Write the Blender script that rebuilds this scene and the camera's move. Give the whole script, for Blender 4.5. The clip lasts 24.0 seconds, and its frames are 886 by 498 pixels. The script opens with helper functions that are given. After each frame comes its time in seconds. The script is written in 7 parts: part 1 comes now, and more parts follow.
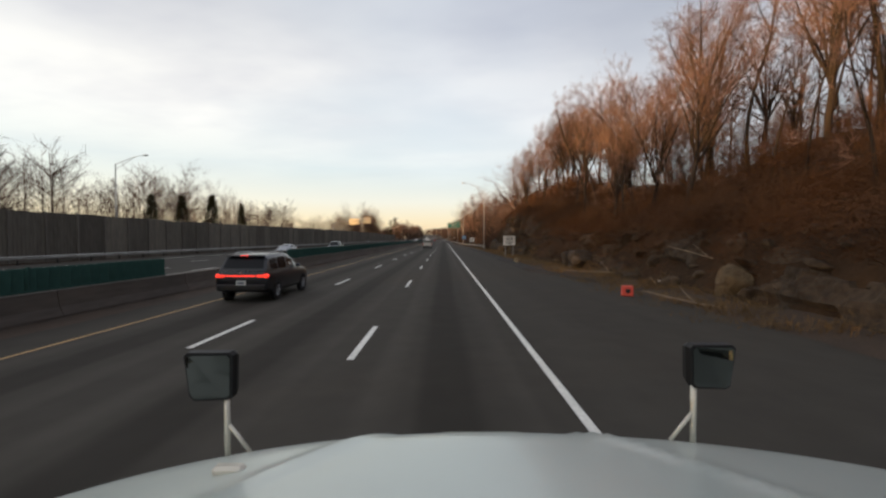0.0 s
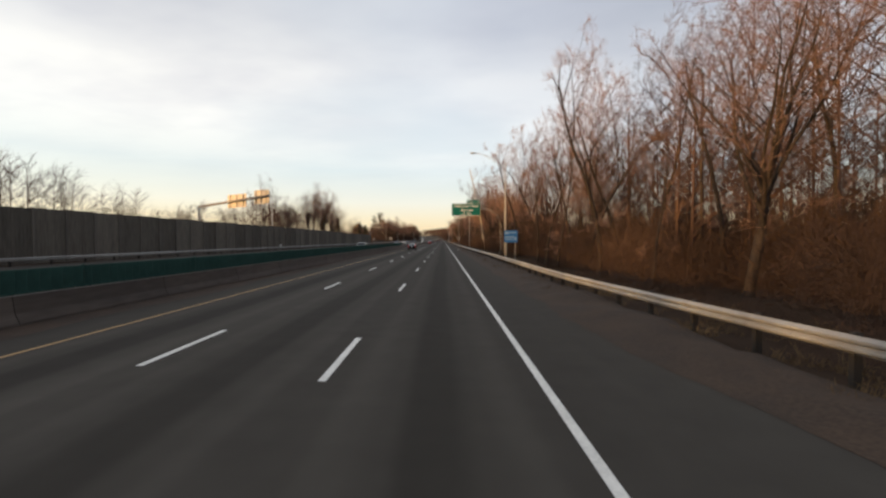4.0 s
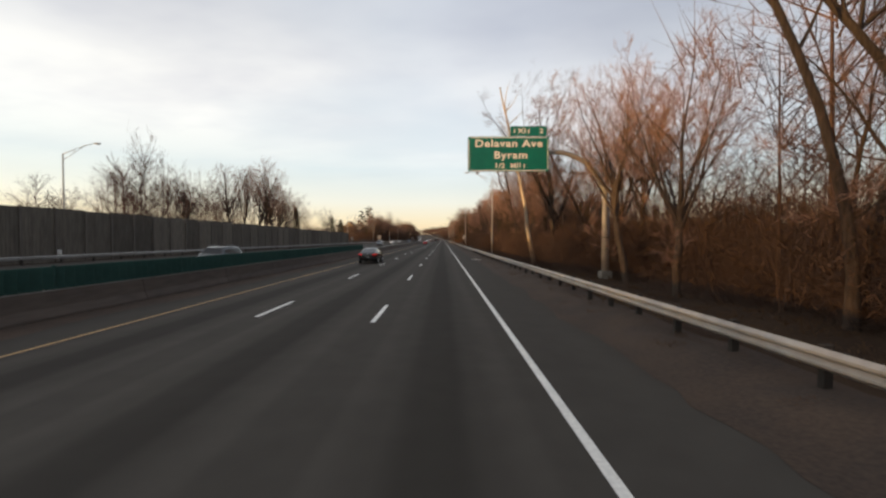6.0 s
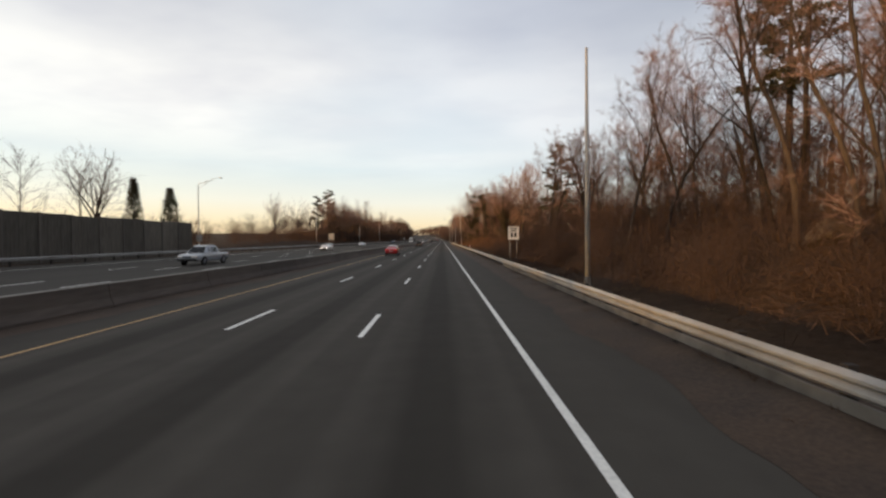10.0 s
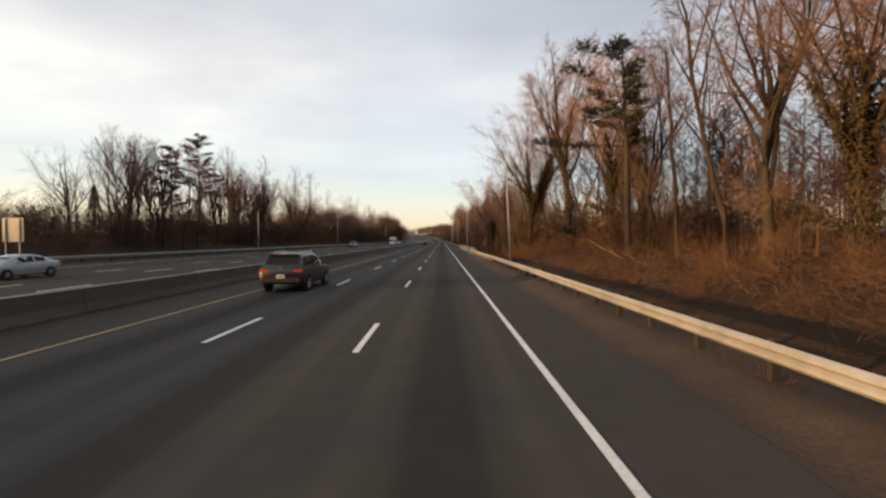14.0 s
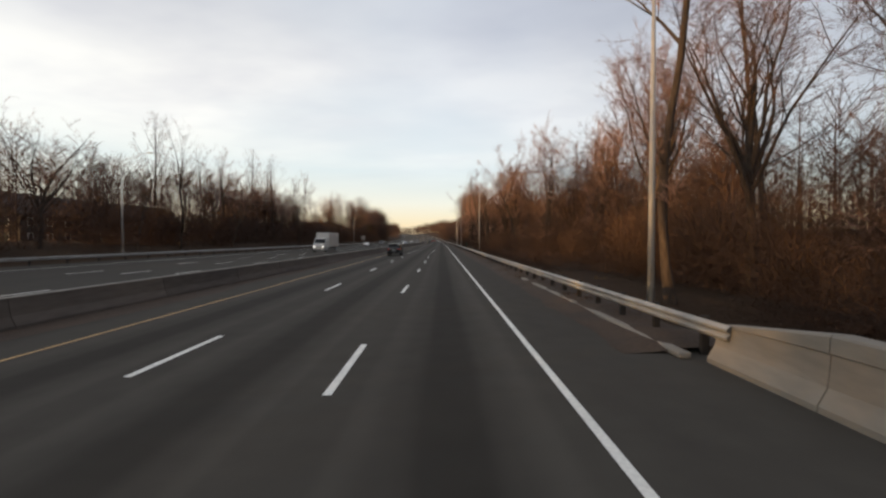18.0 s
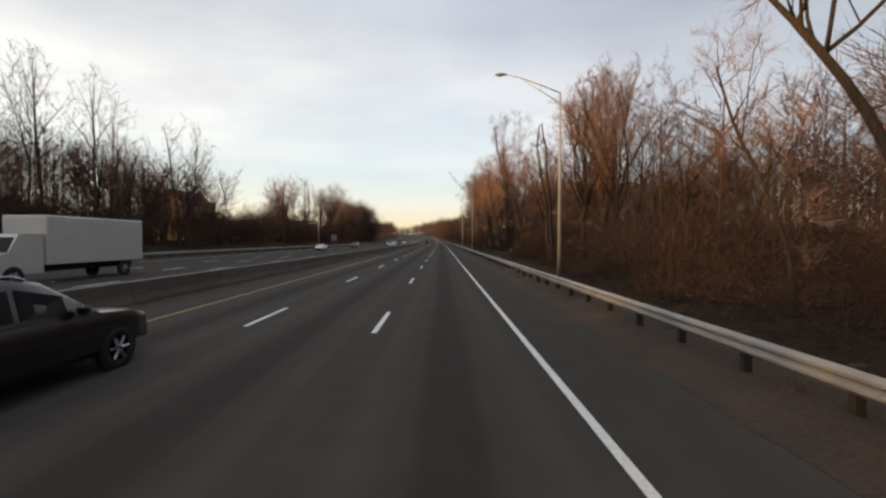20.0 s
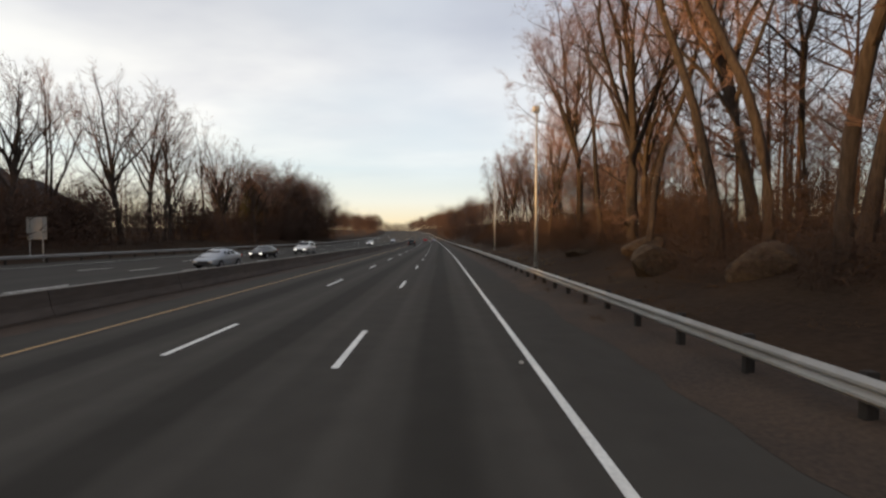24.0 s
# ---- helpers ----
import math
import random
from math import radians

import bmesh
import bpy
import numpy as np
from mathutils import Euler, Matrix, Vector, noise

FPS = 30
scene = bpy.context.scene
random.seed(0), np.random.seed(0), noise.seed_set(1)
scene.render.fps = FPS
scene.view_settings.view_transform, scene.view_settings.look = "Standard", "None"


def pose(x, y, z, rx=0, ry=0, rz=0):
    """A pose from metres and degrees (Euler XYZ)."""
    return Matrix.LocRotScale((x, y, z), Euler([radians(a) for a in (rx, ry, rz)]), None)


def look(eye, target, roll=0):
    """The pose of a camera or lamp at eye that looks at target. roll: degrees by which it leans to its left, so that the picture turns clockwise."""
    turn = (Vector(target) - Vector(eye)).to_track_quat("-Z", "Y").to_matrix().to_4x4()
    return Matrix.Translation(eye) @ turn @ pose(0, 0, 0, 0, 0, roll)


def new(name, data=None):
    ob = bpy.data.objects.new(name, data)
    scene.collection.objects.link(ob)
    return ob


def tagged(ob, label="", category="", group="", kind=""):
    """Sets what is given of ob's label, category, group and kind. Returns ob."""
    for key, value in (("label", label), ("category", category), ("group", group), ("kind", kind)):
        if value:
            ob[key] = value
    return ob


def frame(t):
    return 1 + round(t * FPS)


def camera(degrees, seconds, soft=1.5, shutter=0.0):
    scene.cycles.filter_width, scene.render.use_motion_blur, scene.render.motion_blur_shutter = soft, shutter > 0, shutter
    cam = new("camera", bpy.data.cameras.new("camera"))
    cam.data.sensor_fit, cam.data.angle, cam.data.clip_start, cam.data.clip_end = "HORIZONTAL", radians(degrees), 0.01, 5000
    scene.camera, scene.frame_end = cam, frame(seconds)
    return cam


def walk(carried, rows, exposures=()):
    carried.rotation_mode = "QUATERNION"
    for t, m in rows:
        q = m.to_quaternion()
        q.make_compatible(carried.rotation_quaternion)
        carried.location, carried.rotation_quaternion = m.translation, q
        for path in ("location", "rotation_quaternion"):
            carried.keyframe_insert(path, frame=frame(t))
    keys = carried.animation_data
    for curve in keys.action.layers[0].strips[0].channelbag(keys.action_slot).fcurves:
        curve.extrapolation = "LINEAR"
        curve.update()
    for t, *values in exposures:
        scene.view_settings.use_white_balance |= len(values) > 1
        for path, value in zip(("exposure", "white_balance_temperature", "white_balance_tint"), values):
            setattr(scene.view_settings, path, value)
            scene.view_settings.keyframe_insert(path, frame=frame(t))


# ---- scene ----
F = 739.0
cam = camera(2 * math.degrees(math.atan(784 / F)), 24.0, soft=2.5, shutter=0.0)

# seconds, place across the lane, place along the road, level row, vanishing column
PATH = [
    (0.0, 0.0, -0.11, 422.3, 785.0), (1.0, -0.01, 27.3, 425.8, 784.8), (2.0, 0.12, 55.28, 424.3, 784.6),
    (2.5, 0.12, 69.14, 423.6, 784.5), (3.5, 0.18, 96.9, 424.2, 784.3), (4.5, 0.23, 124.76, 424.7, 784.1),
    (5.0, 0.26, 139.0, 424.6, 784.0), (6.0, 0.17, 166.87, 423.2, 783.8), (6.5, 0.14, 180.72, 424.2, 783.6),
    (7.0, 0.16, 194.7, 422.2, 783.5), (7.5, 0.17, 208.45, 423.9, 783.4), (8.0, 0.22, 222.42, 425.6, 783.3),
    (9.0, 0.22, 250.45, 424.0, 783.1), (10.0, 0.17, 278.3, 424.2, 782.9), (10.5, 0.12, 292.3, 422.6, 782.8),
    (11.5, 0.06, 319.9, 424.0, 782.6), (12.5, 0.01, 347.42, 426.0, 782.4), (13.0, -0.02, 361.35, 425.0, 782.3),
    (14.0, 0.0, 389.32, 425.2, 782.1), (15.0, 0.01, 417.08, 425.2, 781.9), (16.0, -0.01, 445.23, 427.3, 781.7),
    (16.5, -0.04, 459.15, 427.6, 781.6), (17.0, -0.03, 473.24, 424.6, 781.5), (17.5, -0.05, 487.34, 426.0, 781.4),
    (18.0, -0.08, 501.45, 424.6, 781.2), (18.5, -0.11, 515.42, 422.0, 781.1), (19.5, -0.11, 543.9, 424.2, 780.9),
    (20.5, -0.1, 572.25, 425.6, 780.7), (21.0, -0.04, 586.25, 424.1, 780.6), (21.5, -0.07, 600.4, 423.0, 780.5),
    (22.0, -0.08, 614.55, 423.4, 780.4), (22.5, -0.0, 628.75, 422.2, 780.3), (23.0, 0.04, 642.75, 421.7, 780.2),
    (24.0, 0.1, 670.9, 421.3, 780.0)]
EYE = 2.348
rows = []
for t, x, y, level, col in PATH:
    rows.append((t, look((x, y, EYE), (x + 100 * (784 - col) / F, y + 100, EYE - 100 * (441 - level) / F))))
walk(cam, rows, [(0.0, 0.0, 6600, 10), (24.0, 0.0, 6600, 10)])

# ---------------------------------------------------------------- sky, sun
SUN_EL, SUN_AZ = 5.6, (-0.93, -0.37)
world = bpy.data.worlds.new("sky")
scene.world = world
world.use_nodes = True
W = world.node_tree
W.nodes.clear()


def wn(kind, **kw):
    n = W.nodes.new(kind)
    for k, v in kw.items():
        n.inputs[k].default_value = v
    return n


def ramp_of(tree, stops, interp="LINEAR"):
    n = tree.nodes.new("ShaderNodeValToRGB")
    n.color_ramp.interpolation = interp
    while len(n.color_ramp.elements) < len(stops):
        n.color_ramp.elements.new(0.5)
    for e, (p, c) in zip(n.color_ramp.elements, stops):
        e.position, e.color = p, (*c, 1)
    return n


tc = wn("ShaderNodeTexCoord")
sep = wn("ShaderNodeSeparateXYZ")
W.links.new(tc.outputs["Generated"], sep.inputs[0])
clear_sky = ramp_of(W, [(0.0, (0.93, 0.74, 0.5)), (0.035, (0.99, 0.85, 0.62)), (0.085, (0.93, 0.92, 0.86)), (0.16, (0.71, 0.83, 0.91)), (0.22, (0.80, 0.87, 0.93)),
                        (0.34, (0.74, 0.80, 0.88)), (0.6, (0.56, 0.62, 0.74))])
W.links.new(sep.outputs["Z"], clear_sky.inputs[0])
# clouds lie in a layer: divide by the height of the ray
zmax = wn("ShaderNodeMath"); zmax.operation = "MAXIMUM"; zmax.inputs[1].default_value = 0.03
W.links.new(sep.outputs["Z"], zmax.inputs[0])
zadd = wn("ShaderNodeMath"); zadd.operation = "ADD"; zadd.inputs[1].default_value = 0.10
W.links.new(zmax.outputs[0], zadd.inputs[0])
lay = wn("ShaderNodeVectorMath"); lay.operation = "DIVIDE"
comb = wn("ShaderNodeCombineXYZ", Z=1.0)
W.links.new(zadd.outputs[0], comb.inputs["X"]); W.links.new(zadd.outputs[0], comb.inputs["Y"])
W.links.new(tc.outputs["Generated"], lay.inputs[0]); W.links.new(comb.outputs[0], lay.inputs[1])
cmap = wn("ShaderNodeMapping"); cmap.inputs["Scale"].default_value = (0.62, 0.9, 0.0); cmap.inputs["Location"].default_value = (3.1, 0.35, 0)
cmap.inputs["Rotation"].default_value = (0, 0, 0.5)
W.links.new(lay.outputs[0], cmap.inputs["Vector"])
cn = wn("ShaderNodeTexNoise", Scale=0.62, Detail=3.0, Roughness=0.45)
W.links.new(cmap.outputs[0], cn.inputs["Vector"])
cover = ramp_of(W, [(0.27, (0, 0, 0)), (0.5, (1, 1, 1))], "EASE")
W.links.new(cn.outputs["Fac"], cover.inputs[0])
cn2 = wn("ShaderNodeTexNoise", Scale=1.5, Detail=4.0, Roughness=0.55)
W.links.new(cmap.outputs[0], cn2.inputs["Vector"])
cloud = ramp_of(W, [(0.32, (0.76, 0.76, 0.81)), (0.6, (0.95, 0.945, 0.95))])
W.links.new(cn2.outputs["Fac"], cloud.inputs[0])
# the cloud sheet is greyer overhead and brighter low down
lift = ramp_of(W, [(0.0, (1.1, 1.05, 0.98)), (0.24, (1.14, 1.14, 1.14)), (0.32, (1.1, 1.1, 1.1)), (0.44, (0.84, 0.86, 0.91)), (1.0, (0.74, 0.75, 0.81))])
W.links.new(sep.outputs["Z"], lift.inputs[0])
cl = wn("ShaderNodeMix"); cl.data_type = "RGBA"; cl.blend_type = "MULTIPLY"; cl.inputs["Factor"].default_value = 1.0
W.links.new(cloud.outputs[0], cl.inputs["A"]); W.links.new(lift.outputs[0], cl.inputs["B"])
near_zero = ramp_of(W, [(0.10, (0, 0, 0)), (0.26, (1, 1, 1))])
W.links.new(sep.outputs["Z"], near_zero.inputs[0])
fm = wn("ShaderNodeMath"); fm.operation = "MULTIPLY"
W.links.new(cover.outputs[0], fm.inputs[0]); W.links.new(near_zero.outputs[0], fm.inputs[1])
mixc = wn("ShaderNodeMix"); mixc.data_type = "RGBA"
W.links.new(fm.outputs[0], mixc.inputs["Factor"]); W.links.new(clear_sky.outputs[0], mixc.inputs["A"]); W.links.new(cl.outputs["Result"], mixc.inputs["B"])
# the sheet is thicker and greyer on the side away from the sun, and glows on the sun's side
side_r = ramp_of(W, [(0.22, (1.07, 1.05, 1.0)), (0.5, (1.0, 1.0, 1.0)), (0.6, (0.9, 0.9, 0.915)), (0.74, (0.66, 0.665, 0.70)), (0.9, (0.5, 0.505, 0.55))])
sx = wn("ShaderNodeMath"); sx.operation = "MULTIPLY_ADD"; sx.inputs[1].default_value = 0.5; sx.inputs[2].default_value = 0.5
W.links.new(sep.outputs["X"], sx.inputs[0]); W.links.new(sx.outputs[0], side_r.inputs[0])
sided = wn("ShaderNodeMix"); sided.data_type = "RGBA"; sided.blend_type = "MULTIPLY"; sided.inputs["Factor"].default_value = 1.0
W.links.new(mixc.outputs["Result"], sided.inputs["A"]); W.links.new(side_r.outputs[0], sided.inputs["B"])
nish = wn("ShaderNodeTexSky")
nish.sky_type, nish.sun_disc = "NISHITA", False
nish.sun_elevation, nish.sun_rotation = radians(SUN_EL), math.atan2(SUN_AZ[0], SUN_AZ[1])
b1 = wn("ShaderNodeBackground", Strength=0.06)
b2 = wn("ShaderNodeBackground", Strength=0.83)
W.links.new(nish.outputs[0], b1.inputs[0]); W.links.new(sided.outputs["Result"], b2.inputs[0])
addb = wn("ShaderNodeAddShader"); wo = wn("ShaderNodeOutputWorld")
W.links.new(b1.outputs[0], addb.inputs[0]); W.links.new(b2.outputs[0], addb.inputs[1]); W.links.new(addb.outputs[0], wo.inputs[0])

sun = new("sun", bpy.data.lights.new("sun", "SUN"))
sun.data.energy, sun.data.angle, sun.data.color = 6.5, radians(0.8), (1.0, 0.56, 0.2)
sun.matrix_world = look((0, 0, 0), (-SUN_AZ[0], -SUN_AZ[1], -math.tan(radians(SUN_EL))))


# ---------------------------------------------------------------- materials
def material(name, col, rough=0.8, metal=0.0, vary=0.25, grain=8.0, blotch=0.6, bump=0.2, tint=None, stretch=(1, 1, 1), each=0.0,
             spec=0.3, emit=None, strength=0.0, even=False):
    """Base colour with variation at two scales, fine relief, and an optional difference from piece to piece."""
    m = bpy.data.materials.new(name)
    m.use_nodes = True
    n, l = m.node_tree.nodes, m.node_tree.links
    p = n["Principled BSDF"]
    p.inputs["Roughness"].default_value, p.inputs["Metallic"].default_value = rough, metal
    p.inputs["Specular IOR Level"].default_value = spec
    co = n.new("ShaderNodeTexCoord")
    geo = n.new("ShaderNodeNewGeometry")
    mp = n.new("ShaderNodeMapping")
    mp.inputs["Scale"].default_value = stretch
    l.new(geo.outputs["Position"], mp.inputs["Vector"])
    n1 = n.new("ShaderNodeTexNoise"); n1.inputs["Scale"].default_value = grain; n1.inputs["Detail"].default_value = 5
    n2 = n.new("ShaderNodeTexNoise"); n2.inputs["Scale"].default_value = blotch; n2.inputs["Detail"].default_value = 3
    l.new(geo.outputs["Position"] if even else mp.outputs[0], n1.inputs["Vector"]); l.new(mp.outputs[0], n2.inputs["Vector"])
    dark = tuple(c * (1 - vary) for c in col)
    light = tuple(min(1, c * (1 + vary)) for c in col)
    r1 = ramp_of(m.node_tree, [(0.3, dark), (0.7, light)])
    l.new(n1.outputs["Fac"], r1.inputs[0])
    r2 = ramp_of(m.node_tree, [(0.35, tint or dark), (0.65, col)])
    l.new(n2.outputs["Fac"], r2.inputs[0])
    mx = n.new("ShaderNodeMix"); mx.data_type = "RGBA"; mx.inputs["Factor"].default_value = 0.5
    l.new(r1.outputs[0], mx.inputs["A"]); l.new(r2.outputs[0], mx.inputs["B"])
    out = mx.outputs["Result"]
    if each:
        oi = n.new("ShaderNodeObjectInfo")
        hv = n.new("ShaderNodeHueSaturation")
        mr = n.new("ShaderNodeMapRange"); mr.inputs["To Min"].default_value = 1 - each; mr.inputs["To Max"].default_value = 1 + each
        l.new(oi.outputs["Random"], mr.inputs["Value"]); l.new(mr.outputs[0], hv.inputs["Value"]); l.new(out, hv.inputs["Color"])
        out = hv.outputs[0]
    l.new(out, p.inputs["Base Color"])
    if bump:
        bp = n.new("ShaderNodeBump"); bp.inputs["Strength"].default_value = bump; bp.inputs["Distance"].default_value = 0.02
        l.new(n1.outputs["Fac"], bp.inputs["Height"]); l.new(bp.outputs[0], p.inputs["Normal"])
    if emit:
        p.inputs["Emission Color"].default_value = (*emit, 1); p.inputs["Emission Strength"].default_value = strength
    return m


ASPHALT = material("asphalt", (0.071, 0.065, 0.0555), 0.9, vary=0.12, grain=1.4, blotch=0.55, bump=0, tint=(0.053, 0.048, 0.042), stretch=(1.0, 0.02, 1), spec=0.06, even=True)
ASPHALT2 = material("asphalt far side", (0.068, 0.063, 0.055), 0.9, vary=0.10, grain=1.4, blotch=0.5, bump=0, tint=(0.047, 0.044, 0.039), stretch=(1.0, 0.02, 1), spec=0.06, even=True)
GRIT = material("roadside grit", (0.066, 0.045, 0.031), 0.95, vary=0.4, grain=14, blotch=0.8, bump=0.6, tint=(0.033, 0.027, 0.023))
GRIT2 = material("asphalt crumbs", (0.034, 0.029, 0.026), 0.95, vary=0.4, grain=9, blotch=0.9, bump=0.8, tint=(0.022, 0.02, 0.018))
WHITE = material("white road paint", (0.80, 0.79, 0.73), 0.7, vary=0.2, grain=16, blotch=2.0, bump=0.15, tint=(0.60, 0.59, 0.54))
YELLOW = material("yellow road paint", (0.52, 0.33, 0.14), 0.7, vary=0.25, grain=12, blotch=1.2, bump=0.15, tint=(0.38, 0.25, 0.12))
LITTER = material("leaf litter soil", (0.036, 0.023, 0.015), 0.97, vary=0.5, grain=5, blotch=0.25, bump=0.9, tint=(0.060, 0.038, 0.022), spec=0.1)
CONCRETE = material("weathered concrete", (0.235, 0.212, 0.178), 0.85, vary=0.2, grain=3, blotch=0.7, bump=0.25, tint=(0.17, 0.152, 0.13), stretch=(1, 0.5, 2), each=0.1)
CONCRETE_D = material("dark concrete", (0.105, 0.086, 0.070), 0.9, vary=0.3, grain=3, blotch=0.5, bump=0.25, tint=(0.065, 0.055, 0.05), stretch=(1, 0.4, 2.5), each=0.12)
CONCRETE_CAP = material("pale concrete edge", (0.27, 0.25, 0.22), 0.85, vary=0.25, grain=4, blotch=0.7, bump=0.2)
GALV_D = material("dark brownish galvanised steel", (0.17, 0.155, 0.135), 0.7, 0.1, vary=0.35, grain=3, blotch=0.8, bump=0.08, tint=(0.085, 0.07, 0.058), each=0.12)
GALV = material("galvanised steel", (0.34, 0.335, 0.315), 0.55, 0.15, vary=0.2, grain=3, blotch=0.8, bump=0.05, tint=(0.20, 0.18, 0.16), each=0.1)
POLE = material("weathered aluminium", (0.40, 0.385, 0.36), 0.55, 0.15, vary=0.15, grain=4, blotch=0.6, bump=0.04)
POSTWOOD = material("grey post", (0.034, 0.029, 0.025), 0.9, vary=0.35, grain=10, blotch=2, bump=0.3, stretch=(1, 1, 0.2))
WALLPANEL = material("noise wall panel", (0.135, 0.118, 0.096), 0.92, vary=0.4, grain=2.5, blotch=0.5, bump=0.5, tint=(0.078, 0.069, 0.058), stretch=(1, 3, 0.35), each=0.28)
WALLPOST = material("noise wall post", (0.125, 0.109, 0.092), 0.85, vary=0.2, grain=3, blotch=0.5, bump=0.2, stretch=(1, 1, 0.3), each=0.15)
GREEN = material("glare screen green", (0.024, 0.070, 0.058), 0.8, vary=0.2, grain=5, blotch=0.7, bump=0.05, tint=(0.014, 0.050, 0.042))
BARK = material("grey brown bark", (0.060, 0.046, 0.037), 0.97, vary=0.62, grain=11, blotch=1.3, bump=1.0, tint=(0.034, 0.026, 0.022), stretch=(1, 1, 0.16), each=0.3, spec=0.1)
TWIG = material("bare twigs", (0.236, 0.150, 0.120), 0.95, vary=0.25, grain=3, blotch=0.3, bump=0, tint=(0.152, 0.096, 0.076), each=0.25, spec=0.05)
PALEBARK = material("pale peeling bark", (0.50, 0.42, 0.32), 0.9, vary=0.45, grain=6, blotch=2.2, bump=0.6, tint=(0.15, 0.115, 0.085), stretch=(1, 1, 0.4), spec=0.1)
# brush colour raised to stand for low sun on the open stretches
BRUSH_SUNLIT = material("sunlit dry brush stems", (0.130, 0.071, 0.040), 0.95, vary=0.4, grain=4, blotch=0.22, bump=0, tint=(0.070, 0.041, 0.027), spec=0.05)
DRYGRASS = material("dry grass", (0.20, 0.135, 0.070), 0.95, vary=0.35, grain=6, blotch=0.3, bump=0, tint=(0.10, 0.066, 0.036), spec=0.05)
VINE = material("rusty vines", (0.11, 0.056, 0.030), 0.95, vary=0.4, grain=4, blotch=0.3, bump=0, tint=(0.048, 0.028, 0.019), spec=0.05)
LEAFLITTER = material("dead leaves", (0.105, 0.062, 0.034), 0.95, vary=0.45, grain=7, blotch=0.5, bump=0, tint=(0.05, 0.032, 0.02), spec=0.05)
NEEDLES = material("pine needles", (0.072, 0.062, 0.030), 0.9, vary=0.35, grain=6, blotch=0.8, bump=0, tint=(0.034, 0.040, 0.022), spec=0.1)
IVY = material("ivy leaves", (0.072, 0.056, 0.028), 0.85, vary=0.4, grain=8, blotch=0.8, bump=0, tint=(0.042, 0.035, 0.018), spec=0.12)
ROCK = material("grey brown ledge rock", (0.076, 0.055, 0.037), 0.94, vary=0.6, grain=4.5, blotch=0.9, bump=1.0, tint=(0.027, 0.019, 0.013), each=0.2)
# the thicket's own colour, also given to brush that lies in shade
THICKET_AND_SHADED = material("thicket and shaded brush stems", (0.082, 0.052, 0.038), 0.95, vary=0.35, grain=4, blotch=0.15, bump=0, tint=(0.050, 0.034, 0.027), spec=0.05)
FARWOOD = material("far bare woods", (0.105, 0.066, 0.050), 0.97, vary=0.3, grain=0.6, blotch=0.05, bump=0, tint=(0.075, 0.051, 0.042), spec=0.05)


def oil_strips(m, centres, depth):
    """Darker worn strips along the middle of each lane, soft at their edges and broken up by noise."""
    n, l = m.node_tree.nodes, m.node_tree.links
    p = n["Principled BSDF"]
    src = p.inputs["Base Color"].links[0].from_socket
    geo, sp = n.new("ShaderNodeNewGeometry"), n.new("ShaderNodeSeparateXYZ")
    l.new(geo.outputs["Position"], sp.inputs[0])
    near = None
    for c in centres:
        d = n.new("ShaderNodeMath"); d.operation = "SUBTRACT"; d.inputs[1].default_value = c
        l.new(sp.outputs["X"], d.inputs[0])
        e = n.new("ShaderNodeMath"); e.operation = "ABSOLUTE"
        l.new(d.outputs[0], e.inputs[0])
        if near is None:
            near = e
        else:
            k = n.new("ShaderNodeMath"); k.operation = "MINIMUM"
            l.new(near.outputs[0], k.inputs[0]); l.new(e.outputs[0], k.inputs[1])
            near = k
    mp = n.new("ShaderNodeMapping"); mp.inputs["Scale"].default_value = (0.5, 0.03, 1)
    l.new(geo.outputs["Position"], mp.inputs["Vector"])
    nt = n.new("ShaderNodeTexNoise"); nt.inputs["Scale"].default_value = 2.0; nt.inputs["Detail"].default_value = 3
    l.new(mp.outputs[0], nt.inputs["Vector"])
    add = n.new("ShaderNodeMath"); add.operation = "MULTIPLY_ADD"; add.inputs[1].default_value = 0.5
    l.new(nt.outputs["Fac"], add.inputs[0]); l.new(near.outputs[0], add.inputs[2])
    r = ramp_of(m.node_tree, [(0.30, (depth, depth, depth)), (0.52, (0.93, 0.93, 0.93)), (0.85, (1.12, 1.12, 1.12)), (1.0, (0.97, 0.97, 0.97))], "EASE")
    half = n.new("ShaderNodeMath"); half.operation = "MULTIPLY"; half.inputs[1].default_value = 0.6
    l.new(add.outputs[0], half.inputs[0]); l.new(half.outputs[0], r.inputs[0])
    mx = n.new("ShaderNodeMix"); mx.data_type = "RGBA"; mx.blend_type = "MULTIPLY"; mx.inputs["Factor"].default_value = 1.0
    l.new(src, mx.inputs["A"]); l.new(r.outputs[0], mx.inputs["B"]); l.new(mx.outputs["Result"], p.inputs["Base Color"])


oil_strips(ASPHALT, (0.05, -3.63, -7.05), 0.66)


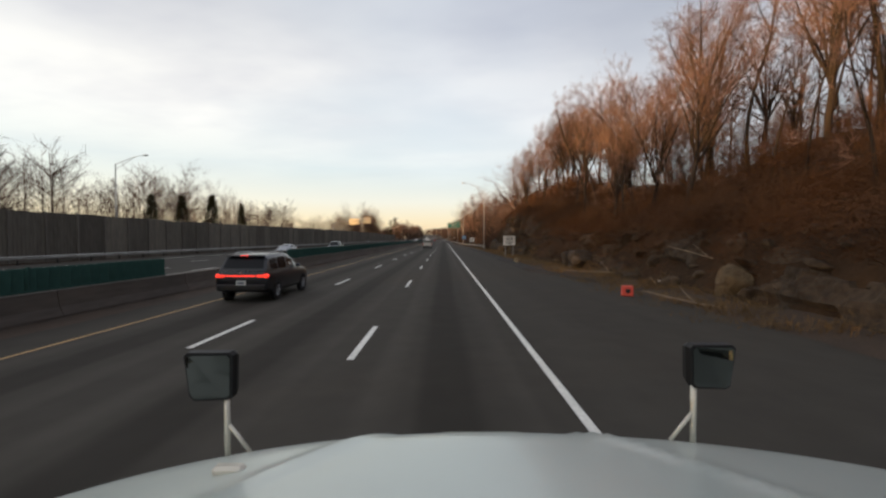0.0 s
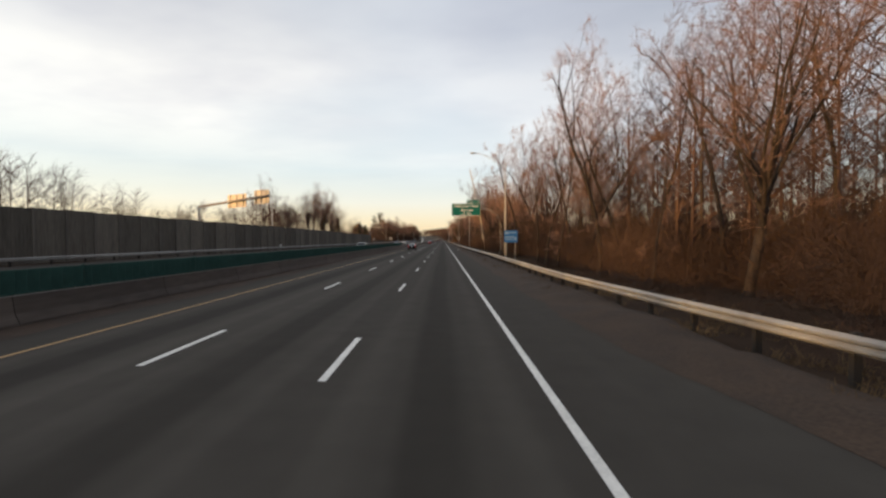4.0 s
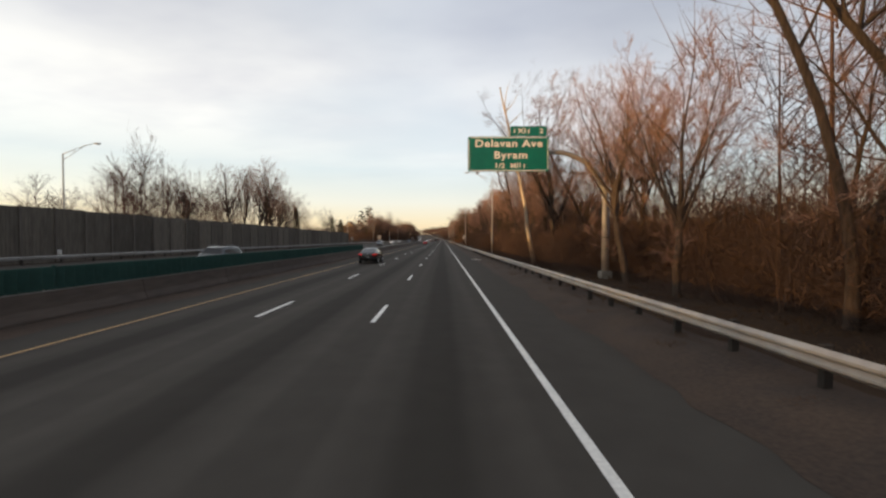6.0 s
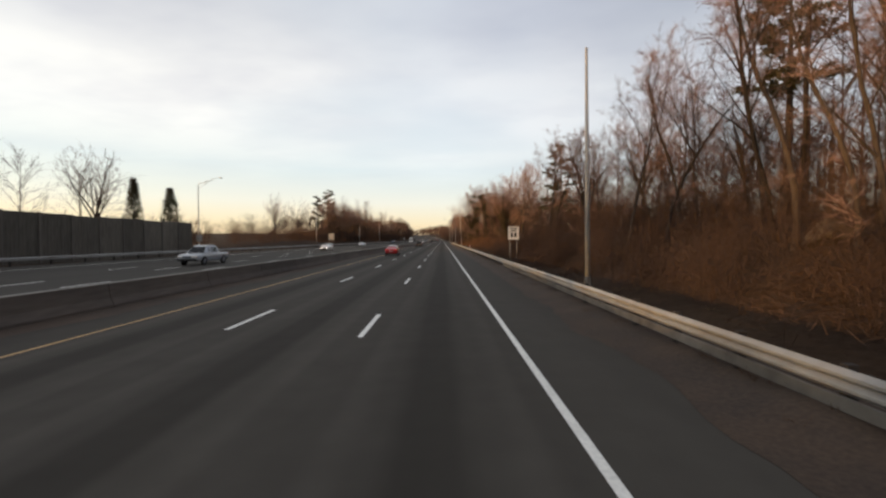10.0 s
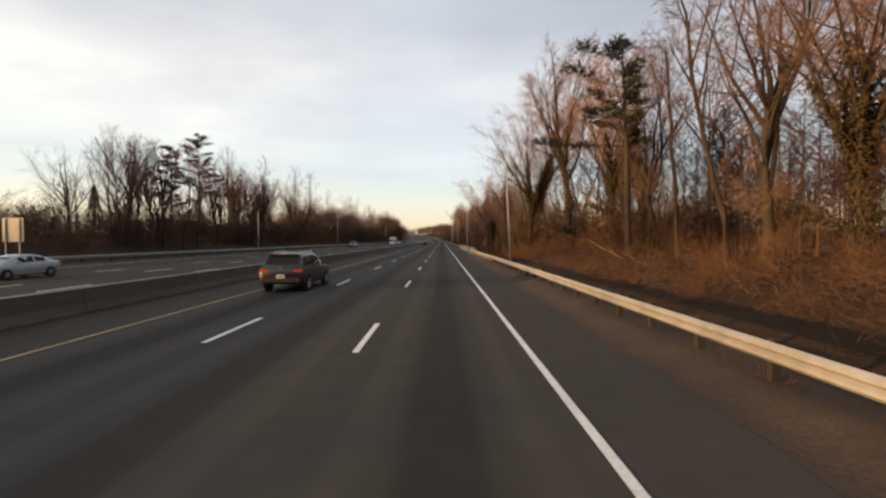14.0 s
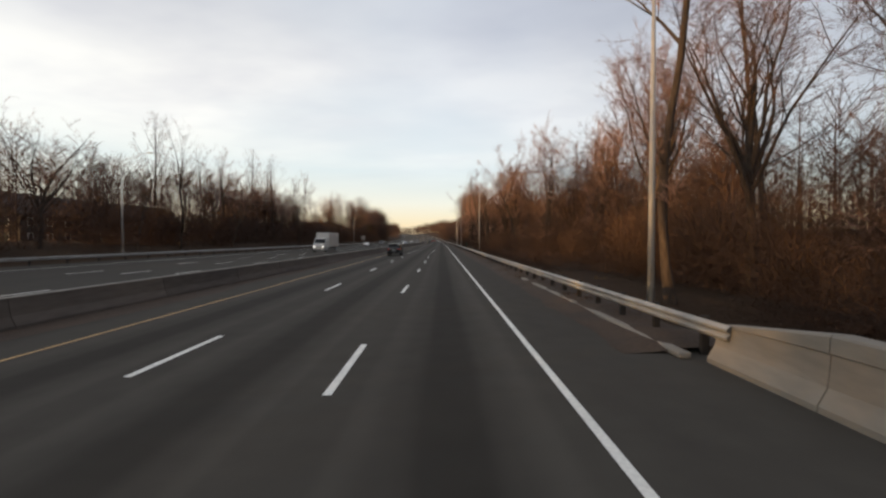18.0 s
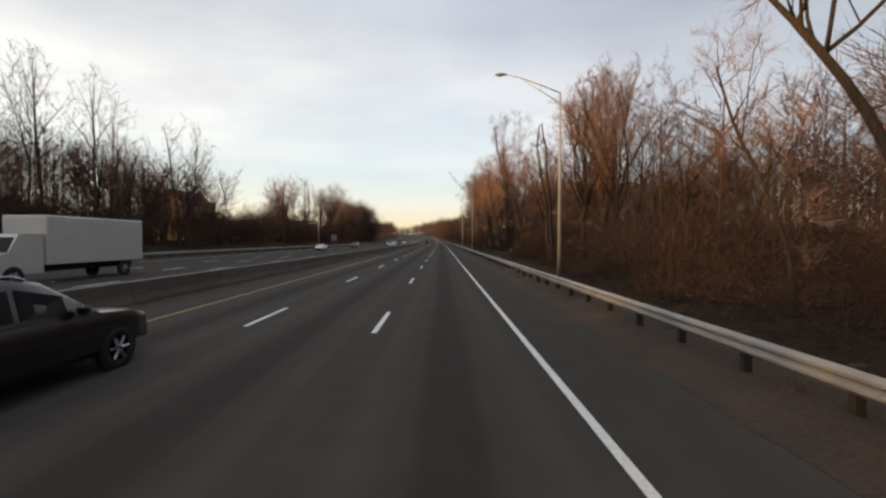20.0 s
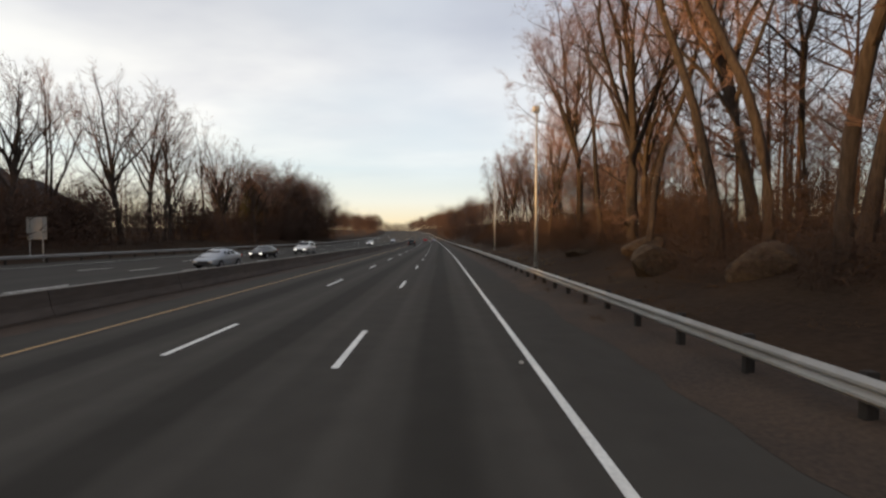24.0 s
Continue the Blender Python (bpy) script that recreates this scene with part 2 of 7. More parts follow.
# ---------------------------------------------------------------- mesh helpers
class Mesh:
    def __init__(self):
        self.v, self.f = [], []

    def add(self, vs, fs):
        k = len(self.v)
        self.v += [tuple(q) for q in vs]
        self.f += [tuple(i + k for i in q) for q in fs]
        return self

    def box(self, x0, x1, y0, y1, z0, z1, bev=0.0):
        if bev <= 0:
            vs = [(x, y, z) for z in (z0, z1) for y in (y0, y1) for x in (x0, x1)]
            return self.add(vs, [(0, 2, 3, 1), (4, 5, 7, 6), (0, 1, 5, 4), (2, 6, 7, 3), (0, 4, 6, 2), (1, 3, 7, 5)])
        vs, b = [], min(bev, (x1 - x0) / 2.01, (y1 - y0) / 2.01, (z1 - z0) / 2.01)
        for z, i in ((z0, b), (z0 + b, 0), (z1 - b, 0), (z1, b)):
            vs += [(x0 + b, y0 + i, z), (x1 - b, y0 + i, z), (x1 - i, y0 + b, z), (x1 - i, y1 - b, z), (x1 - b, y1 - i, z), (x0 + b, y1 - i, z), (x0 + i, y1 - b, z), (x0 + i, y0 + b, z)]
        fs = [tuple(range(7, -1, -1)), tuple(range(24, 32))]
        for r in range(3):
            for c in range(8):
                fs.append((r * 8 + c, r * 8 + (c + 1) % 8, r * 8 + 8 + (c + 1) % 8, r * 8 + 8 + c))
        return self.add(vs, fs)

    def tube(self, pts, rads, n=6, cap=True):
        pts = [Vector(q) for q in pts]
        k, vs, fs = len(pts), [], []
        for i, q in enumerate(pts):
            d = (pts[min(i + 1, k - 1)] - pts[max(i - 1, 0)])
            d = d.normalized() if d.length > 1e-9 else Vector((0, 0, 1))
            a = d.orthogonal().normalized() if abs(d.z) > 0.99 else d.cross(Vector((0, 0, 1))).normalized()
            b = d.cross(a)
            for j in range(n):
                g = 2 * math.pi * j / n
                vs.append(q + (a * math.cos(g) + b * math.sin(g)) * rads[i])
        for i in range(k - 1):
            for j in range(n):
                fs.append((i * n + j, i * n + (j + 1) % n, i * n + n + (j + 1) % n, i * n + n + j))
        if cap:
            fs += [tuple(range(n - 1, -1, -1)), tuple(range((k - 1) * n, k * n))]
        return self.add(vs, fs)

    def ribbon(self, pts, wid, side):
        vs, fs = [], []
        for q, w in zip(pts, wid):
            vs += [(q[0] - side[0] * w, q[1] - side[1] * w, q[2] - side[2] * w), (q[0] + side[0] * w, q[1] + side[1] * w, q[2] + side[2] * w)]
        for i in range(len(pts) - 1):
            fs.append((2 * i, 2 * i + 1, 2 * i + 3, 2 * i + 2))
        return self.add(vs, fs)

    def blade(self, p, q, w, side):
        """A twig: one slim triangle that ends in a point."""
        return self.add([(p[0] - side[0] * w, p[1] - side[1] * w, p[2] - side[2] * w), (p[0] + side[0] * w, p[1] + side[1] * w, p[2] + side[2] * w), q], [(0, 1, 2)])

    def extrude(self, prof, axis, a, b, close=True):
        """A profile in the other two axes, drawn out from a to b along axis (0 x, 1 y, 2 z)."""
        n, vs = len(prof), []
        for c in (a, b):
            for p, q in prof:
                w = [p, q]
                w.insert(axis, c)
                vs.append(w)
        m = n if close else n - 1
        fs = [(i, (i + 1) % n, n + (i + 1) % n, n + i) for i in range(m)]
        if close:
            fs += [tuple(range(n - 1, -1, -1)), tuple(range(n, 2 * n))]
        return self.add(vs, fs)

    def loft(self, rings, cap=True):
        n, vs, fs = len(rings[0]), [], []
        for r in rings:
            vs += r
        for i in range(len(rings) - 1):
            for j in range(n):
                fs.append((i * n + j, i * n + (j + 1) % n, i * n + n + (j + 1) % n, i * n + n + j))
        if cap:
            fs += [tuple(range(n - 1, -1, -1)), tuple(range((len(rings) - 1) * n, len(rings) * n))]
        return self.add(vs, fs)

    def data(self, name, mat, smooth=False, fix=True):
        me = bpy.data.meshes.new(name)
        me.from_pydata(self.v, [], self.f)
        me.materials.append(mat)
        if fix:
            bm = bmesh.new()
            bm.from_mesh(me)
            bmesh.ops.recalc_face_normals(bm, faces=bm.faces)
            bm.to_mesh(me)
            bm.free()
        if smooth:
            me.shade_smooth()
        me.update()
        return me


def part(name, mesh, mat, parent, label="", smooth=False, at=None, fix=True):
    """Links a Mesh (or ready mesh data) as one mesh object under a thing or a part."""
    ob = new(name, mesh if isinstance(mesh, bpy.types.Mesh) else mesh.data(name, mat, smooth, fix))
    ob.parent = parent
    if at is not None:
        ob.matrix_basis = at
    if label:
        tagged(ob, label)
    return ob


def thing(name, label, category, group="", kind="", at=None, mesh=None, mat=None, smooth=False):
    ob = new(name, mesh.data(name, mat, smooth) if mesh else None)
    if at is not None:
        ob.matrix_basis = at
    return tagged(ob, label, category, group, kind)


# ---------------------------------------------------------------- the line of the road
def bend(y):
    return -max(0.0, y - 700) ** 2 / 8000


def rise(y):
    u = min(max(y - 760, 0.0), 240.0)
    z = u * u / 240 / 2 * 0.032
    if y > 1000:
        w = min(y - 1000, 200.0)
        z += w * 0.032
        if y > 1200:
            z += 0.032 * min(y - 1200, 160) - 0.032 / 320 * min(y - 1200, 160) ** 2
    return z


def P(x, y, z):
    return (x + bend(y), y, z + rise(y))


def on_road(x, y, z=0.0, turn=0.0):
    slope = (bend(y + 2) - bend(y - 2)) / 4
    return pose(x + bend(y), y, z + rise(y), math.degrees(math.atan((rise(y + 2) - rise(y - 2)) / 4)), 0, -math.degrees(math.atan(slope)) + turn)


def ease(a, b, v):
    u = min(max((v - a) / (b - a), 0), 1)
    return u * u * (3 - 2 * u)


def hump(a, b, c, d, y):
    return ease(a, b, y) * (1 - ease(c, d, y))


def nz(x, y, s, k=0.0):
    return noise.noise(Vector((x * s + 31.7, y * s - 12.3, k)))


def ground_z(x, y):
    """Height of the natural ground beside the road."""
    if x > 0:
        d = max(0.0, x - 6.2)
        cut = hump(-60, -40, 77, 90, y)
        w = ease(35, 58, y)
        h = cut * ((2.8 + 3.0 * w) * ease(9.9, 12.4, x) + (5.6 - 2.3 * hump(24, 36, 46, 58, y) - 1.8 * w) * ease(12.0, 23 - 5 * w, x) + 1.5 * ease(23, 45, x))
        h += hump(255, 290, 330, 350, y) * (3.6 * ease(7, 17, x) + 1.5 * ease(17, 40, x))
        h += hump(350, 375, 430, 452, y) * (1.2 * ease(6.5, 12, x))
        h -= hump(448, 462, 505, 522, y) * 3.2 * ease(5.9, 9, x)
        h += hump(640, 680, 1300, 1500, y) * (2.6 * ease(7, 18, x) + 3 * ease(18, 60, x))
        h += hump(84, 100, 250, 265, y) * (-0.5 * ease(6, 10, x) + 1.0 * ease(12, 40, x))
        h += (0.25 * nz(x, y, 0.22) + 0.5 * nz(x, y, 0.06)) * ease(5.8, 11, x)
        if d <= 0:
            h = min(h, 0.0)
    else:
        h = (0.8 * ease(38.5, 50, -x) + 0.6 * nz(x, y, 0.07)) * ease(38, 46, -x)
        h += ease(345, 420, y) * 1.2 * ease(38, 44, -x)
    far = ease(60, 400, abs(x))
    h += far * 3 + ease(1300, 1700, y) * 4
    if -38.3 < x < 6.3:
        h = min(h, 0)
    return h - 0.06


# ---------------------------------------------------------------- ground and road
def stations(y0, y1, step):
    n = max(1, round((y1 - y0) / step))
    return [y0 + (y1 - y0) * i / n for i in range(n + 1)]


def sheet(xs, ys, zf, across=lambda x, y: x):
    m = Mesh()
    vs = [P(across(x, y), y, zf(x, y)) for y in ys for x in xs]
    n = len(xs)
    return m.add(vs, [(j * n + i, j * n + i + 1, (j + 1) * n + i + 1, (j + 1) * n + i) for j in range(len(ys) - 1) for i in range(n - 1)])


GX = [-2500, -900, -400, -200, -120, -90, -70, -60, -52, -47, -44, -41.5, -39.5, -38, -36, -24, -12.5, -6, 0, 4.6, 5.6, 6.2, 6.8, 7.6, 8.6, 9.6, 10.4, 11.2, 12, 13, 14, 15.5, 17, 19, 21,
      23, 26, 30, 35, 42, 50, 60, 80, 120, 200, 400, 900, 2500]
GY = [-900, -300, -120] + stations(-80, 960, 4.0) + stations(975, 1500, 15)[0:] + [1700, 2200, 3500, 4800]
thing("ground", "brown leaf litter and soil beside the motorway", "ground", kind="structure", mesh=sheet(GX, GY, ground_z), mat=LITTER, smooth=True)

RY = stations(-100, 960, 10) + stations(980, 1480, 20)


def shoulder_edge(y):
    """Where the asphalt ends on the near side."""
    return 5.7 + 2.9 * (1 - ease(17, 32, y)) + 0.7 * (1 - ease(60, 122, y)) + 0.25 * nz(3, y, 0.15)


road = thing("road", "dark grey worn asphalt carriageway with three lanes", "road", kind="structure",
             mesh=sheet([0, 0.12, 0.25, 0.4, 0.55, 0.7, 0.85, 1.0], RY, lambda x, y: 0.0, lambda u, y: -11.3 + u * (shoulder_edge(y) + 11.3)), mat=ASPHALT)
thing("road_opposite", "grey asphalt carriageway of the other direction", "road", kind="structure",
      mesh=sheet([-37.2, -32, -27, -22, -17, -12.1], RY, lambda x, y: 0.0), mat=ASPHALT2)


# grit blown against the kerb side, with a ragged edge
def grit_z(u, y):
    """A low bank of dust and leaves, highest at the foot of the guardrail."""
    return 0.006 + 0.21 * ease(0.12, 0.5, u) * (0.75 + 0.6 * nz(u * 2, y, 0.5) + 0.35 * nz(u * 5, y, 1.7)) - (0.3 if u == 1.0 else 0.0)


def grit_x(u, y):
    a = 3.75 + 0.35 * nz(1, y, 0.3) + 0.18 * nz(5, y, 1.1) + 2.5 * (1 - ease(95, 128, y)) + 2.2 * (1 - ease(20, 34, y))
    b = shoulder_edge(y) + 0.7 + 2.2 * (1 - ease(84, 122, y))
    return a + u * (b - a)


thing("verge_grit", "brown grit and dust along the shoulder", "gravel", kind="structure",
      mesh=sheet([0, 0.12, 0.25, 0.38, 0.5, 0.62, 0.75, 0.9, 1.0], stations(-20, 456, 0.6), grit_z, grit_x), mat=GRIT, smooth=True)
thing("verge_grit", "brown grit and dust along the shoulder", "gravel", kind="structure",
      mesh=sheet([0, 0.12, 0.25, 0.38, 0.5, 0.62, 0.75, 0.9, 1.0], stations(510, 900, 0.6), grit_z, grit_x), mat=GRIT, smooth=True)
thing("median_grit", "brown dust along the foot of the median barrier", "gravel", kind="structure",
      mesh=sheet([0, 0.5, 1.0], stations(-10, 900, 1.2), lambda u, y: 0.006, lambda u, y: -11.3 + u * (1.15 + 0.5 * nz(2, y, 0.25))), mat=GRIT)


# a dark windrow of old asphalt crumbs along the edge of the shoulder below the cutting
def windrow_z(u, y):
    k = math.sin(math.pi * u)
    return 0.012 + 0.17 * k * (0.6 + 0.8 * abs(nz(u * 4, y, 0.8)) + 0.3 * nz(u * 9, y, 2.3)) * hump(20, 30, 88, 108, y) - (0.25 if u in (0, 1) else 0)


thing("windrow", "dark lumpy ridge of asphalt crumbs beside the shoulder", "gravel", kind="structure", smooth=True,
      mesh=sheet([0, 0.15, 0.3, 0.45, 0.6, 0.75, 0.9, 1], stations(20, 108, 0.4), windrow_z, lambda u, y: shoulder_edge(y) - 0.55 + (1.5 + 0.35 * nz(7, y, 0.35)) * u), mat=GRIT2)


# painted lines
def line(name, label, x, w, y0, y1, mat, z=0.006, step=10):
    return thing(name, label, "road marking", kind="structure", mat=mat,
                 mesh=sheet([x - w / 2, x + w / 2], stations(y0, y1, step), lambda a, b: z))


line("edge_line", "solid white line along the near shoulder", 1.835, 0.135, -30, 464.5, WHITE)
line("edge_line", "solid white line along the near shoulder", 1.835, 0.135, 465.1, 1400, WHITE)
line("edge_line", "solid yellow line beside the median shoulder", -8.6, 0.095, -30, 1400, YELLOW)
line("edge_line", "yellow line beside the far median shoulder", -14.6, 0.15, -30, 1400, YELLOW)
line("edge_line", "white line along the far outer shoulder", -32.6, 0.15, -30, 1400, WHITE)

dash_mesh = Mesh().box(-0.068, 0.068, 0, 3.05, 0.001, 0.007).data("dash", WHITE)
DASH0 = 7.91
for x, shift, y1 in ((-1.81, 0, 1250), (-5.45, 0.85, 1250)):
    marks = thing("lane_line", "broken white line between two lanes", "road marking", kind="structure")
    k = -1
    while DASH0 + 12.19 * k < y1:
        y = DASH0 + 12.19 * k + shift
        part("dash", dash_mesh, None, marks, at=on_road(x, y))
        k += 1
for x in (-18.4, -22.1, -25.8):
    marks = thing("lane_line", "broken white line on the far carriageway", "road marking", kind="structure")
    for k in range(0, 80):
        part("dash", dash_mesh, None, marks, at=on_road(x, 6 + 12.19 * k))

# ---------------------------------------------------------------- median barrier and glare screen
JERSEY = [(-0.30, 0), (-0.30, 0.075), (-0.18, 0.33), (-0.11, 0.79), (-0.09, 0.81), (0.09, 0.81), (0.11, 0.79), (0.18, 0.33), (0.30, 0.075), (0.30, 0)]
seg = Mesh()
seg.extrude(JERSEY, 1, 0.012, 6.088)
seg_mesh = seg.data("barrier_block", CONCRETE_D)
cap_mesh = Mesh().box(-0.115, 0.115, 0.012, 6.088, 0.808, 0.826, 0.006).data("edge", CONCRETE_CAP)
median = thing("median_barrier", "dark concrete barrier between the two carriageways", "barrier", kind="structure")
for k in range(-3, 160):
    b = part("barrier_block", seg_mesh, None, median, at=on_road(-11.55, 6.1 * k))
    part("edge", cap_mesh, None, b, "pale top edge")

blade_mesh = Mesh().box(-0.012, 0.012, -0.16, 0.16, 0.86, 1.52, 0.01).data("blade", GREEN)
base_mesh = Mesh().box(-0.05, 0.05, 0.0, 5.98, 0.826, 0.87, 0.008).data("base_rail", GREEN)
post_mesh = Mesh().box(-0.04, 0.04, -0.04, 0.04, 0.826, 1.56, 0.008).data("post", GREEN)
for y0, y1 in ((-13, 17.2), (31, 118), (118, 228)):
    screen = thing("glare_screen", "green upright blades along the top of the median barrier", "fence", kind="structure")
    y = y0
    while y < y1:
        part("blade", blade_mesh, None, screen, at=on_road(-11.55, y, 0, -36))
        y += 0.36
    for q in stations(y0, y1 - 6, 6):
        part("base_rail", base_mesh, None, screen, at=on_road(-11.55, q))
        part("post", post_mesh, None, screen, at=on_road(-11.55, q + 0.25))

# ---------------------------------------------------------------- guardrails
WB = [(0.0, 0.0), (0.045, 0.035), (0.075, 0.06), (0.075, 0.10), (0.03, 0.135), (0.0, 0.155), (0.03, 0.175), (0.075, 0.21), (0.075, 0.25), (0.045, 0.275), (0.0, 0.31)]
WB = [(-x, z) for x, z in WB]
wb = WB + [(x + 0.006, z) for x, z in reversed(WB)]


def beam(length):
    return Mesh().extrude([(x, z + 0.46) for x, z in wb], 1, 0, length).data("beam", GALV)


beam_mesh, beam_long = beam(3.83), beam(7.64)
gpost = Mesh().box(0.06, 0.21, -0.055, 0.055, -0.4, 0.80, 0.008).data("post", POSTWOOD)
gblock = Mesh().box(0.005, 0.06, -0.05, 0.05, 0.48, 0.76, 0.005).data("block", POSTWOOD)


def rail_x(y):
    return 4.97 + 0.13 * (1 - ease(430, 456, y)) + 3.4 * (1 - ease(92, 134, y)) + 0.75 * (1 - ease(140, 240, y))


def guardrail(y0, y1, xf, label, bm_=beam_mesh, step=3.81, flip=1, posts=2):
    g = thing("guardrail", label, "guardrail", kind="structure")
    n = int((y1 - y0) / step)
    for i in range(n):
        y = y0 + i * step
        dx = (xf(y + step) - xf(y)) / step
        m = on_road(xf(y), y, 0, -math.degrees(math.atan(dx)) + (0 if flip == 1 else 0)) @ Matrix.Diagonal((flip, 1, 1, 1))
        part("beam", bm_, None, g, at=m)
        for j in range(posts):
            yy = y + step * (j + 0.5) / posts
            m2 = on_road(xf(yy), yy, 0) @ Matrix.Diagonal((flip, 1, 1, 1))
            q = part("post", gpost, None, g, at=m2)
            part("block", gblock, None, q)
    return g


guardrail(92, 462, rail_x, "weathered steel guardrail on short posts beside the shoulder")
guardrail(509, 790, lambda y: 4.95 if y > 545 else 5.2 - 0.25 * (y - 507) / 38, "weathered steel guardrail on short posts beside the shoulder")
guardrail(790, 1100, lambda y: 4.95, "distant steel guardrail beside the shoulder", beam_long, 7.62)
guardrail(0, 950, lambda y: -37.0, "steel guardrail along the far side of the other carriageway", beam_long, 7.62, -1)

# a second, lower rail of folded steel along two stretches
RUB = [(-0.05, 0.23), (-0.05, 0.40), (-0.005, 0.405), (-0.005, 0.395), (-0.042, 0.39), (-0.042, 0.24), (-0.005, 0.235), (-0.005, 0.225)]
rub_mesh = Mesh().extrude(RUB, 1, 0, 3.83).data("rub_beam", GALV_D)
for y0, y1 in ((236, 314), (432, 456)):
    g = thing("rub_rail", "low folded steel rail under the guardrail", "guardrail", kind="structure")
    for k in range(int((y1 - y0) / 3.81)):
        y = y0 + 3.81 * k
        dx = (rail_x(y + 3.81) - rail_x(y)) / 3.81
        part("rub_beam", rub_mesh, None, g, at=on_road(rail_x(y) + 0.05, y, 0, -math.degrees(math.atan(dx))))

# concrete parapet over the underpass
PARA = [(5.02, 0), (5.02, 0.09), (5.16, 0.34), (5.20, 0.79), (5.17, 0.81), (5.185, 1.03), (5.215, 1.06), (5.50, 1.06), (5.53, 1.03), (5.53, -3.5), (5.30, -3.5), (5.30, 0)]
para = thing("bridge_parapet", "tall pale concrete parapet wall over an underpass", "barrier", kind="structure")
y = 458.5
while y < 502:
    m = Mesh().extrude([(a, b) for a, b in PARA], 1, 0.01, 6.05)
    part("parapet_block", m, CONCRETE, para, at=pose(0, y, 0))
    y += 6.07
m = Mesh()
m.loft([[(a, 507.06, b) for a, b in PARA], [(a + (0.05 if b > 0.5 else 0), 509.4, min(b, 0.72)) for a, b in PARA]])
part("parapet_end", m, CONCRETE, para, "sloping end of the parapet")
m = Mesh()
m.loft([[(a + (0.05 if b > 0.5 else 0), 456.4, min(b, 0.7)) for a, b in PARA], [(a, 458.5, b) for a, b in PARA]])
part("parapet_end", m, CONCRETE, para, "sloping end of the parapet")
joint = Mesh().box(-11.2, 5.0, 464.55, 464.72, 0.001, 0.006)
joint.box(-11.2, 5.0, 464.82, 465.0, 0.001, 0.006)
thing("expansion_joint", "dark rubber expansion joint across the bridge deck", "joint", kind="structure", mesh=joint,
      mat=material("joint rubber", (0.022, 0.021, 0.02), 0.8, vary=0.3))
kerb = Mesh().box(4.6, 4.85, 509.6, 526, 0.0, 0.13, 0.03)
thing("kerb", "low pale concrete kerb in front of the guardrail", "kerb", kind="structure", mesh=kerb, mat=CONCRETE)

# ---------------------------------------------------------------- noise wall beyond the far carriageway
nw = thing("noise_wall", "tall dark noise wall of upright panels between posts", "wall", kind="structure")


def wall_top(y):
    return 5.0 + 0.5 * ease(60, 160, y) - 0.5 * ease(230, 330, y)


pm = Mesh()
for k in range(9):
    a = 0.1 + 3.46 * k / 9
    pm.box(-0.07 - 0.02 * (k % 2), 0.07, a + 0.012, a + 3.46 / 9 - 0.012, 0, 1)
panel_mesh = pm.data("panel", WALLPANEL)
wpost_mesh = Mesh().box(-0.14, 0.14, -0.11, 0.11, 0, 1, 0.02).data("post", WALLPOST)
k = 0
while 20 + 3.66 * k < 343:
    y = 20 + 3.66 * k
    h = wall_top(y) + 0.05 * math.sin(k * 2.1)
    gz = ground_z(-40.2, y) - 0.2
    part("panel", panel_mesh, None, nw, at=pose(-40.2, y, gz) @ Matrix.Diagonal((1, 1, h - gz, 1)))
    part("post", wpost_mesh, None, nw, at=pose(-40.12, y, gz) @ Matrix.Diagonal((1, 1, h - gz + 0.08, 1)))
    k += 1


# ---------------------------------------------------------------- trees
def limb_path(rng, start, d, length, n, droop, wob):
    pts, q, d = [Vector(start)], Vector(start), Vector(d).normalized()
    for i in range(n):
        d = (d + Vector((rng.uniform(-wob, wob), rng.uniform(-wob, wob), rng.uniform(-wob, wob) * 0.6 + droop))).normalized()
        q = q + d * (length / n)
        pts.append(q.copy())
    return pts


def ring_dir(rng, axis, spread):
    a = axis.orthogonal().normalized()
    b = axis.cross(a)
    g = rng.uniform(0, 2 * math.pi)
    return (axis * math.cos(spread) + (a * math.cos(g) + b * math.sin(g)) * math.sin(spread)).normalized()


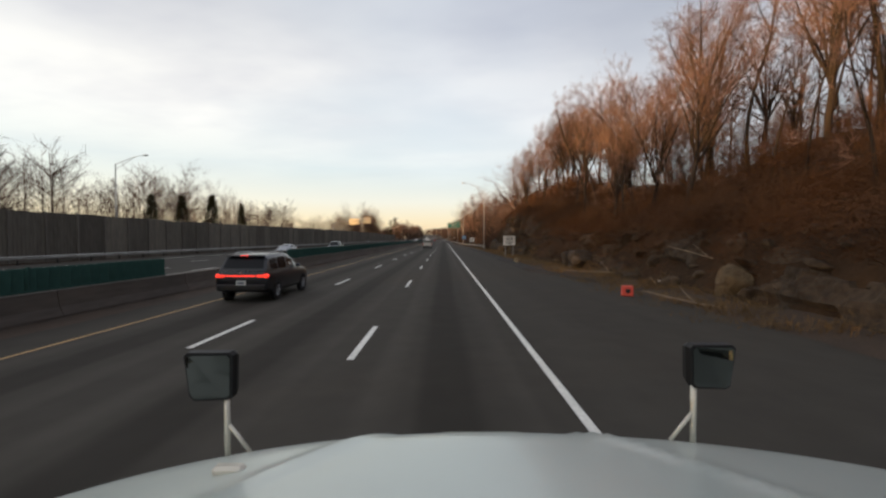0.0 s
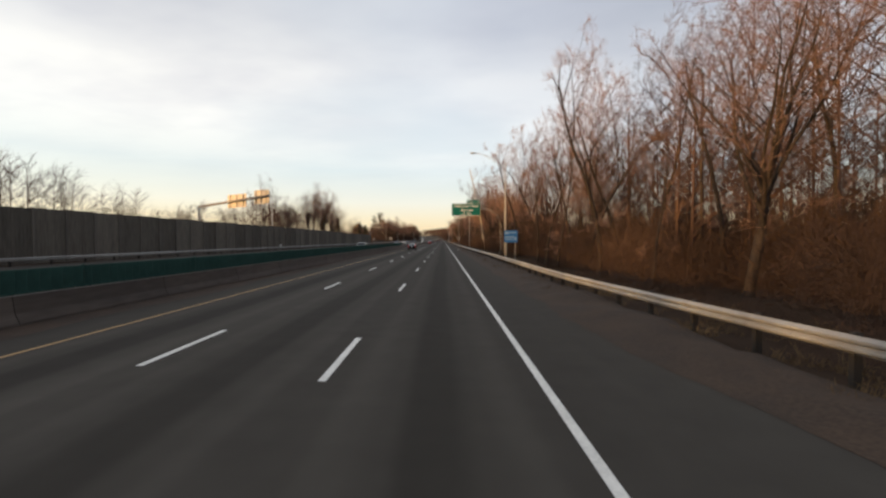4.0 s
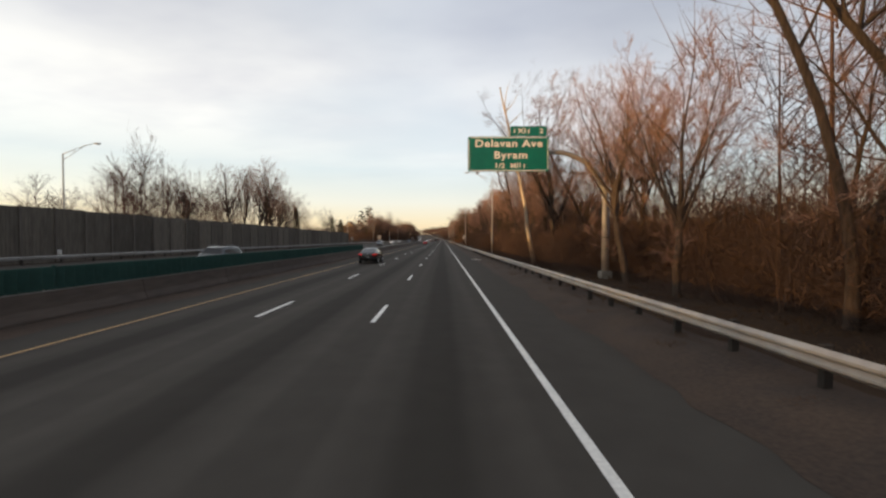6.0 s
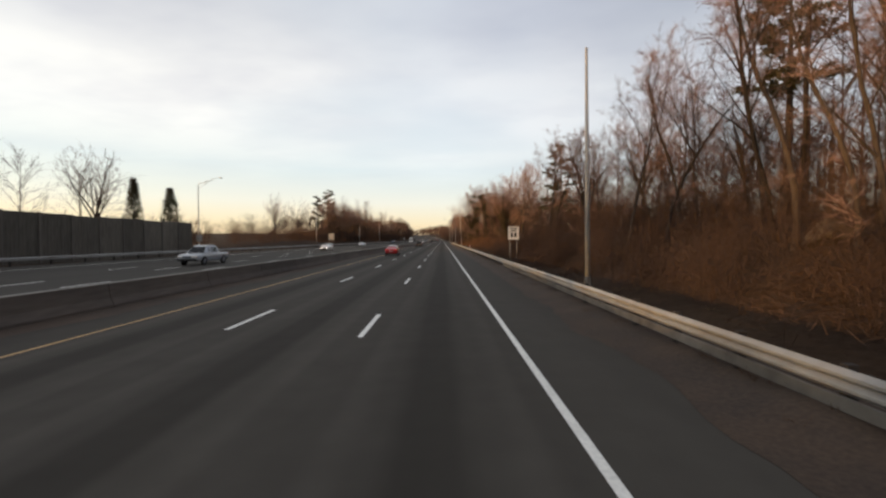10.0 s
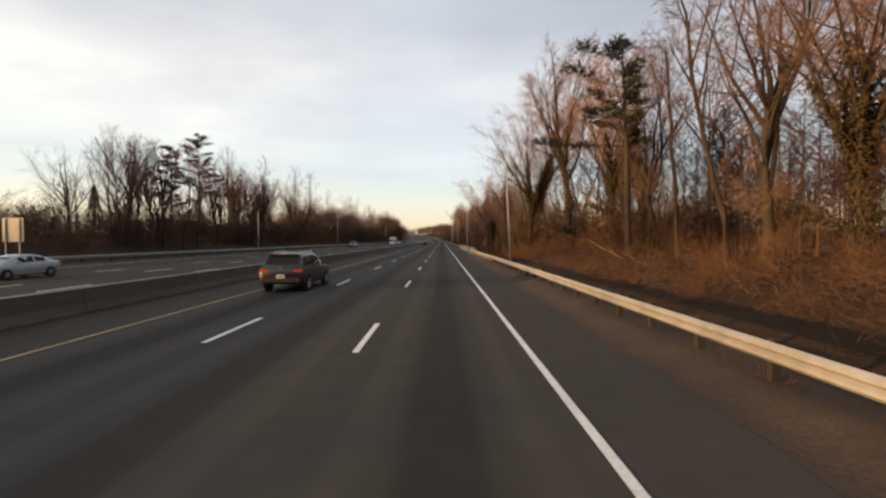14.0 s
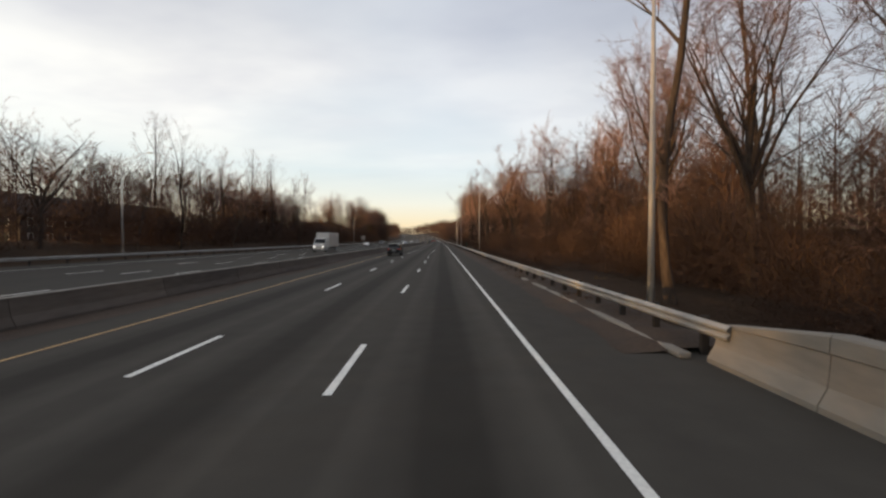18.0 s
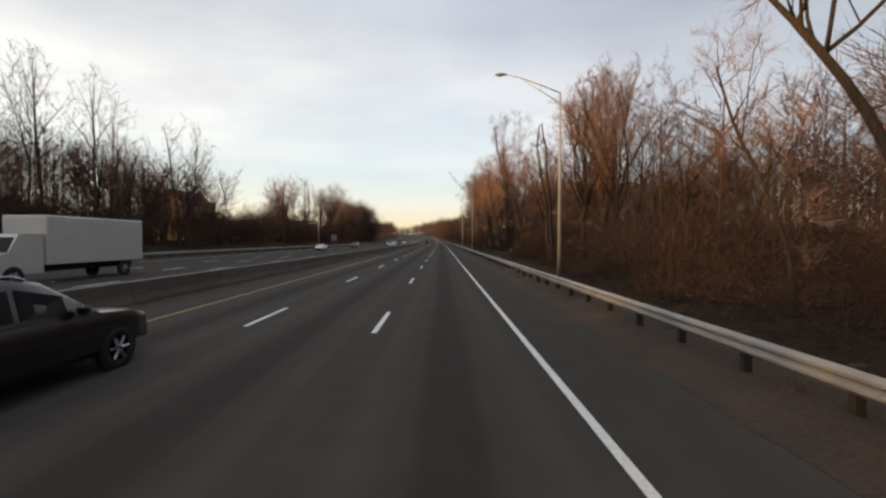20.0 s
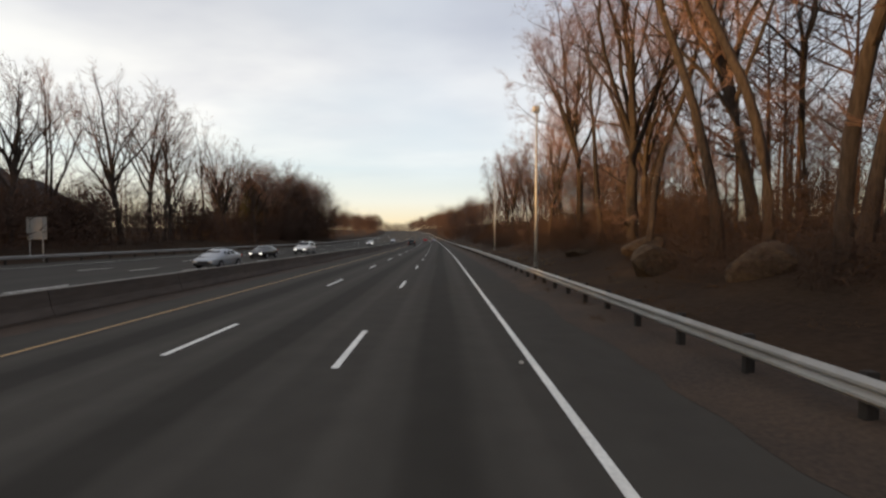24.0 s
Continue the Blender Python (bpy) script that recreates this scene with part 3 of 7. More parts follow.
def bare_tree(seed, height, girth, first, leader, boughs, reach, limbs=6, branches=5, twigs=5, fine=4, low=2, thick=1.0):
    """Meshes of a leafless tree: a crooked trunk, rising boughs, and a domed crown of branches with a haze of fine twigs."""
    rng = random.Random(seed)
    wood, crown, spine = Mesh(), Mesh(), []
    mid, half = height * (0.5 + 0.5 * first) * 0.98, height * (0.52 - 0.5 * first)
    up = Vector((0, 0, 1))

    def room(q, d):
        """How far a branch may grow before it leaves the dome of the crown."""
        e = Vector((d.x / reach, d.y / reach, d.z / half))
        o = Vector((q.x / reach, q.y / reach, (q.z - mid) / half))
        A, B, C = e.dot(e), o.dot(e), o.dot(o) - 1
        k = B * B - A * C
        return max(0.3, (-B + math.sqrt(k)) / A) if k > 0 else 0.3

    tl = height * leader
    tp = limb_path(rng, (0, 0, -0.3), (rng.uniform(-0.08, 0.08), rng.uniform(-0.08, 0.08), 1), tl + 0.3, 9, 0.05, 0.12)
    tr = [girth * (1.4 if k == 0 else 1.04 - 0.82 * (k / 9) * leader) for k in range(10)]
    wood.tube(tp, tr, 8, False)
    spine.append(tp)
    heads = []
    g0 = rng.uniform(0, 6.28)
    for i in range(boughs):
        w = (first + (leader - first) * ((i + rng.uniform(0.1, 0.9)) / boughs) ** 0.8) / leader if leader > first + 0.08 else rng.uniform(0.86, 1.0)
        w = min(w, 0.995)
        k = min(int(w * 9), 8)
        g = g0 + 2.4 * i + rng.uniform(-0.4, 0.4)
        s = rng.uniform(0.35, 0.8) * (1.15 - 0.45 * w) if leader > first + 0.08 else (rng.uniform(0.3, 0.85) if i else 0.1)
        d = Vector((math.cos(g) * math.sin(s), math.sin(g) * math.sin(s), math.cos(s)))
        q = tp[k].lerp(tp[k + 1], w * 9 - k)
        heads.append((q, d, min(room(q, d) * rng.uniform(0.84, 1.02), height * 0.62), tr[k] * rng.uniform(0.5, 0.68)))
    heads.append((tp[9], (tp[9] - tp[8]).normalized(), room(tp[9], up) * 0.97, tr[9] * 0.92))
    for i in range(low):
        u, g = rng.uniform(0.3, 0.9) * first / leader, rng.uniform(0, 6.28)
        k = min(int(u * 9), 8)
        heads.append((tp[k], Vector((math.cos(g), math.sin(g), rng.uniform(0.1, 0.6))).normalized(), reach * rng.uniform(0.3, 0.65), girth * 0.2))
    for q, d, L, r0 in heads:
        bp = limb_path(rng, q, d, L, 7, 0.055, 0.17)
        spine.append(bp)
        br = [max(r0 * (1 - 0.9 * (k / 7) ** 0.9), 0.012) for k in range(8)]
        wood.tube(bp, br, 5, False)
        nl = max(2, round(limbs * min(1.2, L / (height * 0.38))))
        for l in range(nl):
            w = 0.14 + 0.85 * (l + rng.random()) / nl
            k = min(int(w * 7), 6)
            lq = bp[k].lerp(bp[k + 1], w * 7 - k)
            ld = (ring_dir(rng, (bp[k + 1] - bp[k]).normalized(), rng.uniform(0.45, 1.0)) + up * 0.12).normalized()
            ll = min(L * (0.5 - 0.25 * w) + 0.6, room(lq, ld)) * rng.uniform(0.65, 1.1) + 0.25
            lp = limb_path(rng, lq, ld, ll, 4, 0.07, 0.24)
            lr = max(br[k] * 0.48, 0.013)
            wood.tube(lp, [lr, lr * 0.8, lr * 0.6, lr * 0.4, 0.006], 3, False)
            nb = max(3, round(branches * (0.5 + 0.3 * ll)))
            for b in range(nb):
                w2 = 0.12 + 0.88 * (b + rng.random()) / nb
                kk = min(int(w2 * 4), 3)
                bq = lp[kk].lerp(lp[kk + 1], w2 * 4 - kk)
                bd = ring_dir(rng, (lp[kk + 1] - lp[kk]).normalized(), rng.uniform(0.4, 1.0))
                bl = (ll * 0.24 + 0.35) * rng.uniform(0.6, 1.2)
                pp = limb_path(rng, bq, bd, bl, 2, 0.09, 0.3)
                crown.ribbon(pp, [0.011 * thick, 0.009 * thick, 0.004 * thick], bd.orthogonal().normalized())
                for t in range(twigs):
                    w3 = 0.1 + 0.9 * (t + rng.random()) / twigs
                    tq = pp[0].lerp(pp[1], w3 * 2) if w3 < 0.5 else pp[1].lerp(pp[2], w3 * 2 - 1)
                    td = (ring_dir(rng, (pp[2] - pp[0]).normalized(), rng.uniform(0.35, 0.95)) + up * 0.1).normalized()
                    te = tq + td * rng.uniform(0.3, 0.62)
                    crown.blade(tq, te, 0.0085 * thick, td.orthogonal().normalized())
                    for z in range(fine):
                        fq = tq.lerp(te, rng.uniform(0.1, 0.95))
                        fd = ring_dir(rng, td, rng.uniform(0.3, 0.9))
                        crown.blade(fq, fq + fd * rng.uniform(0.2, 0.45), 0.0068 * thick, fd.orthogonal().normalized())
    return wood, crown, spine


KINDS = {
    # height, girth, height of the lowest bough, length of the trunk, boughs, reach of the crown, limbs, branches, twigs, fine twigs, low limbs
    "tall": [(18, 0.163, 0.36, 0.78, 7, 3.6, 6, 6, 5, 4, 2), (20, 0.181, 0.44, 0.80, 7, 3.8, 6, 6, 5, 4, 2), (16.5, 0.146, 0.30, 0.74, 7, 3.4, 6, 6, 5, 4, 2), (19, 0.159, 0.42, 0.5, 6, 4.2, 6, 6, 5, 4, 2)],
    "oak": [(15, 0.25, 0.26, 0.36, 8, 5.6, 7, 6, 5, 4, 2), (16, 0.27, 0.28, 0.5, 9, 5.4, 7, 6, 5, 4, 2), (13, 0.21, 0.24, 0.34, 8, 4.8, 7, 6, 5, 4, 2)],
    "broad": [(18, 0.30, 0.27, 0.36, 10, 8.0, 9, 6, 5, 4, 2)],
    "thin": [(12, 0.10, 0.32, 0.8, 6, 2.0, 4, 6, 5, 4, 2), (10.5, 0.085, 0.28, 0.8, 6, 1.9, 4, 6, 5, 4, 2), (13.5, 0.105, 0.42, 0.82, 6, 2.0, 4, 6, 5, 4, 2)],
}
PROTO, RAW, BEHIND = {}, {}, []
for kind, specs in KINDS.items():
    PROTO[kind], PROTO["far " + kind] = [], []
    for i, spec in enumerate(specs):
        wood, crown, spine = bare_tree(100 * len(kind) + i, *spec)
        PROTO[kind].append((wood.data("trunk", BARK, True, False), crown.data("crown", TWIG, False, False), spine))
        wood, crown, spine = bare_tree(100 * len(kind) + i + 50, *spec[:6], max(4, spec[6] - 1), 3, 3, 1, 1, 1.7)
        PROTO["far " + kind].append((wood.data("trunk", BARK, True, False), crown.data("crown", TWIG, False, False), spine))
        RAW[kind, i] = (wood, crown)
IVIED = []


def tree(kind, i, x, y, scale=1.0, turn=0.0, label="tall bare deciduous tree in the roadside wood", group="roadside trees", lean=0.0, ivy=0.0, tilt=0.0):
    wood, crown, spine = PROTO["far " + kind if x < -30 or x > 20.8 else kind][i % len(PROTO[kind])]
    ob = thing("tree", label, "tree", group, at=pose(x + bend(y), y, ground_z(x, y) + rise(y), 0, tilt) @ pose(0, 0, 0, lean, 0, turn) @ Matrix.Diagonal((scale, scale, scale, 1)))
    part("trunk", wood, None, ob)
    part("crown", crown, None, ob)
    if ivy:
        IVIED.append((ob.matrix_basis.copy(), spine, ivy / scale))
    return ob


rng = random.Random(7)
LABELS = {"tall": "tall bare deciduous tree in the roadside wood", "oak": "broad bare deciduous tree with a spreading crown", "thin": "slender young bare tree in the roadside wood", "broad": "broad bare deciduous tree with a spreading crown"}


def gap(x, y):
    """Openings in the far wood: one through which a house shows, one of open sky behind the noise wall."""
    return x < -44 and 579 - 1.444 * x < y < 621.6 - 1.237 * x or -80 < x < -42 and 180 < y < 236


def plant(n, x0, x1, y0, y1, kinds, smin, smax, group):
    spots = []
    tries = 0
    while len(spots) < n and tries < n * 30:
        tries += 1
        x, y = x0 + (x1 - x0) * rng.random() ** 1.3, rng.uniform(y0, y1)
        if any((x - a) ** 2 + (y - b) ** 2 < 4.5 for a, b in spots):
            continue
        if gap(x, y):
            continue
        spots.append((x, y))
        k = rng.choice(kinds)
        if x > 20.8 or x < -56:
            i = rng.randrange(len(KINDS[k]))
            BEHIND.append((k, i, (x + bend(y), y, ground_z(x, y) + rise(y), rng.uniform(smin, smax), rng.uniform(0, 6.28), 0)))
            continue
        tree(k, rng.randrange(9), x, y, rng.uniform(smin, smax), rng.uniform(0, 360), LABELS[k], group, rng.uniform(-8, 8))


# trees that stand out
tree("broad", 0, 15.5, 88, 1.0, 40, "broad bare oak standing apart at the wood's edge")
tree("tall", 3, 14.3, 212.3, 1.15, 200, "tall bare tree leaning towards the road", tilt=-13)
tree("tall", 0, 16.5, 212, 1.15, 90, "tall bare tree leaning towards the road", tilt=-10)
tree("tall", 3, 18.2, 214.5, 1.1, 20, "tall bare tree with rising boughs", tilt=-5)
tree("oak", 2, 12.4, 226, 0.86, 130, "broad bare tree glowing in low sun", tilt=-4)
tree("broad", 0, 17.5, 236, 0.9, 150, "broad bare tree with a rounded crown")
tree("oak", 0, 20.7, 389, 1.38, 120, "broad bare oak glowing in low sun", ivy=7)
tree("oak", 2, 17.4, 396, 1.35, 20, "bare tree with an ivy-covered trunk glowing in low sun", ivy=10)
tree("oak", 2, 20, 409, 1.3, 220, "bare tree with an ivy-covered trunk glowing in low sun", ivy=9)
tree("oak", 0, -47, 334, 0.95, 15, "broad bare tree behind the end of the noise wall", "trees behind the noise wall")
tree("tall", 3, -46, 394, 0.72, 20, "tall bare tree beyond the far carriageway", "trees beyond the far carriageway")
tree("oak", 1, -48, 398, 0.75, 100, "broad bare tree beyond the far carriageway", "trees beyond the far carriageway")
tree("oak", 2, -46, 413, 1.05, 75, "broad bare tree beyond the far carriageway", "trees beyond the far carriageway")
tree("oak", 1, 16, 428, 1.1, 75, "broad bare tree glowing in low sun", ivy=7)
tree("broad", 0, 11.2, 441.5, 1.06, 50, "broad bare tree with ivy on its trunk and boughs", ivy=11)
tree("oak", 1, 13.2, 433, 1.3, 150, "broad bare tree glowing in low sun", ivy=8)
tree("tall", 2, 12.6, 447.5, 1.2, 10, "tall bare tree with ivy on its trunk", ivy=13)
tree("tall", 3, 13.2, 452, 1.15, 80)
tree("tall", 1, 10.5, 457.5, 1.05, 30, "tall bare tree with ivy on its trunk", ivy=13)
tree("oak", 1, 10.4, 472, 1.12, 100, "tall bare tree with ivy on its trunk and a rounded crown", ivy=11)
tree("tall", 0, 11.7, 474.5, 1.0, 250, "tall bare tree with ivy on its trunk", ivy=13)
tree("tall", 1, 9.9, 519.6, 1.15, 275, "slender straight bare tree beside the guardrail", tilt=-14)
tree("tall", 2, 12.6, 264.5, 1.25, 40, "tall bare tree with ivy on its trunk", ivy=5)
tree("oak", 1, 12.8, 504, 0.98, 10, "broad bare tree growing below the parapet")
tree("oak", 2, 17, 515, 1.4, 60, "broad bare tree growing below the parapet")
tree("oak", 0, 15.2, 522, 1.12, 200, "broad bare tree growing below the parapet")
tree("tall", 1, 18.5, 525, 1.2, 20)
tree("oak", 0, 18.2, 495, 0.78, 120, "broad bare tree growing below the parapet", tilt=-6)
tree("oak", 1, 14.4, 530, 0.95, 300, "broad bare tree growing below the parapet")
# far side, tall round crowns above the thicket
for k, i, x, y, s, g in (("oak", 1, -46, 716, 1.22, 30), ("tall", 1, -48, 722, 1.02, 130), ("oak", 0, -45.5, 731, 1.6, 230), ("oak", 1, -48, 741, 1.5, 330), ("tall", 3, -46, 752, 1.3, 80), ("oak", 0, -47, 764, 1.5, 200), ("oak", 2, -46, 779, 1.6, 10)):
    tree(k, i, x, y, s, g, "tall bare tree with a rounded crown above dark brush", "trees beyond the far carriageway")
# broad crowns above the brush behind the dead trunks
for i, x, y, k, g in ((0, 15.8, 605, 1.25, 40), (1, 19.5, 609, 1.35, 160), (2, 14.2, 613.5, 1.1, 250), (0, 18.4, 600, 1.3, 310), (1, 13.6, 642, 1.25, 90)):
    tree("oak", i, x, y, k, g, LABELS["oak"])
# near side
tree("thin", 2, 12.4, 155.4, 1.25, 60, "slender straight bare tree on the open verge")
for k, i, x, y, s, g in (("tall", 0, 12.6, 179.5, 1.15, 70), ("tall", 2, 14.2, 181, 1.2, 10), ("tall", 3, 15.8, 179, 1.2, 120), ("thin", 1, 10.8, 288, 1.0, 20), ("oak", 1, 13.4, 268, 0.85, 90), ("tall", 3, 12.6, 272.5, 0.8, 300), ("oak", 0, 14.5, 275, 0.85, 40),
                         ("tall", 2, 15.2, 48, 0.72, 15), ("tall", 0, 16.0, 44, 0.7, 75), ("oak", 2, 17.2, 52, 0.8, 140), ("tall", 3, 15.6, 57, 0.62, 220), ("thin", 0, 14.8, 53, 0.8, 33), ("oak", 1, 18.4, 60, 0.72, 200),
                         ("tall", 1, 12.8, 629, 1.25, 160), ("tall", 0, 14.2, 632, 1.2, 60), ("tall", 3, 10.9, 655, 1.1, 250)):
    tree(k, i, x, y, s, g, LABELS[k])
for k, i, x, y, s, g in (("tall", 1, 12.9, 690, 1.4, 60), ("tall", 3, 13.6, 688, 1.35, 160), ("tall", 0, 12.4, 683.5, 1.45, 200), ("oak", 0, 13.1, 699, 1.5, 20), ("tall", 1, 15.5, 686, 1.3, 280),
                         ("oak", 1, 19, 413.5, 1.2, 30), ("tall", 2, 15, 411, 1.1, 200), ("oak", 0, 18.5, 425, 1.15, 310), ("tall", 1, 22, 418, 1.1, 90), ("oak", 2, 23, 404, 1.3, 90),
                         ("tall", 0, 12.6, 293, 0.72, 30), ("tall", 2, 13.8, 296, 0.7, 130), ("tall", 1, 14.6, 292, 0.7, 230), ("tall", 3, 12.4, 301, 0.62, 330), ("tall", 0, 14.2, 303, 0.66, 80),
                         ("tall", 1, 16.2, 297, 0.72, 180), ("thin", 0, 12.8, 289, 1.0, 0), ("tall", 2, 16.5, 290, 0.8, 50),
                         ("tall", 1, 13.5, 706, 1.3, 30), ("oak", 1, 14.8, 715, 1.55, 140), ("tall", 0, 13.8, 723, 1.15, 250), ("oak", 0, 16.4, 732, 1.2, 70), ("tall", 3, 14.2, 744, 1.05, 10), ("oak", 1, 15.2, 757, 1.1, 310)):
    tree(k, i, x, y, s, g, LABELS[k])
plant(14, 13.6, 20, 60, 79, ["thin", "tall", "oak", "thin"], 0.5, 0.75, "trees above the rock cutting")
plant(52, 14, 27, 8, 61, ["oak", "thin", "oak", "tall"], 0.62, 0.9, "trees above the rock cutting")
plant(11, 14, 30, 92, 126, ["tall", "thin", "oak", "thin"], 0.7, 0.95, "roadside trees")
plant(13, 12.5, 30, 130, 160, ["tall", "tall", "oak", "thin"], 0.9, 1.2, "roadside trees")
plant(13, 12, 28, 160, 190, ["tall", "tall", "oak", "thin"], 0.8, 1.05, "roadside trees")
plant(17, 12, 28, 190, 255, ["oak", "tall", "oak", "thin"], 0.75, 0.98, "roadside trees")
plant(44, 11, 28, 262, 345, ["tall", "tall", "thin", "oak"], 0.52, 0.74, "roadside trees")
plant(17, 17, 32, 376, 452, ["tall", "oak", "thin", "oak"], 0.8, 1.05, "roadside trees")
plant(9, 22, 40, 456, 530, ["oak", "oak", "thin"], 0.5, 0.75, "trees beside the underpass")
plant(9, 17, 27, 434, 458, ["oak", "tall", "tall"], 0.9, 1.1, "roadside trees")
plant(4, 13.5, 17, 484, 494, ["thin", "oak"], 0.5, 0.65, "trees beside the underpass")
plant(5, 13, 19, 238, 252, ["oak", "tall"], 1.0, 1.25, "roadside trees")
plant(4, 13, 17, 455, 466, ["oak", "tall"], 0.9, 1.1, "roadside trees")
plant(44, 11, 28, 530, 650, ["tall", "thin", "thin", "oak"], 0.85, 1.1, "roadside trees")
plant(34, 12.2, 30, 650, 780, ["tall", "tall", "oak", "thin"], 0.95, 1.25, "roadside trees")
# far side
plant(14, -47, -60, 248, 316, ["oak", "tall", "oak"], 1.1, 1.4, "trees behind the noise wall")
plant(10, -44, -58, 40, 188, ["oak", "thin", "thin"], 0.55, 0.8, "trees behind the noise wall")
plant(7, -42, -52, 447, 460, ["oak", "oak", "tall"], 0.95, 1.1, "trees beyond the far carriageway")
plant(6, -42, -52, 483, 494, ["oak", "oak", "tall"], 1.05, 1.2, "trees beyond the far carriageway")
plant(15, -41.5, -56, 444, 486, ["tall", "oak", "thin"], 0.85, 1.1, "trees beyond the far carriageway")
plant(12, -43, -60, 478, 517, ["oak", "oak", "tall"], 0.95, 1.2, "trees beyond the far carriageway")
plant(9, -44, -54, 520, 548, ["oak", "tall", "oak"], 1.1, 1.32, "trees beyond the far carriageway")
plant(16, -42, -56, 604, 664, ["oak", "tall", "tall"], 0.95, 1.2, "trees beyond the far carriageway")
plant(20, -42, -58, 552, 655, ["oak", "thin", "tall", "tall"], 0.9, 1.15, "trees beyond the far carriageway")
plant(30, -43, -60, 668, 815, ["oak", "tall", "oak"], 1.08, 1.32, "trees beyond the far carriageway")


# ---------------------------------------------------------------- brush and far woods, as stuff
def scatter(name, label, category, protos, spots, mat, kind="stuff"):
    """One mesh of many turned and scaled copies of small prototypes: spots are (x, y, z, scale, turn, which)."""
    vs, fs, k = [], [], 0
    arrs = [(np.array(p.v), [(q[0], q[i], q[i + 1]) for q in p.f for i in range(1, len(q) - 1)]) for p in protos]
    for x, y, z, s, g, w in spots:
        a, f = arrs[w % len(arrs)]
        c, d = math.cos(g), math.sin(g)
        b = np.empty_like(a)
        b[:, 0], b[:, 1], b[:, 2] = (a[:, 0] * c - a[:, 1] * d) * s + x, (a[:, 0] * d + a[:, 1] * c) * s + y, a[:, 2] * s + z
        vs.append(b)
        fa = np.array(f) + k
        fs.append(fa)
        k += len(a)
    V, Q = np.concatenate(vs), np.concatenate(fs)
    me = bpy.data.meshes.new(name)
    me.vertices.add(len(V)); me.vertices.foreach_set("co", V.ravel())
    n = Q.shape[1]
    me.loops.add(Q.size); me.loops.foreach_set("vertex_index", Q.ravel().astype(np.int32))
    me.polygons.add(len(Q)); me.polygons.foreach_set("loop_start", np.arange(0, Q.size, n, dtype=np.int32))
    me.update(calc_edges=True)
    me.materials.append(mat)
    return tagged(new(name, me), label, category, kind=kind)


for (k, i), (wood, crown) in RAW.items():
    at = [s for kk, ii, s in BEHIND if (kk, ii) == (k, i)]
    if at:
        both = Mesh().add(wood.v, wood.f).add(crown.v, crown.f)
        ob = scatter("background_trees", "bare trees standing deeper in the wood", "trees", [both], at, BARK)
        ob.data.materials.append(TWIG)
        one = [0] * sum(len(q) - 2 for q in wood.f) + [1] * sum(len(q) - 2 for q in crown.f)
        ob.data.polygons.foreach_set("material_index", one * len(at))


def brush_clump(seed, n, h, r, width=0.012, arch=0.2, side=7):
    g = random.Random(seed)
    m = Mesh()
    for i in range(n):
        a, q = g.uniform(0, 6.28), r * math.sqrt(g.random())
        p0 = Vector((q * math.cos(a), q * math.sin(a), -0.1))
        b = a + g.gauss(0, 0.9)
        d = Vector((math.cos(b) * g.uniform(0.1, 0.9), math.sin(b) * g.uniform(0.1, 0.9), 1))
        L = h * g.uniform(0.35, 1.1)
        pts = limb_path(g, p0, d, L, 3, -arch, 0.42)
        sd = Vector((g.uniform(-1, 1), g.uniform(-1, 1), 0)).normalized()
        m.ribbon(pts[:3], [width, width * 0.8, width * 0.55], sd)
        m.blade(pts[2], pts[3], width * 0.55, sd)
        for t in range(side):
            w = g.uniform(0.2, 1)
            k = min(int(w * 3), 2)
            tq = pts[k].lerp(pts[k + 1], w * 3 - k)
            td = ring_dir(g, (pts[k + 1] - pts[k]).normalized(), g.uniform(0.4, 1.2))
            m.blade(tq, tq + td * min(L * g.uniform(0.12, 0.32), 0.8), width * 0.7, td.orthogonal().normalized())
    return m


def mound(seed, n, r, h, width=0.006):
    """A low tangle of vines and twigs."""
    g = random.Random(seed)
    m = Mesh()
    for i in range(n):
        a, q = g.uniform(0, 6.28), math.sqrt(g.random())
        z = h * (1 - q * q) * g.uniform(0.1, 1.05)
        p0 = Vector((r * q * math.cos(a), r * q * math.sin(a), z))
        d = Vector((g.gauss(0, 1), g.gauss(0, 1), g.gauss(0.2, 0.7))).normalized()
        m.blade(p0, p0 + d * g.uniform(0.15, 0.45), width, d.orthogonal().normalized())
    return m


def clear_to(y):
    """How far from the road the open strip of grass and litter reaches before the brush begins."""
    return 12.9 * hump(136, 144, 199, 203, y) + 10.4 * hump(575, 590, 650, 660, y) + 10.6 * hump(655, 668, 800, 810, y)


def verge_spots(n, x0, x1, y0, y1, smin, smax):
    """Spots that stand on the bank of dust along the shoulder."""
    out = []
    for i in range(n):
        x, y = rng.uniform(x0, x1), rng.uniform(y0, y1)
        a, b = grit_x(0, y), grit_x(1, y)
        u = (x - a) / (b - a)
        out.append((x + bend(y), y, max(ground_z(x, y), grit_z(u, y) if 0 < u < 0.95 else -1) + rise(y), rng.uniform(smin, smax), rng.uniform(0, 6.28), rng.randrange(9)))
    return out


def brush_spots(n, x0, x1, y0, y1, smin, smax, power=1.0):
    out = []
    for i in range(n):
        x, y = x0 + (x1 - x0) * rng.random() ** power, rng.uniform(y0, y1)
        if 0 < x < clear_to(y) and smin > 0.35:
            continue
        spot = (x + bend(y), y, ground_z(x, y) + rise(y), rng.uniform(smin, smax), rng.uniform(0, 6.28), rng.randrange(9))
        if not (0 < x < 13.8 and 619 < y < 641 and smin > 0.35):
            out.append(spot)
    return out


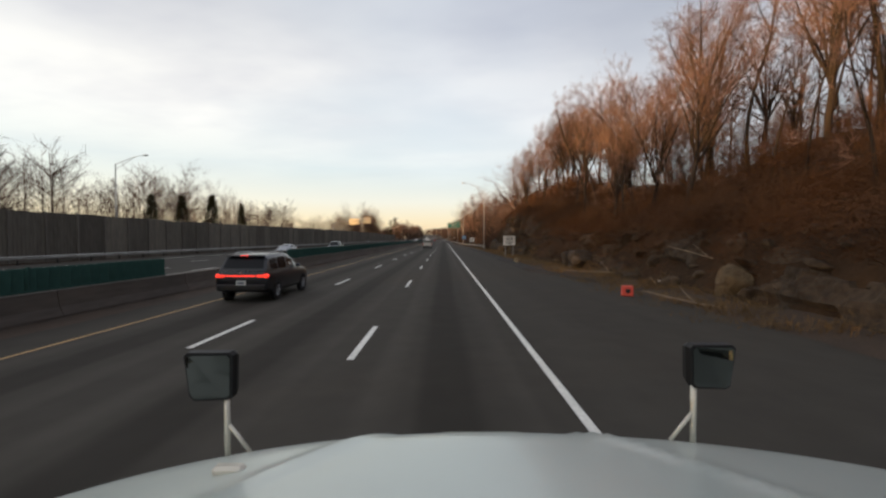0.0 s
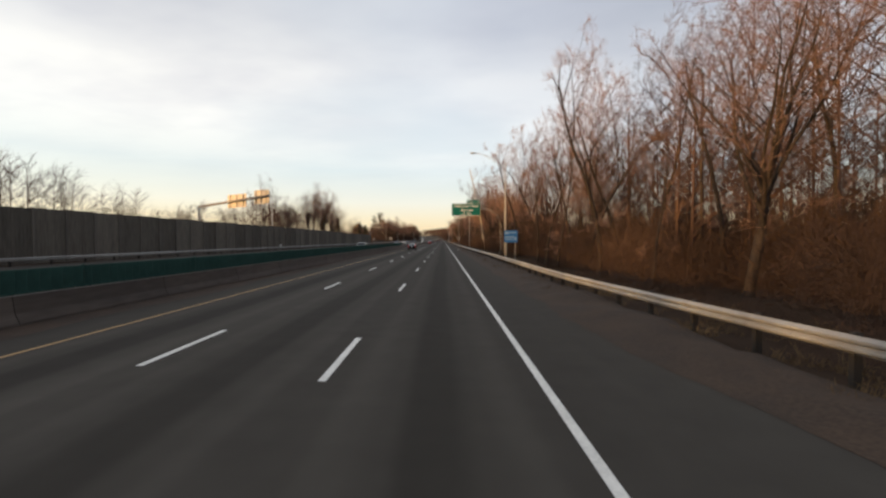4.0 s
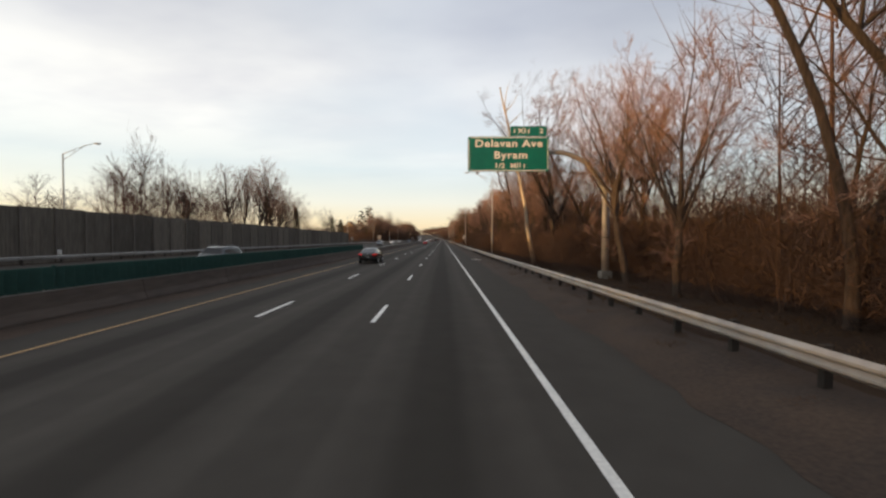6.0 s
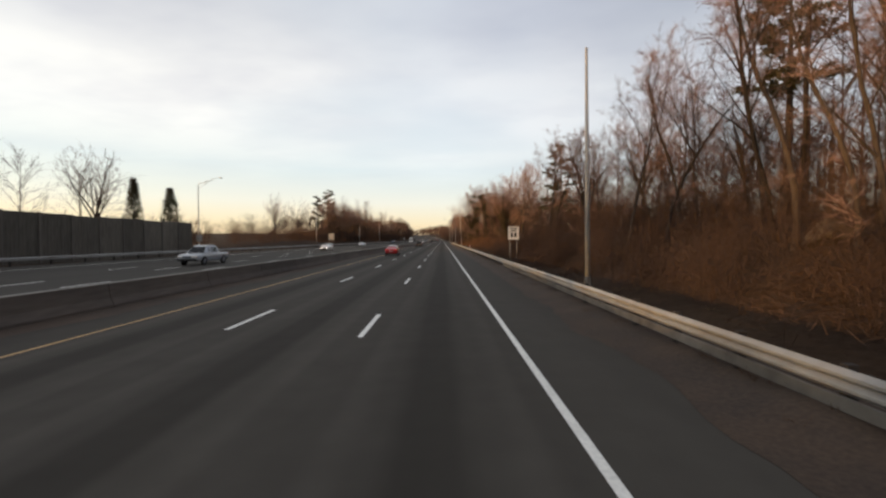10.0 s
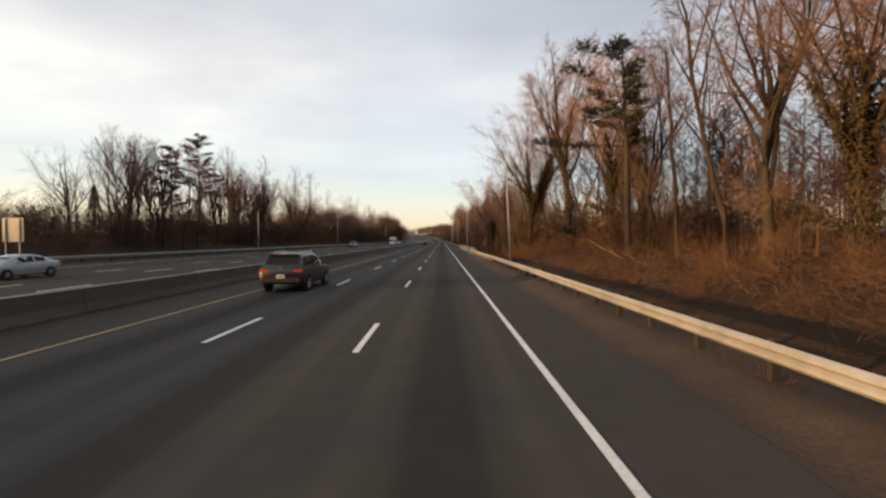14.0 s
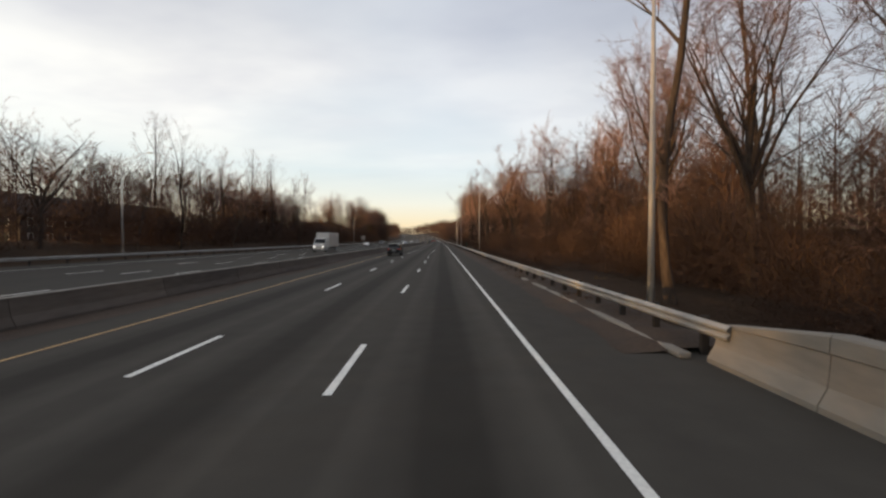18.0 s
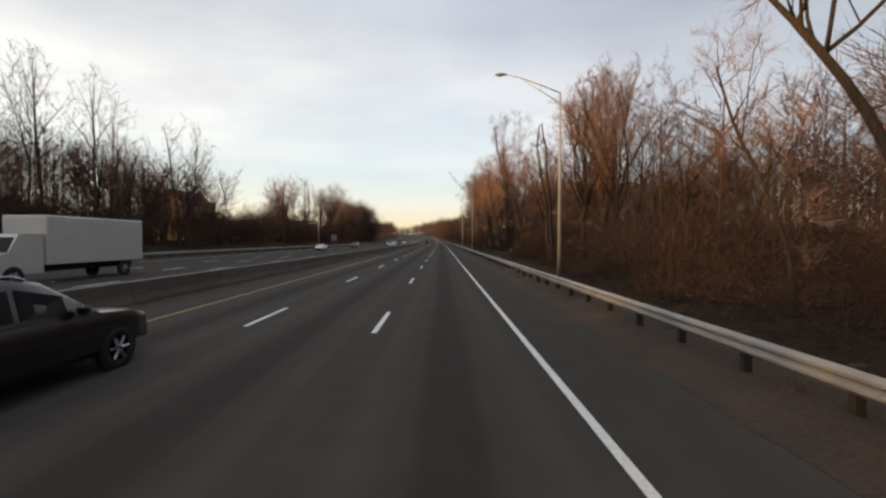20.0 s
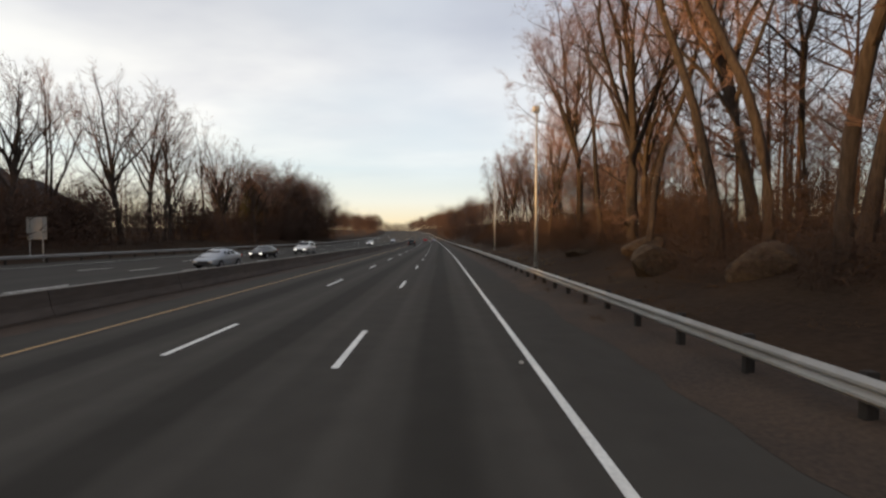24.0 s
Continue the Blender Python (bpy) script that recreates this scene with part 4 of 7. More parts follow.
BR = [brush_clump(s, 50, 1.7, 1.5, 0.0036, 0.34, 12) for s in (1, 2, 3)]
MO = [mound(s, 560, 1.5, 1.25, 0.006) for s in (51, 52, 53)]
TH = [brush_clump(s, 26, 5.4, 2.0, 0.011, 0.10, 14) for s in (21, 22, 23)]
GRASS = [brush_clump(s, 34, 0.6, 0.75, 0.014, 0.2, 3) for s in (5, 6)]
B = "dense reddish brown leafless brush along the verge"
C = "tall dark thicket of bare saplings under the trees"


def bush(seed, n, width, h=5.0, r=2.6):
    """A rounded leafless shrub: several stems and a cloud of fine rising twigs in uneven lobes."""
    g = random.Random(seed)
    m = Mesh()
    lobes = [(g.uniform(-0.55, 0.55) * r, g.uniform(-0.55, 0.55) * r, h * g.uniform(0.3, 0.55), r * g.uniform(0.45, 0.7), h * g.uniform(0.3, 0.48)) for i in range(5)]
    for i in range(12):
        lx, ly, lz, lr, lh = lobes[i % 5]
        q = Vector((g.uniform(-0.5, 0.5), g.uniform(-0.5, 0.5), -0.3))
        m.ribbon([q, Vector((lx * 0.6, ly * 0.6, lz * 0.6)), Vector((lx + g.uniform(-0.5, 0.5), ly + g.uniform(-0.5, 0.5), lz + lh * g.uniform(0.3, 0.95)))], [0.015, 0.011, 0.005], Vector((g.uniform(-1, 1), g.uniform(-1, 1), 0)).normalized())
    for i in range(n):
        lx, ly, lz, lr, lh = lobes[g.randrange(5)]
        d = Vector((g.gauss(0, 1), g.gauss(0, 1), g.gauss(0, 1))).normalized() * g.random() ** 0.4
        p0 = Vector((lx + d.x * lr, ly + d.y * lr, max(0.0, lz + d.z * lh)))
        if g.random() < 0.25:
            p0.z *= g.random()
        d = (Vector((g.gauss(0, 0.6), g.gauss(0, 0.6), 0.7)) + d * 0.7).normalized()
        m.blade(p0, p0 + d * g.uniform(0.3, 0.85), width, d.orthogonal().normalized())
    return m


BF = [bush(s, 900, 0.0095) for s in (61, 62, 63)]
BC = [bush(s, 520, 0.024) for s in (71, 72, 73)]
U = "dark rounded thicket of leafless shrubs deep in the wood"
N = "rounded leafless shrubs at the edge of the wood"
for y0, y1, xf, nf, xc, nc, lo, hi in ((0, 84, 12.6, 190, 20, 80, 0.4, 0.7), (84, 160, 11.5, 75, 15, 125, 0.8, 1.2), (160, 258, 9.6, 80, 14, 85, 0.75, 1.15), (258, 350, 8.8, 150, 16, 90, 0.5, 0.85),
                                       (350, 456, 9.2, 60, 15, 75, 0.45, 0.8), (456, 535, 13.2, 170, 27, 110, 1.15, 1.6), (535, 650, 9.6, 95, 14, 150, 0.85, 1.3), (650, 800, 8.8, 125, 13.5, 150, 0.7, 1.1)):
    # sunlit stretches get the paler stems, shaded ones the darker: light set by colour
    scatter("shrubs", N, "shrub", BF, brush_spots(nf, xf, xf + 7, y0, y1, lo * 0.8, hi * 0.85, 1.2), BRUSH_SUNLIT if y0 in (0, 350) else THICKET_AND_SHADED)
    scatter("undergrowth", U, "brush", BC, brush_spots(nc, xc, xc + 20, y0, y1, lo, hi, 1.0), THICKET_AND_SHADED)
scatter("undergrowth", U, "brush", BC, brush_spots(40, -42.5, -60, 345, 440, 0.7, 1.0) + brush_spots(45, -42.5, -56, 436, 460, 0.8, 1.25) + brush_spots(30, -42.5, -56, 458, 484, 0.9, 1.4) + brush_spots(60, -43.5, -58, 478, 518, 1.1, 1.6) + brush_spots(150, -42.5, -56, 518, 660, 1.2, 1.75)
        + brush_spots(220, -43, -60, 655, 830, 1.4, 1.95), THICKET_AND_SHADED)
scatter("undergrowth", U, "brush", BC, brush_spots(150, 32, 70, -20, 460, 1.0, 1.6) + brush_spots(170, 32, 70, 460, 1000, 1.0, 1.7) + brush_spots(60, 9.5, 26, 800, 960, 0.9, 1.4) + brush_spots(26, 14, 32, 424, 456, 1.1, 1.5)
        + brush_spots(110, -110, 70, 1430, 1560, 1.6, 2.4) + brush_spots(40, -43, -58, 782, 856, 2.2, 3.2), THICKET_AND_SHADED)
# belt added to block low sun; shrubs at y -55..38 are out of view
scatter("undergrowth", U, "brush", BC, brush_spots(90, -62, -125, -130, 320, 1.3, 1.9) + brush_spots(24, -44, -60, 40, 180, 0.8, 1.1) + brush_spots(18, -44, -60, 238, 335, 0.8, 1.1) + brush_spots(34, -44, -60, -55, 38, 2.0, 2.7) + brush_spots(70, -60, -125, 520, 840, 1.3, 1.9), THICKET_AND_SHADED)
for y0, y1, xb, xt, nb, nt in ((2, 84, 11.3, 15, 190, 70), (84, 160, 10, 14, 80, 70), (150, 258, 7.8, 10.5, 150, 110), (258, 350, 8.4, 12, 230, 90),
                               (350, 456, 8.4, 11, 110, 44), (456, 530, 13, 14, 60, 40), (530, 650, 8.0, 10.5, 150, 120), (650, 800, 8.2, 12.5, 170, 130)):
    # stem colour again carries the sun or shade of each stretch
    scatter("brush", B, "brush", BR, brush_spots(nb // 2, xb + 0.8, xb + 14, y0, y1, 0.5, 1.1, 1.5), BRUSH_SUNLIT if y0 in (2, 350) else THICKET_AND_SHADED)
    scatter("vines", "low tangle of rusty vines and twigs on the bank", "brush", MO, brush_spots(round(nb * 1.3) if y0 > 10 else 420, xb - 0.6, xb + 9, y0, y1, 0.5, 1.7, 1.6 if y0 > 10 else 1.0), BRUSH_SUNLIT if y0 == 350 else VINE if y0 == 2 else THICKET_AND_SHADED)
    scatter("thicket", C, "brush", TH, brush_spots(nt // 2, xt, xt + 16, y0, y1, 0.36, 1.2, 1.2), THICKET_AND_SHADED)
scatter("thicket", C, "brush", TH, brush_spots(70, -39.6, -46, 338, 600, 0.5, 0.9, 1.3), THICKET_AND_SHADED)
scatter("thicket", C, "brush", TH, brush_spots(90, -39.6, -46, 600, 860, 0.6, 1.0, 1.3), THICKET_AND_SHADED)
scatter("dry_grass", "tufts of dry tan grass on the verge", "grass", GRASS,
        brush_spots(130, 8.8, 12.5, 20, 130, 0.4, 1.0) + brush_spots(110, 5.7, 9, 130, 456, 0.3, 0.8) + brush_spots(110, 5.7, 10, 524, 800, 0.3, 0.9), DRYGRASS)


# these shrubs take the darker stems as painted shade
scatter("shrubs", N, "shrub", BF, brush_spots(12, 8.3, 10.6, 203, 224, 0.62, 0.85) + brush_spots(14, 11, 14, 174, 188, 0.8, 1.1), THICKET_AND_SHADED)
scatter("shrubs", N, "shrub", BF, brush_spots(26, 8.8, 14, 256, 277, 0.75, 1.1) + brush_spots(22, 11, 15, 175, 200, 1.1, 1.5), THICKET_AND_SHADED)
# tall unbroken shrubs that close the wood off from the fields behind it
def wall_of_shrubs(seed, n, x0, x1, y0, y1, smin, smax):
    g = random.Random(seed)
    spots = []
    for i in range(n):
        x, y = g.uniform(x0, x1), g.uniform(y0, y1)
        spots.append((x + bend(y), y, ground_z(x, y) + rise(y), g.uniform(smin, smax), g.uniform(0, 6.28), g.randrange(9)))
    return spots


# shade at the wood's edge is put into the darker stem colour
scatter("shrubs", N, "shrub", BF, wall_of_shrubs(3, 46, 11.5, 20, 203, 252, 0.95, 1.3) + wall_of_shrubs(5, 26, 16, 24, 158, 202, 1.0, 1.4), THICKET_AND_SHADED)
scatter("undergrowth", U, "brush", BC, wall_of_shrubs(4, 75, 20, 45, 196, 262, 1.1, 1.6) + wall_of_shrubs(6, 60, 24, 48, 130, 200, 1.1, 1.6), THICKET_AND_SHADED)
# the cutting: rusty vines over the face, tan grass at its foot
scatter("vines", "dark rusty vines hanging over the rock face", "brush", MO, brush_spots(620, 11.2, 16, 14, 92, 0.45, 1.0) + brush_spots(260, 13.5, 22, 2, 84, 0.6, 1.3), VINE)
scatter("dry_grass", "short tan grass between the shoulder and the rock", "grass", GRASS, verge_spots(900, 7.3, 10.8, 10, 100, 0.4, 0.9) + verge_spots(260, 6.2, 9.5, 100, 170, 0.25, 0.6), DRYGRASS)
# leaves and grass caught along the foot of the guardrail
scatter("dry_grass", "dead leaves and grass on the open strip behind the guardrail", "grass", GRASS, verge_spots(420, 6.4, 12.6, 138, 200, 0.3, 0.7) + verge_spots(420, 6.4, 10.8, 575, 720, 0.25, 0.55), LEAFLITTER)
scatter("dry_grass", "dead grass and leaves along the foot of the guardrail", "grass", GRASS, verge_spots(520, 4.5, 6.6, 128, 456, 0.15, 0.42) + verge_spots(480, 4.5, 6.6, 512, 800, 0.15, 0.42), LEAFLITTER)


def far_tree(seed):
    g = random.Random(seed)
    m = Mesh()
    h = g.uniform(11, 15)
    m.tube([(0, 0, -0.5), (0.2, 0.1, h * 0.9)], [0.11, 0.03], 4, False)
    for i in range(30):
        u = g.uniform(0.2, 0.95)
        a = g.uniform(0, 6.28)
        d = Vector((math.cos(a) * 0.8, math.sin(a) * 0.8, g.uniform(0.4, 1.1))).normalized()
        q = Vector((0, 0, h * u))
        L = h * (0.5 * (1 - u) + 0.13) * g.uniform(0.7, 1.2)
        e = q + d * L
        m.ribbon([q, e], [0.035, 0.012], d.orthogonal().normalized())
        for t in range(9):
            w = g.uniform(0.25, 1)
            td = ring_dir(g, d, g.uniform(0.4, 1.0))
            p0 = q.lerp(e, w)
            m.blade(p0, p0 + td * L * g.uniform(0.25, 0.55), 0.019, td.orthogonal().normalized())
    return m


FT = [far_tree(s) for s in (11, 12, 13, 14)]


def wood_spots(n, x0, x1, y0, y1, smin, smax, power=1.0):
    out = []
    for i in range(n):
        y = rng.uniform(y0, y1)
        x = x0 + (x1 - x0) * rng.random() ** power
        if gap(x, y):
            continue
        out.append((x + bend(y), y, ground_z(x, y) + rise(y), rng.uniform(smin, smax), rng.uniform(0, 6.28), rng.randrange(4)))
    return out


FW = "bare brown woods behind the roadside trees"
scatter("deep_woods", FW, "woods", FT, wood_spots(152, 19, 50, 0, 66, 0.55, 0.9) + wood_spots(80, 17, 60, 84, 130, 0.8, 1.1) + wood_spots(112, 17, 60, 130, 190, 1.05, 1.5) + wood_spots(58, 20, 60, 190, 255, 0.75, 1.0)
        + wood_spots(240, 18, 50, 258, 350, 0.6, 0.85) + wood_spots(176, 23, 60, 380, 460, 0.9, 1.25) + wood_spots(32, 30, 60, 350, 376, 0.5, 0.7), FARWOOD)
scatter("deep_woods", FW, "woods", FT, wood_spots(176, 24, 90, 455, 535, 0.75, 1.0) + wood_spots(272, 17, 60, 535, 650, 0.95, 1.35) + wood_spots(192, 20, 60, 650, 800, 1.1, 1.5), FARWOOD)
scatter("far_woods", "distant bare brown woods on the near side of the road", "woods", FT,
        wood_spots(170, 58, 125, -20, 900, 0.9, 1.3) + wood_spots(130, 9, 26, 780, 1050, 0.9, 1.35) + wood_spots(210, 8.5, 45, 900, 1500, 1.2, 1.7) + wood_spots(120, -90, 60, 1440, 1560, 1.2, 1.6), FARWOOD)
# several rows added to block low sun; those at y -55..38 stay unseen
scatter("far_woods", "bare woods beyond the far carriageway, partly unseen and added for shade", "woods", FT,
        wood_spots(210, -52, -110, -110, 350, 1.0, 1.45) + wood_spots(80, -66, -110, 32, 75, 1.1, 1.5) + wood_spots(60, -48, -62, 596, 668, 1.0, 1.35) + wood_spots(25, -64, -110, 360, 440, 0.5, 0.75) + wood_spots(60, -78, -105, -120, 215, 1.35, 1.65) + wood_spots(60, -45, -62, -55, 38, 1.15, 1.45) + wood_spots(38, -48, -64, 222, 318, 0.95, 1.2) + wood_spots(45, -46, -60, 548, 650, 1.0, 1.25) + wood_spots(50, -60, -110, 440, 520, 0.6, 0.9) + wood_spots(55, -52, -100, 520, 640, 1.0, 1.3) + wood_spots(95, -56, -110, 640, 820, 1.0, 1.35), FARWOOD)
scatter("far_woods", "distant bare brown woods beyond the far carriageway", "woods", FT,
        wood_spots(90, -42, -62, 795, 862, 1.5, 1.85) + wood_spots(150, -40.5, -70, 862, 1150, 0.9, 1.35) + wood_spots(130, -42, -110, 1100, 1560, 0.9, 1.4)
        + wood_spots(140, -420, -100, 850, 1560, 0.9, 1.4) + wood_spots(90, 60, 300, 850, 1560, 0.9, 1.4), FARWOOD)


# ---------------------------------------------------------------- evergreens, ivy, snags
def pine(seed, h, bare, wide, flat=0.5, lop=0.0):
    """A pine: a straight trunk, whorls of limbs, and flat tufts of needles."""
    g = random.Random(seed)
    wood, green = Mesh(), Mesh()
    wood.tube([(0, 0, -0.3), (0.1, 0, h * 0.5), (0.0, 0.15, h)], [h * 0.014 + 0.05, h * 0.009 + 0.03, 0.03], 7, False)
    n = int(h * 1.7)
    for i in range(n):
        u = bare + (1 - bare) * (i + g.random()) / n
        L = wide * (1.12 - u) ** 0.5 * g.uniform(0.45, 1.15)
        a = g.uniform(0, 6.28)
        L *= 1 - lop + 1.6 * lop * max(0.0, -math.cos(a)) ** 0.7
        d = Vector((math.cos(a), math.sin(a), g.uniform(-0.05, 0.3)))
        lp = limb_path(g, (0, 0, h * u), d, L, 3, 0.03, 0.15)
        wood.tube(lp, [0.05, 0.035, 0.025, 0.01], 4, False)
        for k in range(int(40 + L * 26)):
            w = 1.05 - 0.75 * g.random() ** 1.4
            j = min(int(w * 3), 2)
            q = lp[j].lerp(lp[j + 1], w * 3 - j) + Vector((g.gauss(0, 0.3), g.gauss(0, 0.3), g.gauss(0.1, 0.14)))
            e = Vector((g.gauss(0, 1), g.gauss(0, 1), g.gauss(0.3, flat))).normalized()
            green.ribbon([q, q + e * g.uniform(0.3, 0.6)], [0.09, 0.03], e.orthogonal().normalized())
    return wood, green


def cedar(seed, h, r):
    g = random.Random(seed)
    wood, green = Mesh(), Mesh()
    wood.tube([(0, 0, -0.3), (0, 0, h * 0.95)], [0.16, 0.03], 6, False)
    for i in range(int(h * 170)):
        u = g.random() ** 0.8
        rr = r * (1 - u) ** 0.75 * (0.55 + 0.5 * g.random()) + 0.06
        a = g.uniform(0, 6.28)
        q = Vector((rr * math.cos(a), rr * math.sin(a), 0.3 + u * (h - 0.3)))
        e = Vector((math.cos(a) * 0.7, math.sin(a) * 0.7, g.uniform(0.2, 1.0))).normalized()
        green.ribbon([q, q + e * g.uniform(0.3, 0.6)], [0.09, 0.03], Vector((-math.sin(a), math.cos(a), g.uniform(-0.5, 0.5))).normalized())
    return wood, green


def evergreen(pair, x, y, scale, turn, label, lean=0):
    ob = thing("pine_tree", label, "tree", "evergreens", at=pose(x + bend(y), y, ground_z(x, y) + rise(y), 0, lean, turn) @ Matrix.Diagonal((scale, scale, scale, 1)))
    part("trunk", pair[0], None, ob)
    part("crown", pair[1], None, ob)
    return ob


def baked(pair):
    return pair[0].data("trunk", BARK, True, False), pair[1].data("crown", NEEDLES, False, False)


PINE3 = baked(pine(8, 17.5, 0.5, 6.4, 0.3, 0.55))
PINE1, PINE2, CEDAR1, CEDAR2 = baked(pine(1, 24, 0.42, 6.0)), baked(pine(2, 22, 0.36, 5.0)), baked(cedar(3, 10, 2.2)), baked(cedar(4, 11, 1.7))
for x, y, s, pr, lb in ((-56, 486, 1.04, PINE1, "tall dark pine standing above bare trees"), (-61, 484, 0.98, PINE2, "tall dark pine standing above bare trees"),
                        (-48, 499, 1.25, CEDAR1, "broad dark evergreen beyond the far guardrail"), (-43.5, 345.5, 1.0, CEDAR1, "dense evergreen at the end of the noise wall"),
                        (-46, 341, 0.95, CEDAR2, "dense evergreen at the end of the noise wall"), (-46, 83, 1.02, CEDAR1, "dark evergreen behind the noise wall"),
                        (-47, 75, 0.95, CEDAR1, "dark evergreen behind the noise wall"), (-46, 95, 0.85, CEDAR2, "dark evergreen behind the noise wall"),
                        (-49, 70, 0.9, CEDAR1, "dark evergreen behind the noise wall"), (-50, 310, 1.1, CEDAR2, "dark evergreen behind the noise wall"),
                        (-52, 452, 0.75, CEDAR2, "small evergreen among bare brush"), (-47, 776, 1.5, CEDAR1, "dark evergreen at the edge of the far wood"),
                        (18.7, 286.6, 1.08, CEDAR2, "rusty dark conical evergreen among bare trees"),
                        (19, 345, 0.75, PINE2, "pine among bare trees"), (17.8, 299.7, 0.57, PINE1, "pine above the bank")):
    evergreen(pr, x, y, s, x * 37 % 360, lb)
evergreen(PINE3, 14.6, 422, 0.95, 0, "sunlit pine with level limbs reaching towards the road", -2)

# ivy sleeves that follow the trunks and the feet of the boughs
ivy = Mesh()
g = random.Random(31)
for M, spine, top in IVIED:
    for k, path in enumerate(spine):
        for p, q in zip(path, path[1:]):
            if p.z > top:
                break
            u = max(0.0, 1 - p.z / top)
            for i in range(int((330 if k == 0 else 190) * (q - p).length * (0.35 + 0.65 * u))):
                s = M @ p.lerp(q, g.random())
                a, r = g.uniform(0, 6.28), (0.26 + 0.34 * u) * g.uniform(0.45, 1.25) * (1 if k == 0 else 0.75)
                s += Vector((r * math.cos(a), r * math.sin(a), g.gauss(0, 0.1)))
                e = Vector((math.cos(a) * 0.6 + g.gauss(0, 0.5), math.sin(a) * 0.6 + g.gauss(0, 0.5), g.gauss(-0.4, 0.5))).normalized()
                ivy.ribbon([s, s + e * 0.09, s + e * 0.19], [0.025, 0.07, 0.01], Vector((-math.sin(a), math.cos(a), g.gauss(0, 0.4))).normalized())
for i in range(1300):
    u, a = g.random(), g.uniform(0, 6.28)
    r = (0.5 - 0.25 * u) * g.uniform(0.5, 1.3)
    s = Vector((14 + r * math.cos(a) - 2.8 * u, 484 + r * math.sin(a), ground_z(14, 484) + u * 13))
    e = Vector((g.gauss(0, 1), g.gauss(0, 1), g.gauss(-0.3, 0.6))).normalized()
    ivy.ribbon([s, s + e * 0.07, s + e * 0.15], [0.02, 0.055, 0.008], e.orthogonal().normalized())
tagged(new("ivy", ivy.data("ivy", IVY, False, False)), "olive brown ivy leaves clinging to trunks", "ivy", kind="stuff")


def snag(x, y, h, r, tx, ty, label, mat=BARK, name="dead_tree"):
    g = random.Random(int(y))
    z = ground_z(x, y)
    m = Mesh()
    way = [Vector((tx * u + 0.034 * h * noise.noise(Vector((u * 5.3, y, 0.5))) * min(1, u * 5), ty * u + 0.02 * h * noise.noise(Vector((u * 4.1, y, 7.5))), h * u - 0.3 * (1 - u))) for u in (k / 14 for k in range(15))]
    m.tube(way, [r * (1.35 - 0.3 * min(1, 4 * k / 14)) * (1 - 0.7 * k / 14) * (1 + 0.12 * noise.noise(Vector((k * 1.7, y, 2)))) for k in range(15)], 9)
    ob = thing(name, label, "tree", at=pose(x, y, z))
    part("trunk", m, mat, ob, smooth=True)
    for i in range(9):
        br = Mesh()
        u = g.uniform(0.4, 0.95)
        d = Vector((g.uniform(-1, 1), g.uniform(-1, 1), g.uniform(0.2, 0.9)))
        lp = limb_path(g, way[min(14, round(u * 14))], d, h * 0.16 * g.uniform(0.5, 1.2), 3, 0.05, 0.25)
        br.tube(lp, [r * 0.3, r * 0.2, r * 0.13, 0.01], 4, False)
        part("branch", br, mat, ob)


snag(11.0, 216.4, 21, 0.245, -4.1, 0.4, "tall pale sycamore leaning over the road, sunlit", PALEBARK, "sycamore_tree")
snag(14, 484, 15, 0.22, -3.3, 0, "broken ivy-covered trunk leaning over the underpass")
zb = ground_z(16.3, 503.6) + rise(503.6)
thing("fallen_bough", "broken pale bough leaning on a tree below the parapet", "branch", mat=BARK, smooth=True,
      mesh=Mesh().tube([(12.95, 503.6, 1.2), (13.3, 503.5, 2.15), (13.8, 503.4, 2.5), (14.6, 503.5, 2.42), (15.5, 503.6, 2.5), (15.9, 503.8, 2.15), (16.15, 503.7, 1.2), (16.2, 503.6, zb - 0.1)],
                       [0.03, 0.045, 0.05, 0.06, 0.05, 0.045, 0.035, 0.025], 7))
snag(11.3, 601.3, 14.5, 0.2, -1.3, 0.3, "bare dead trunk without twigs behind the guardrail")
snag(11.2, 599.8, 14.2, 0.21, -1.2, 0.2, "bare dead trunk without twigs behind the guardrail")


# ---------------------------------------------------------------- rock
def boulder(seed, sx, sy, sz, mat=ROCK):
    bm = bmesh.new()
    bmesh.ops.create_icosphere(bm, subdivisions=3, radius=1)
    gr = random.Random(seed * 7 + 1)
    cuts = [(Vector((gr.gauss(0, 1), gr.gauss(0, 1), gr.gauss(0, 0.8))).normalized(), gr.uniform(0.5, 0.8)) for i in range(11)]
    for v in bm.verts:
        n = v.co.normalized()
        k = 1 + 0.28 * noise.noise(n * 1.3 + Vector((seed * 3.1, 0, 0))) + 0.12 * noise.noise(n * 3.7 + Vector((0, seed * 1.7, 0)))
        v.co = n * k
        for cn_, cd in cuts:
            over = v.co.dot(cn_) - cd
            if over > 0:
                v.co -= cn_ * over * 0.93
        v.co *= 1.15
        v.co = Vector((v.co.x * sx * 0.7, v.co.y * sy * 0.7, v.co.z * sz * 0.7))
    me = bpy.data.meshes.new("rock")
    bm.to_mesh(me)
    bm.free()
    me.materials.append(mat)
    return me


ROCKS = [boulder(i, 1.0 + 0.3 * (i % 3), 1.5 + 0.4 * (i % 2), 0.75 + 0.2 * (i % 3)) for i in range(6)]
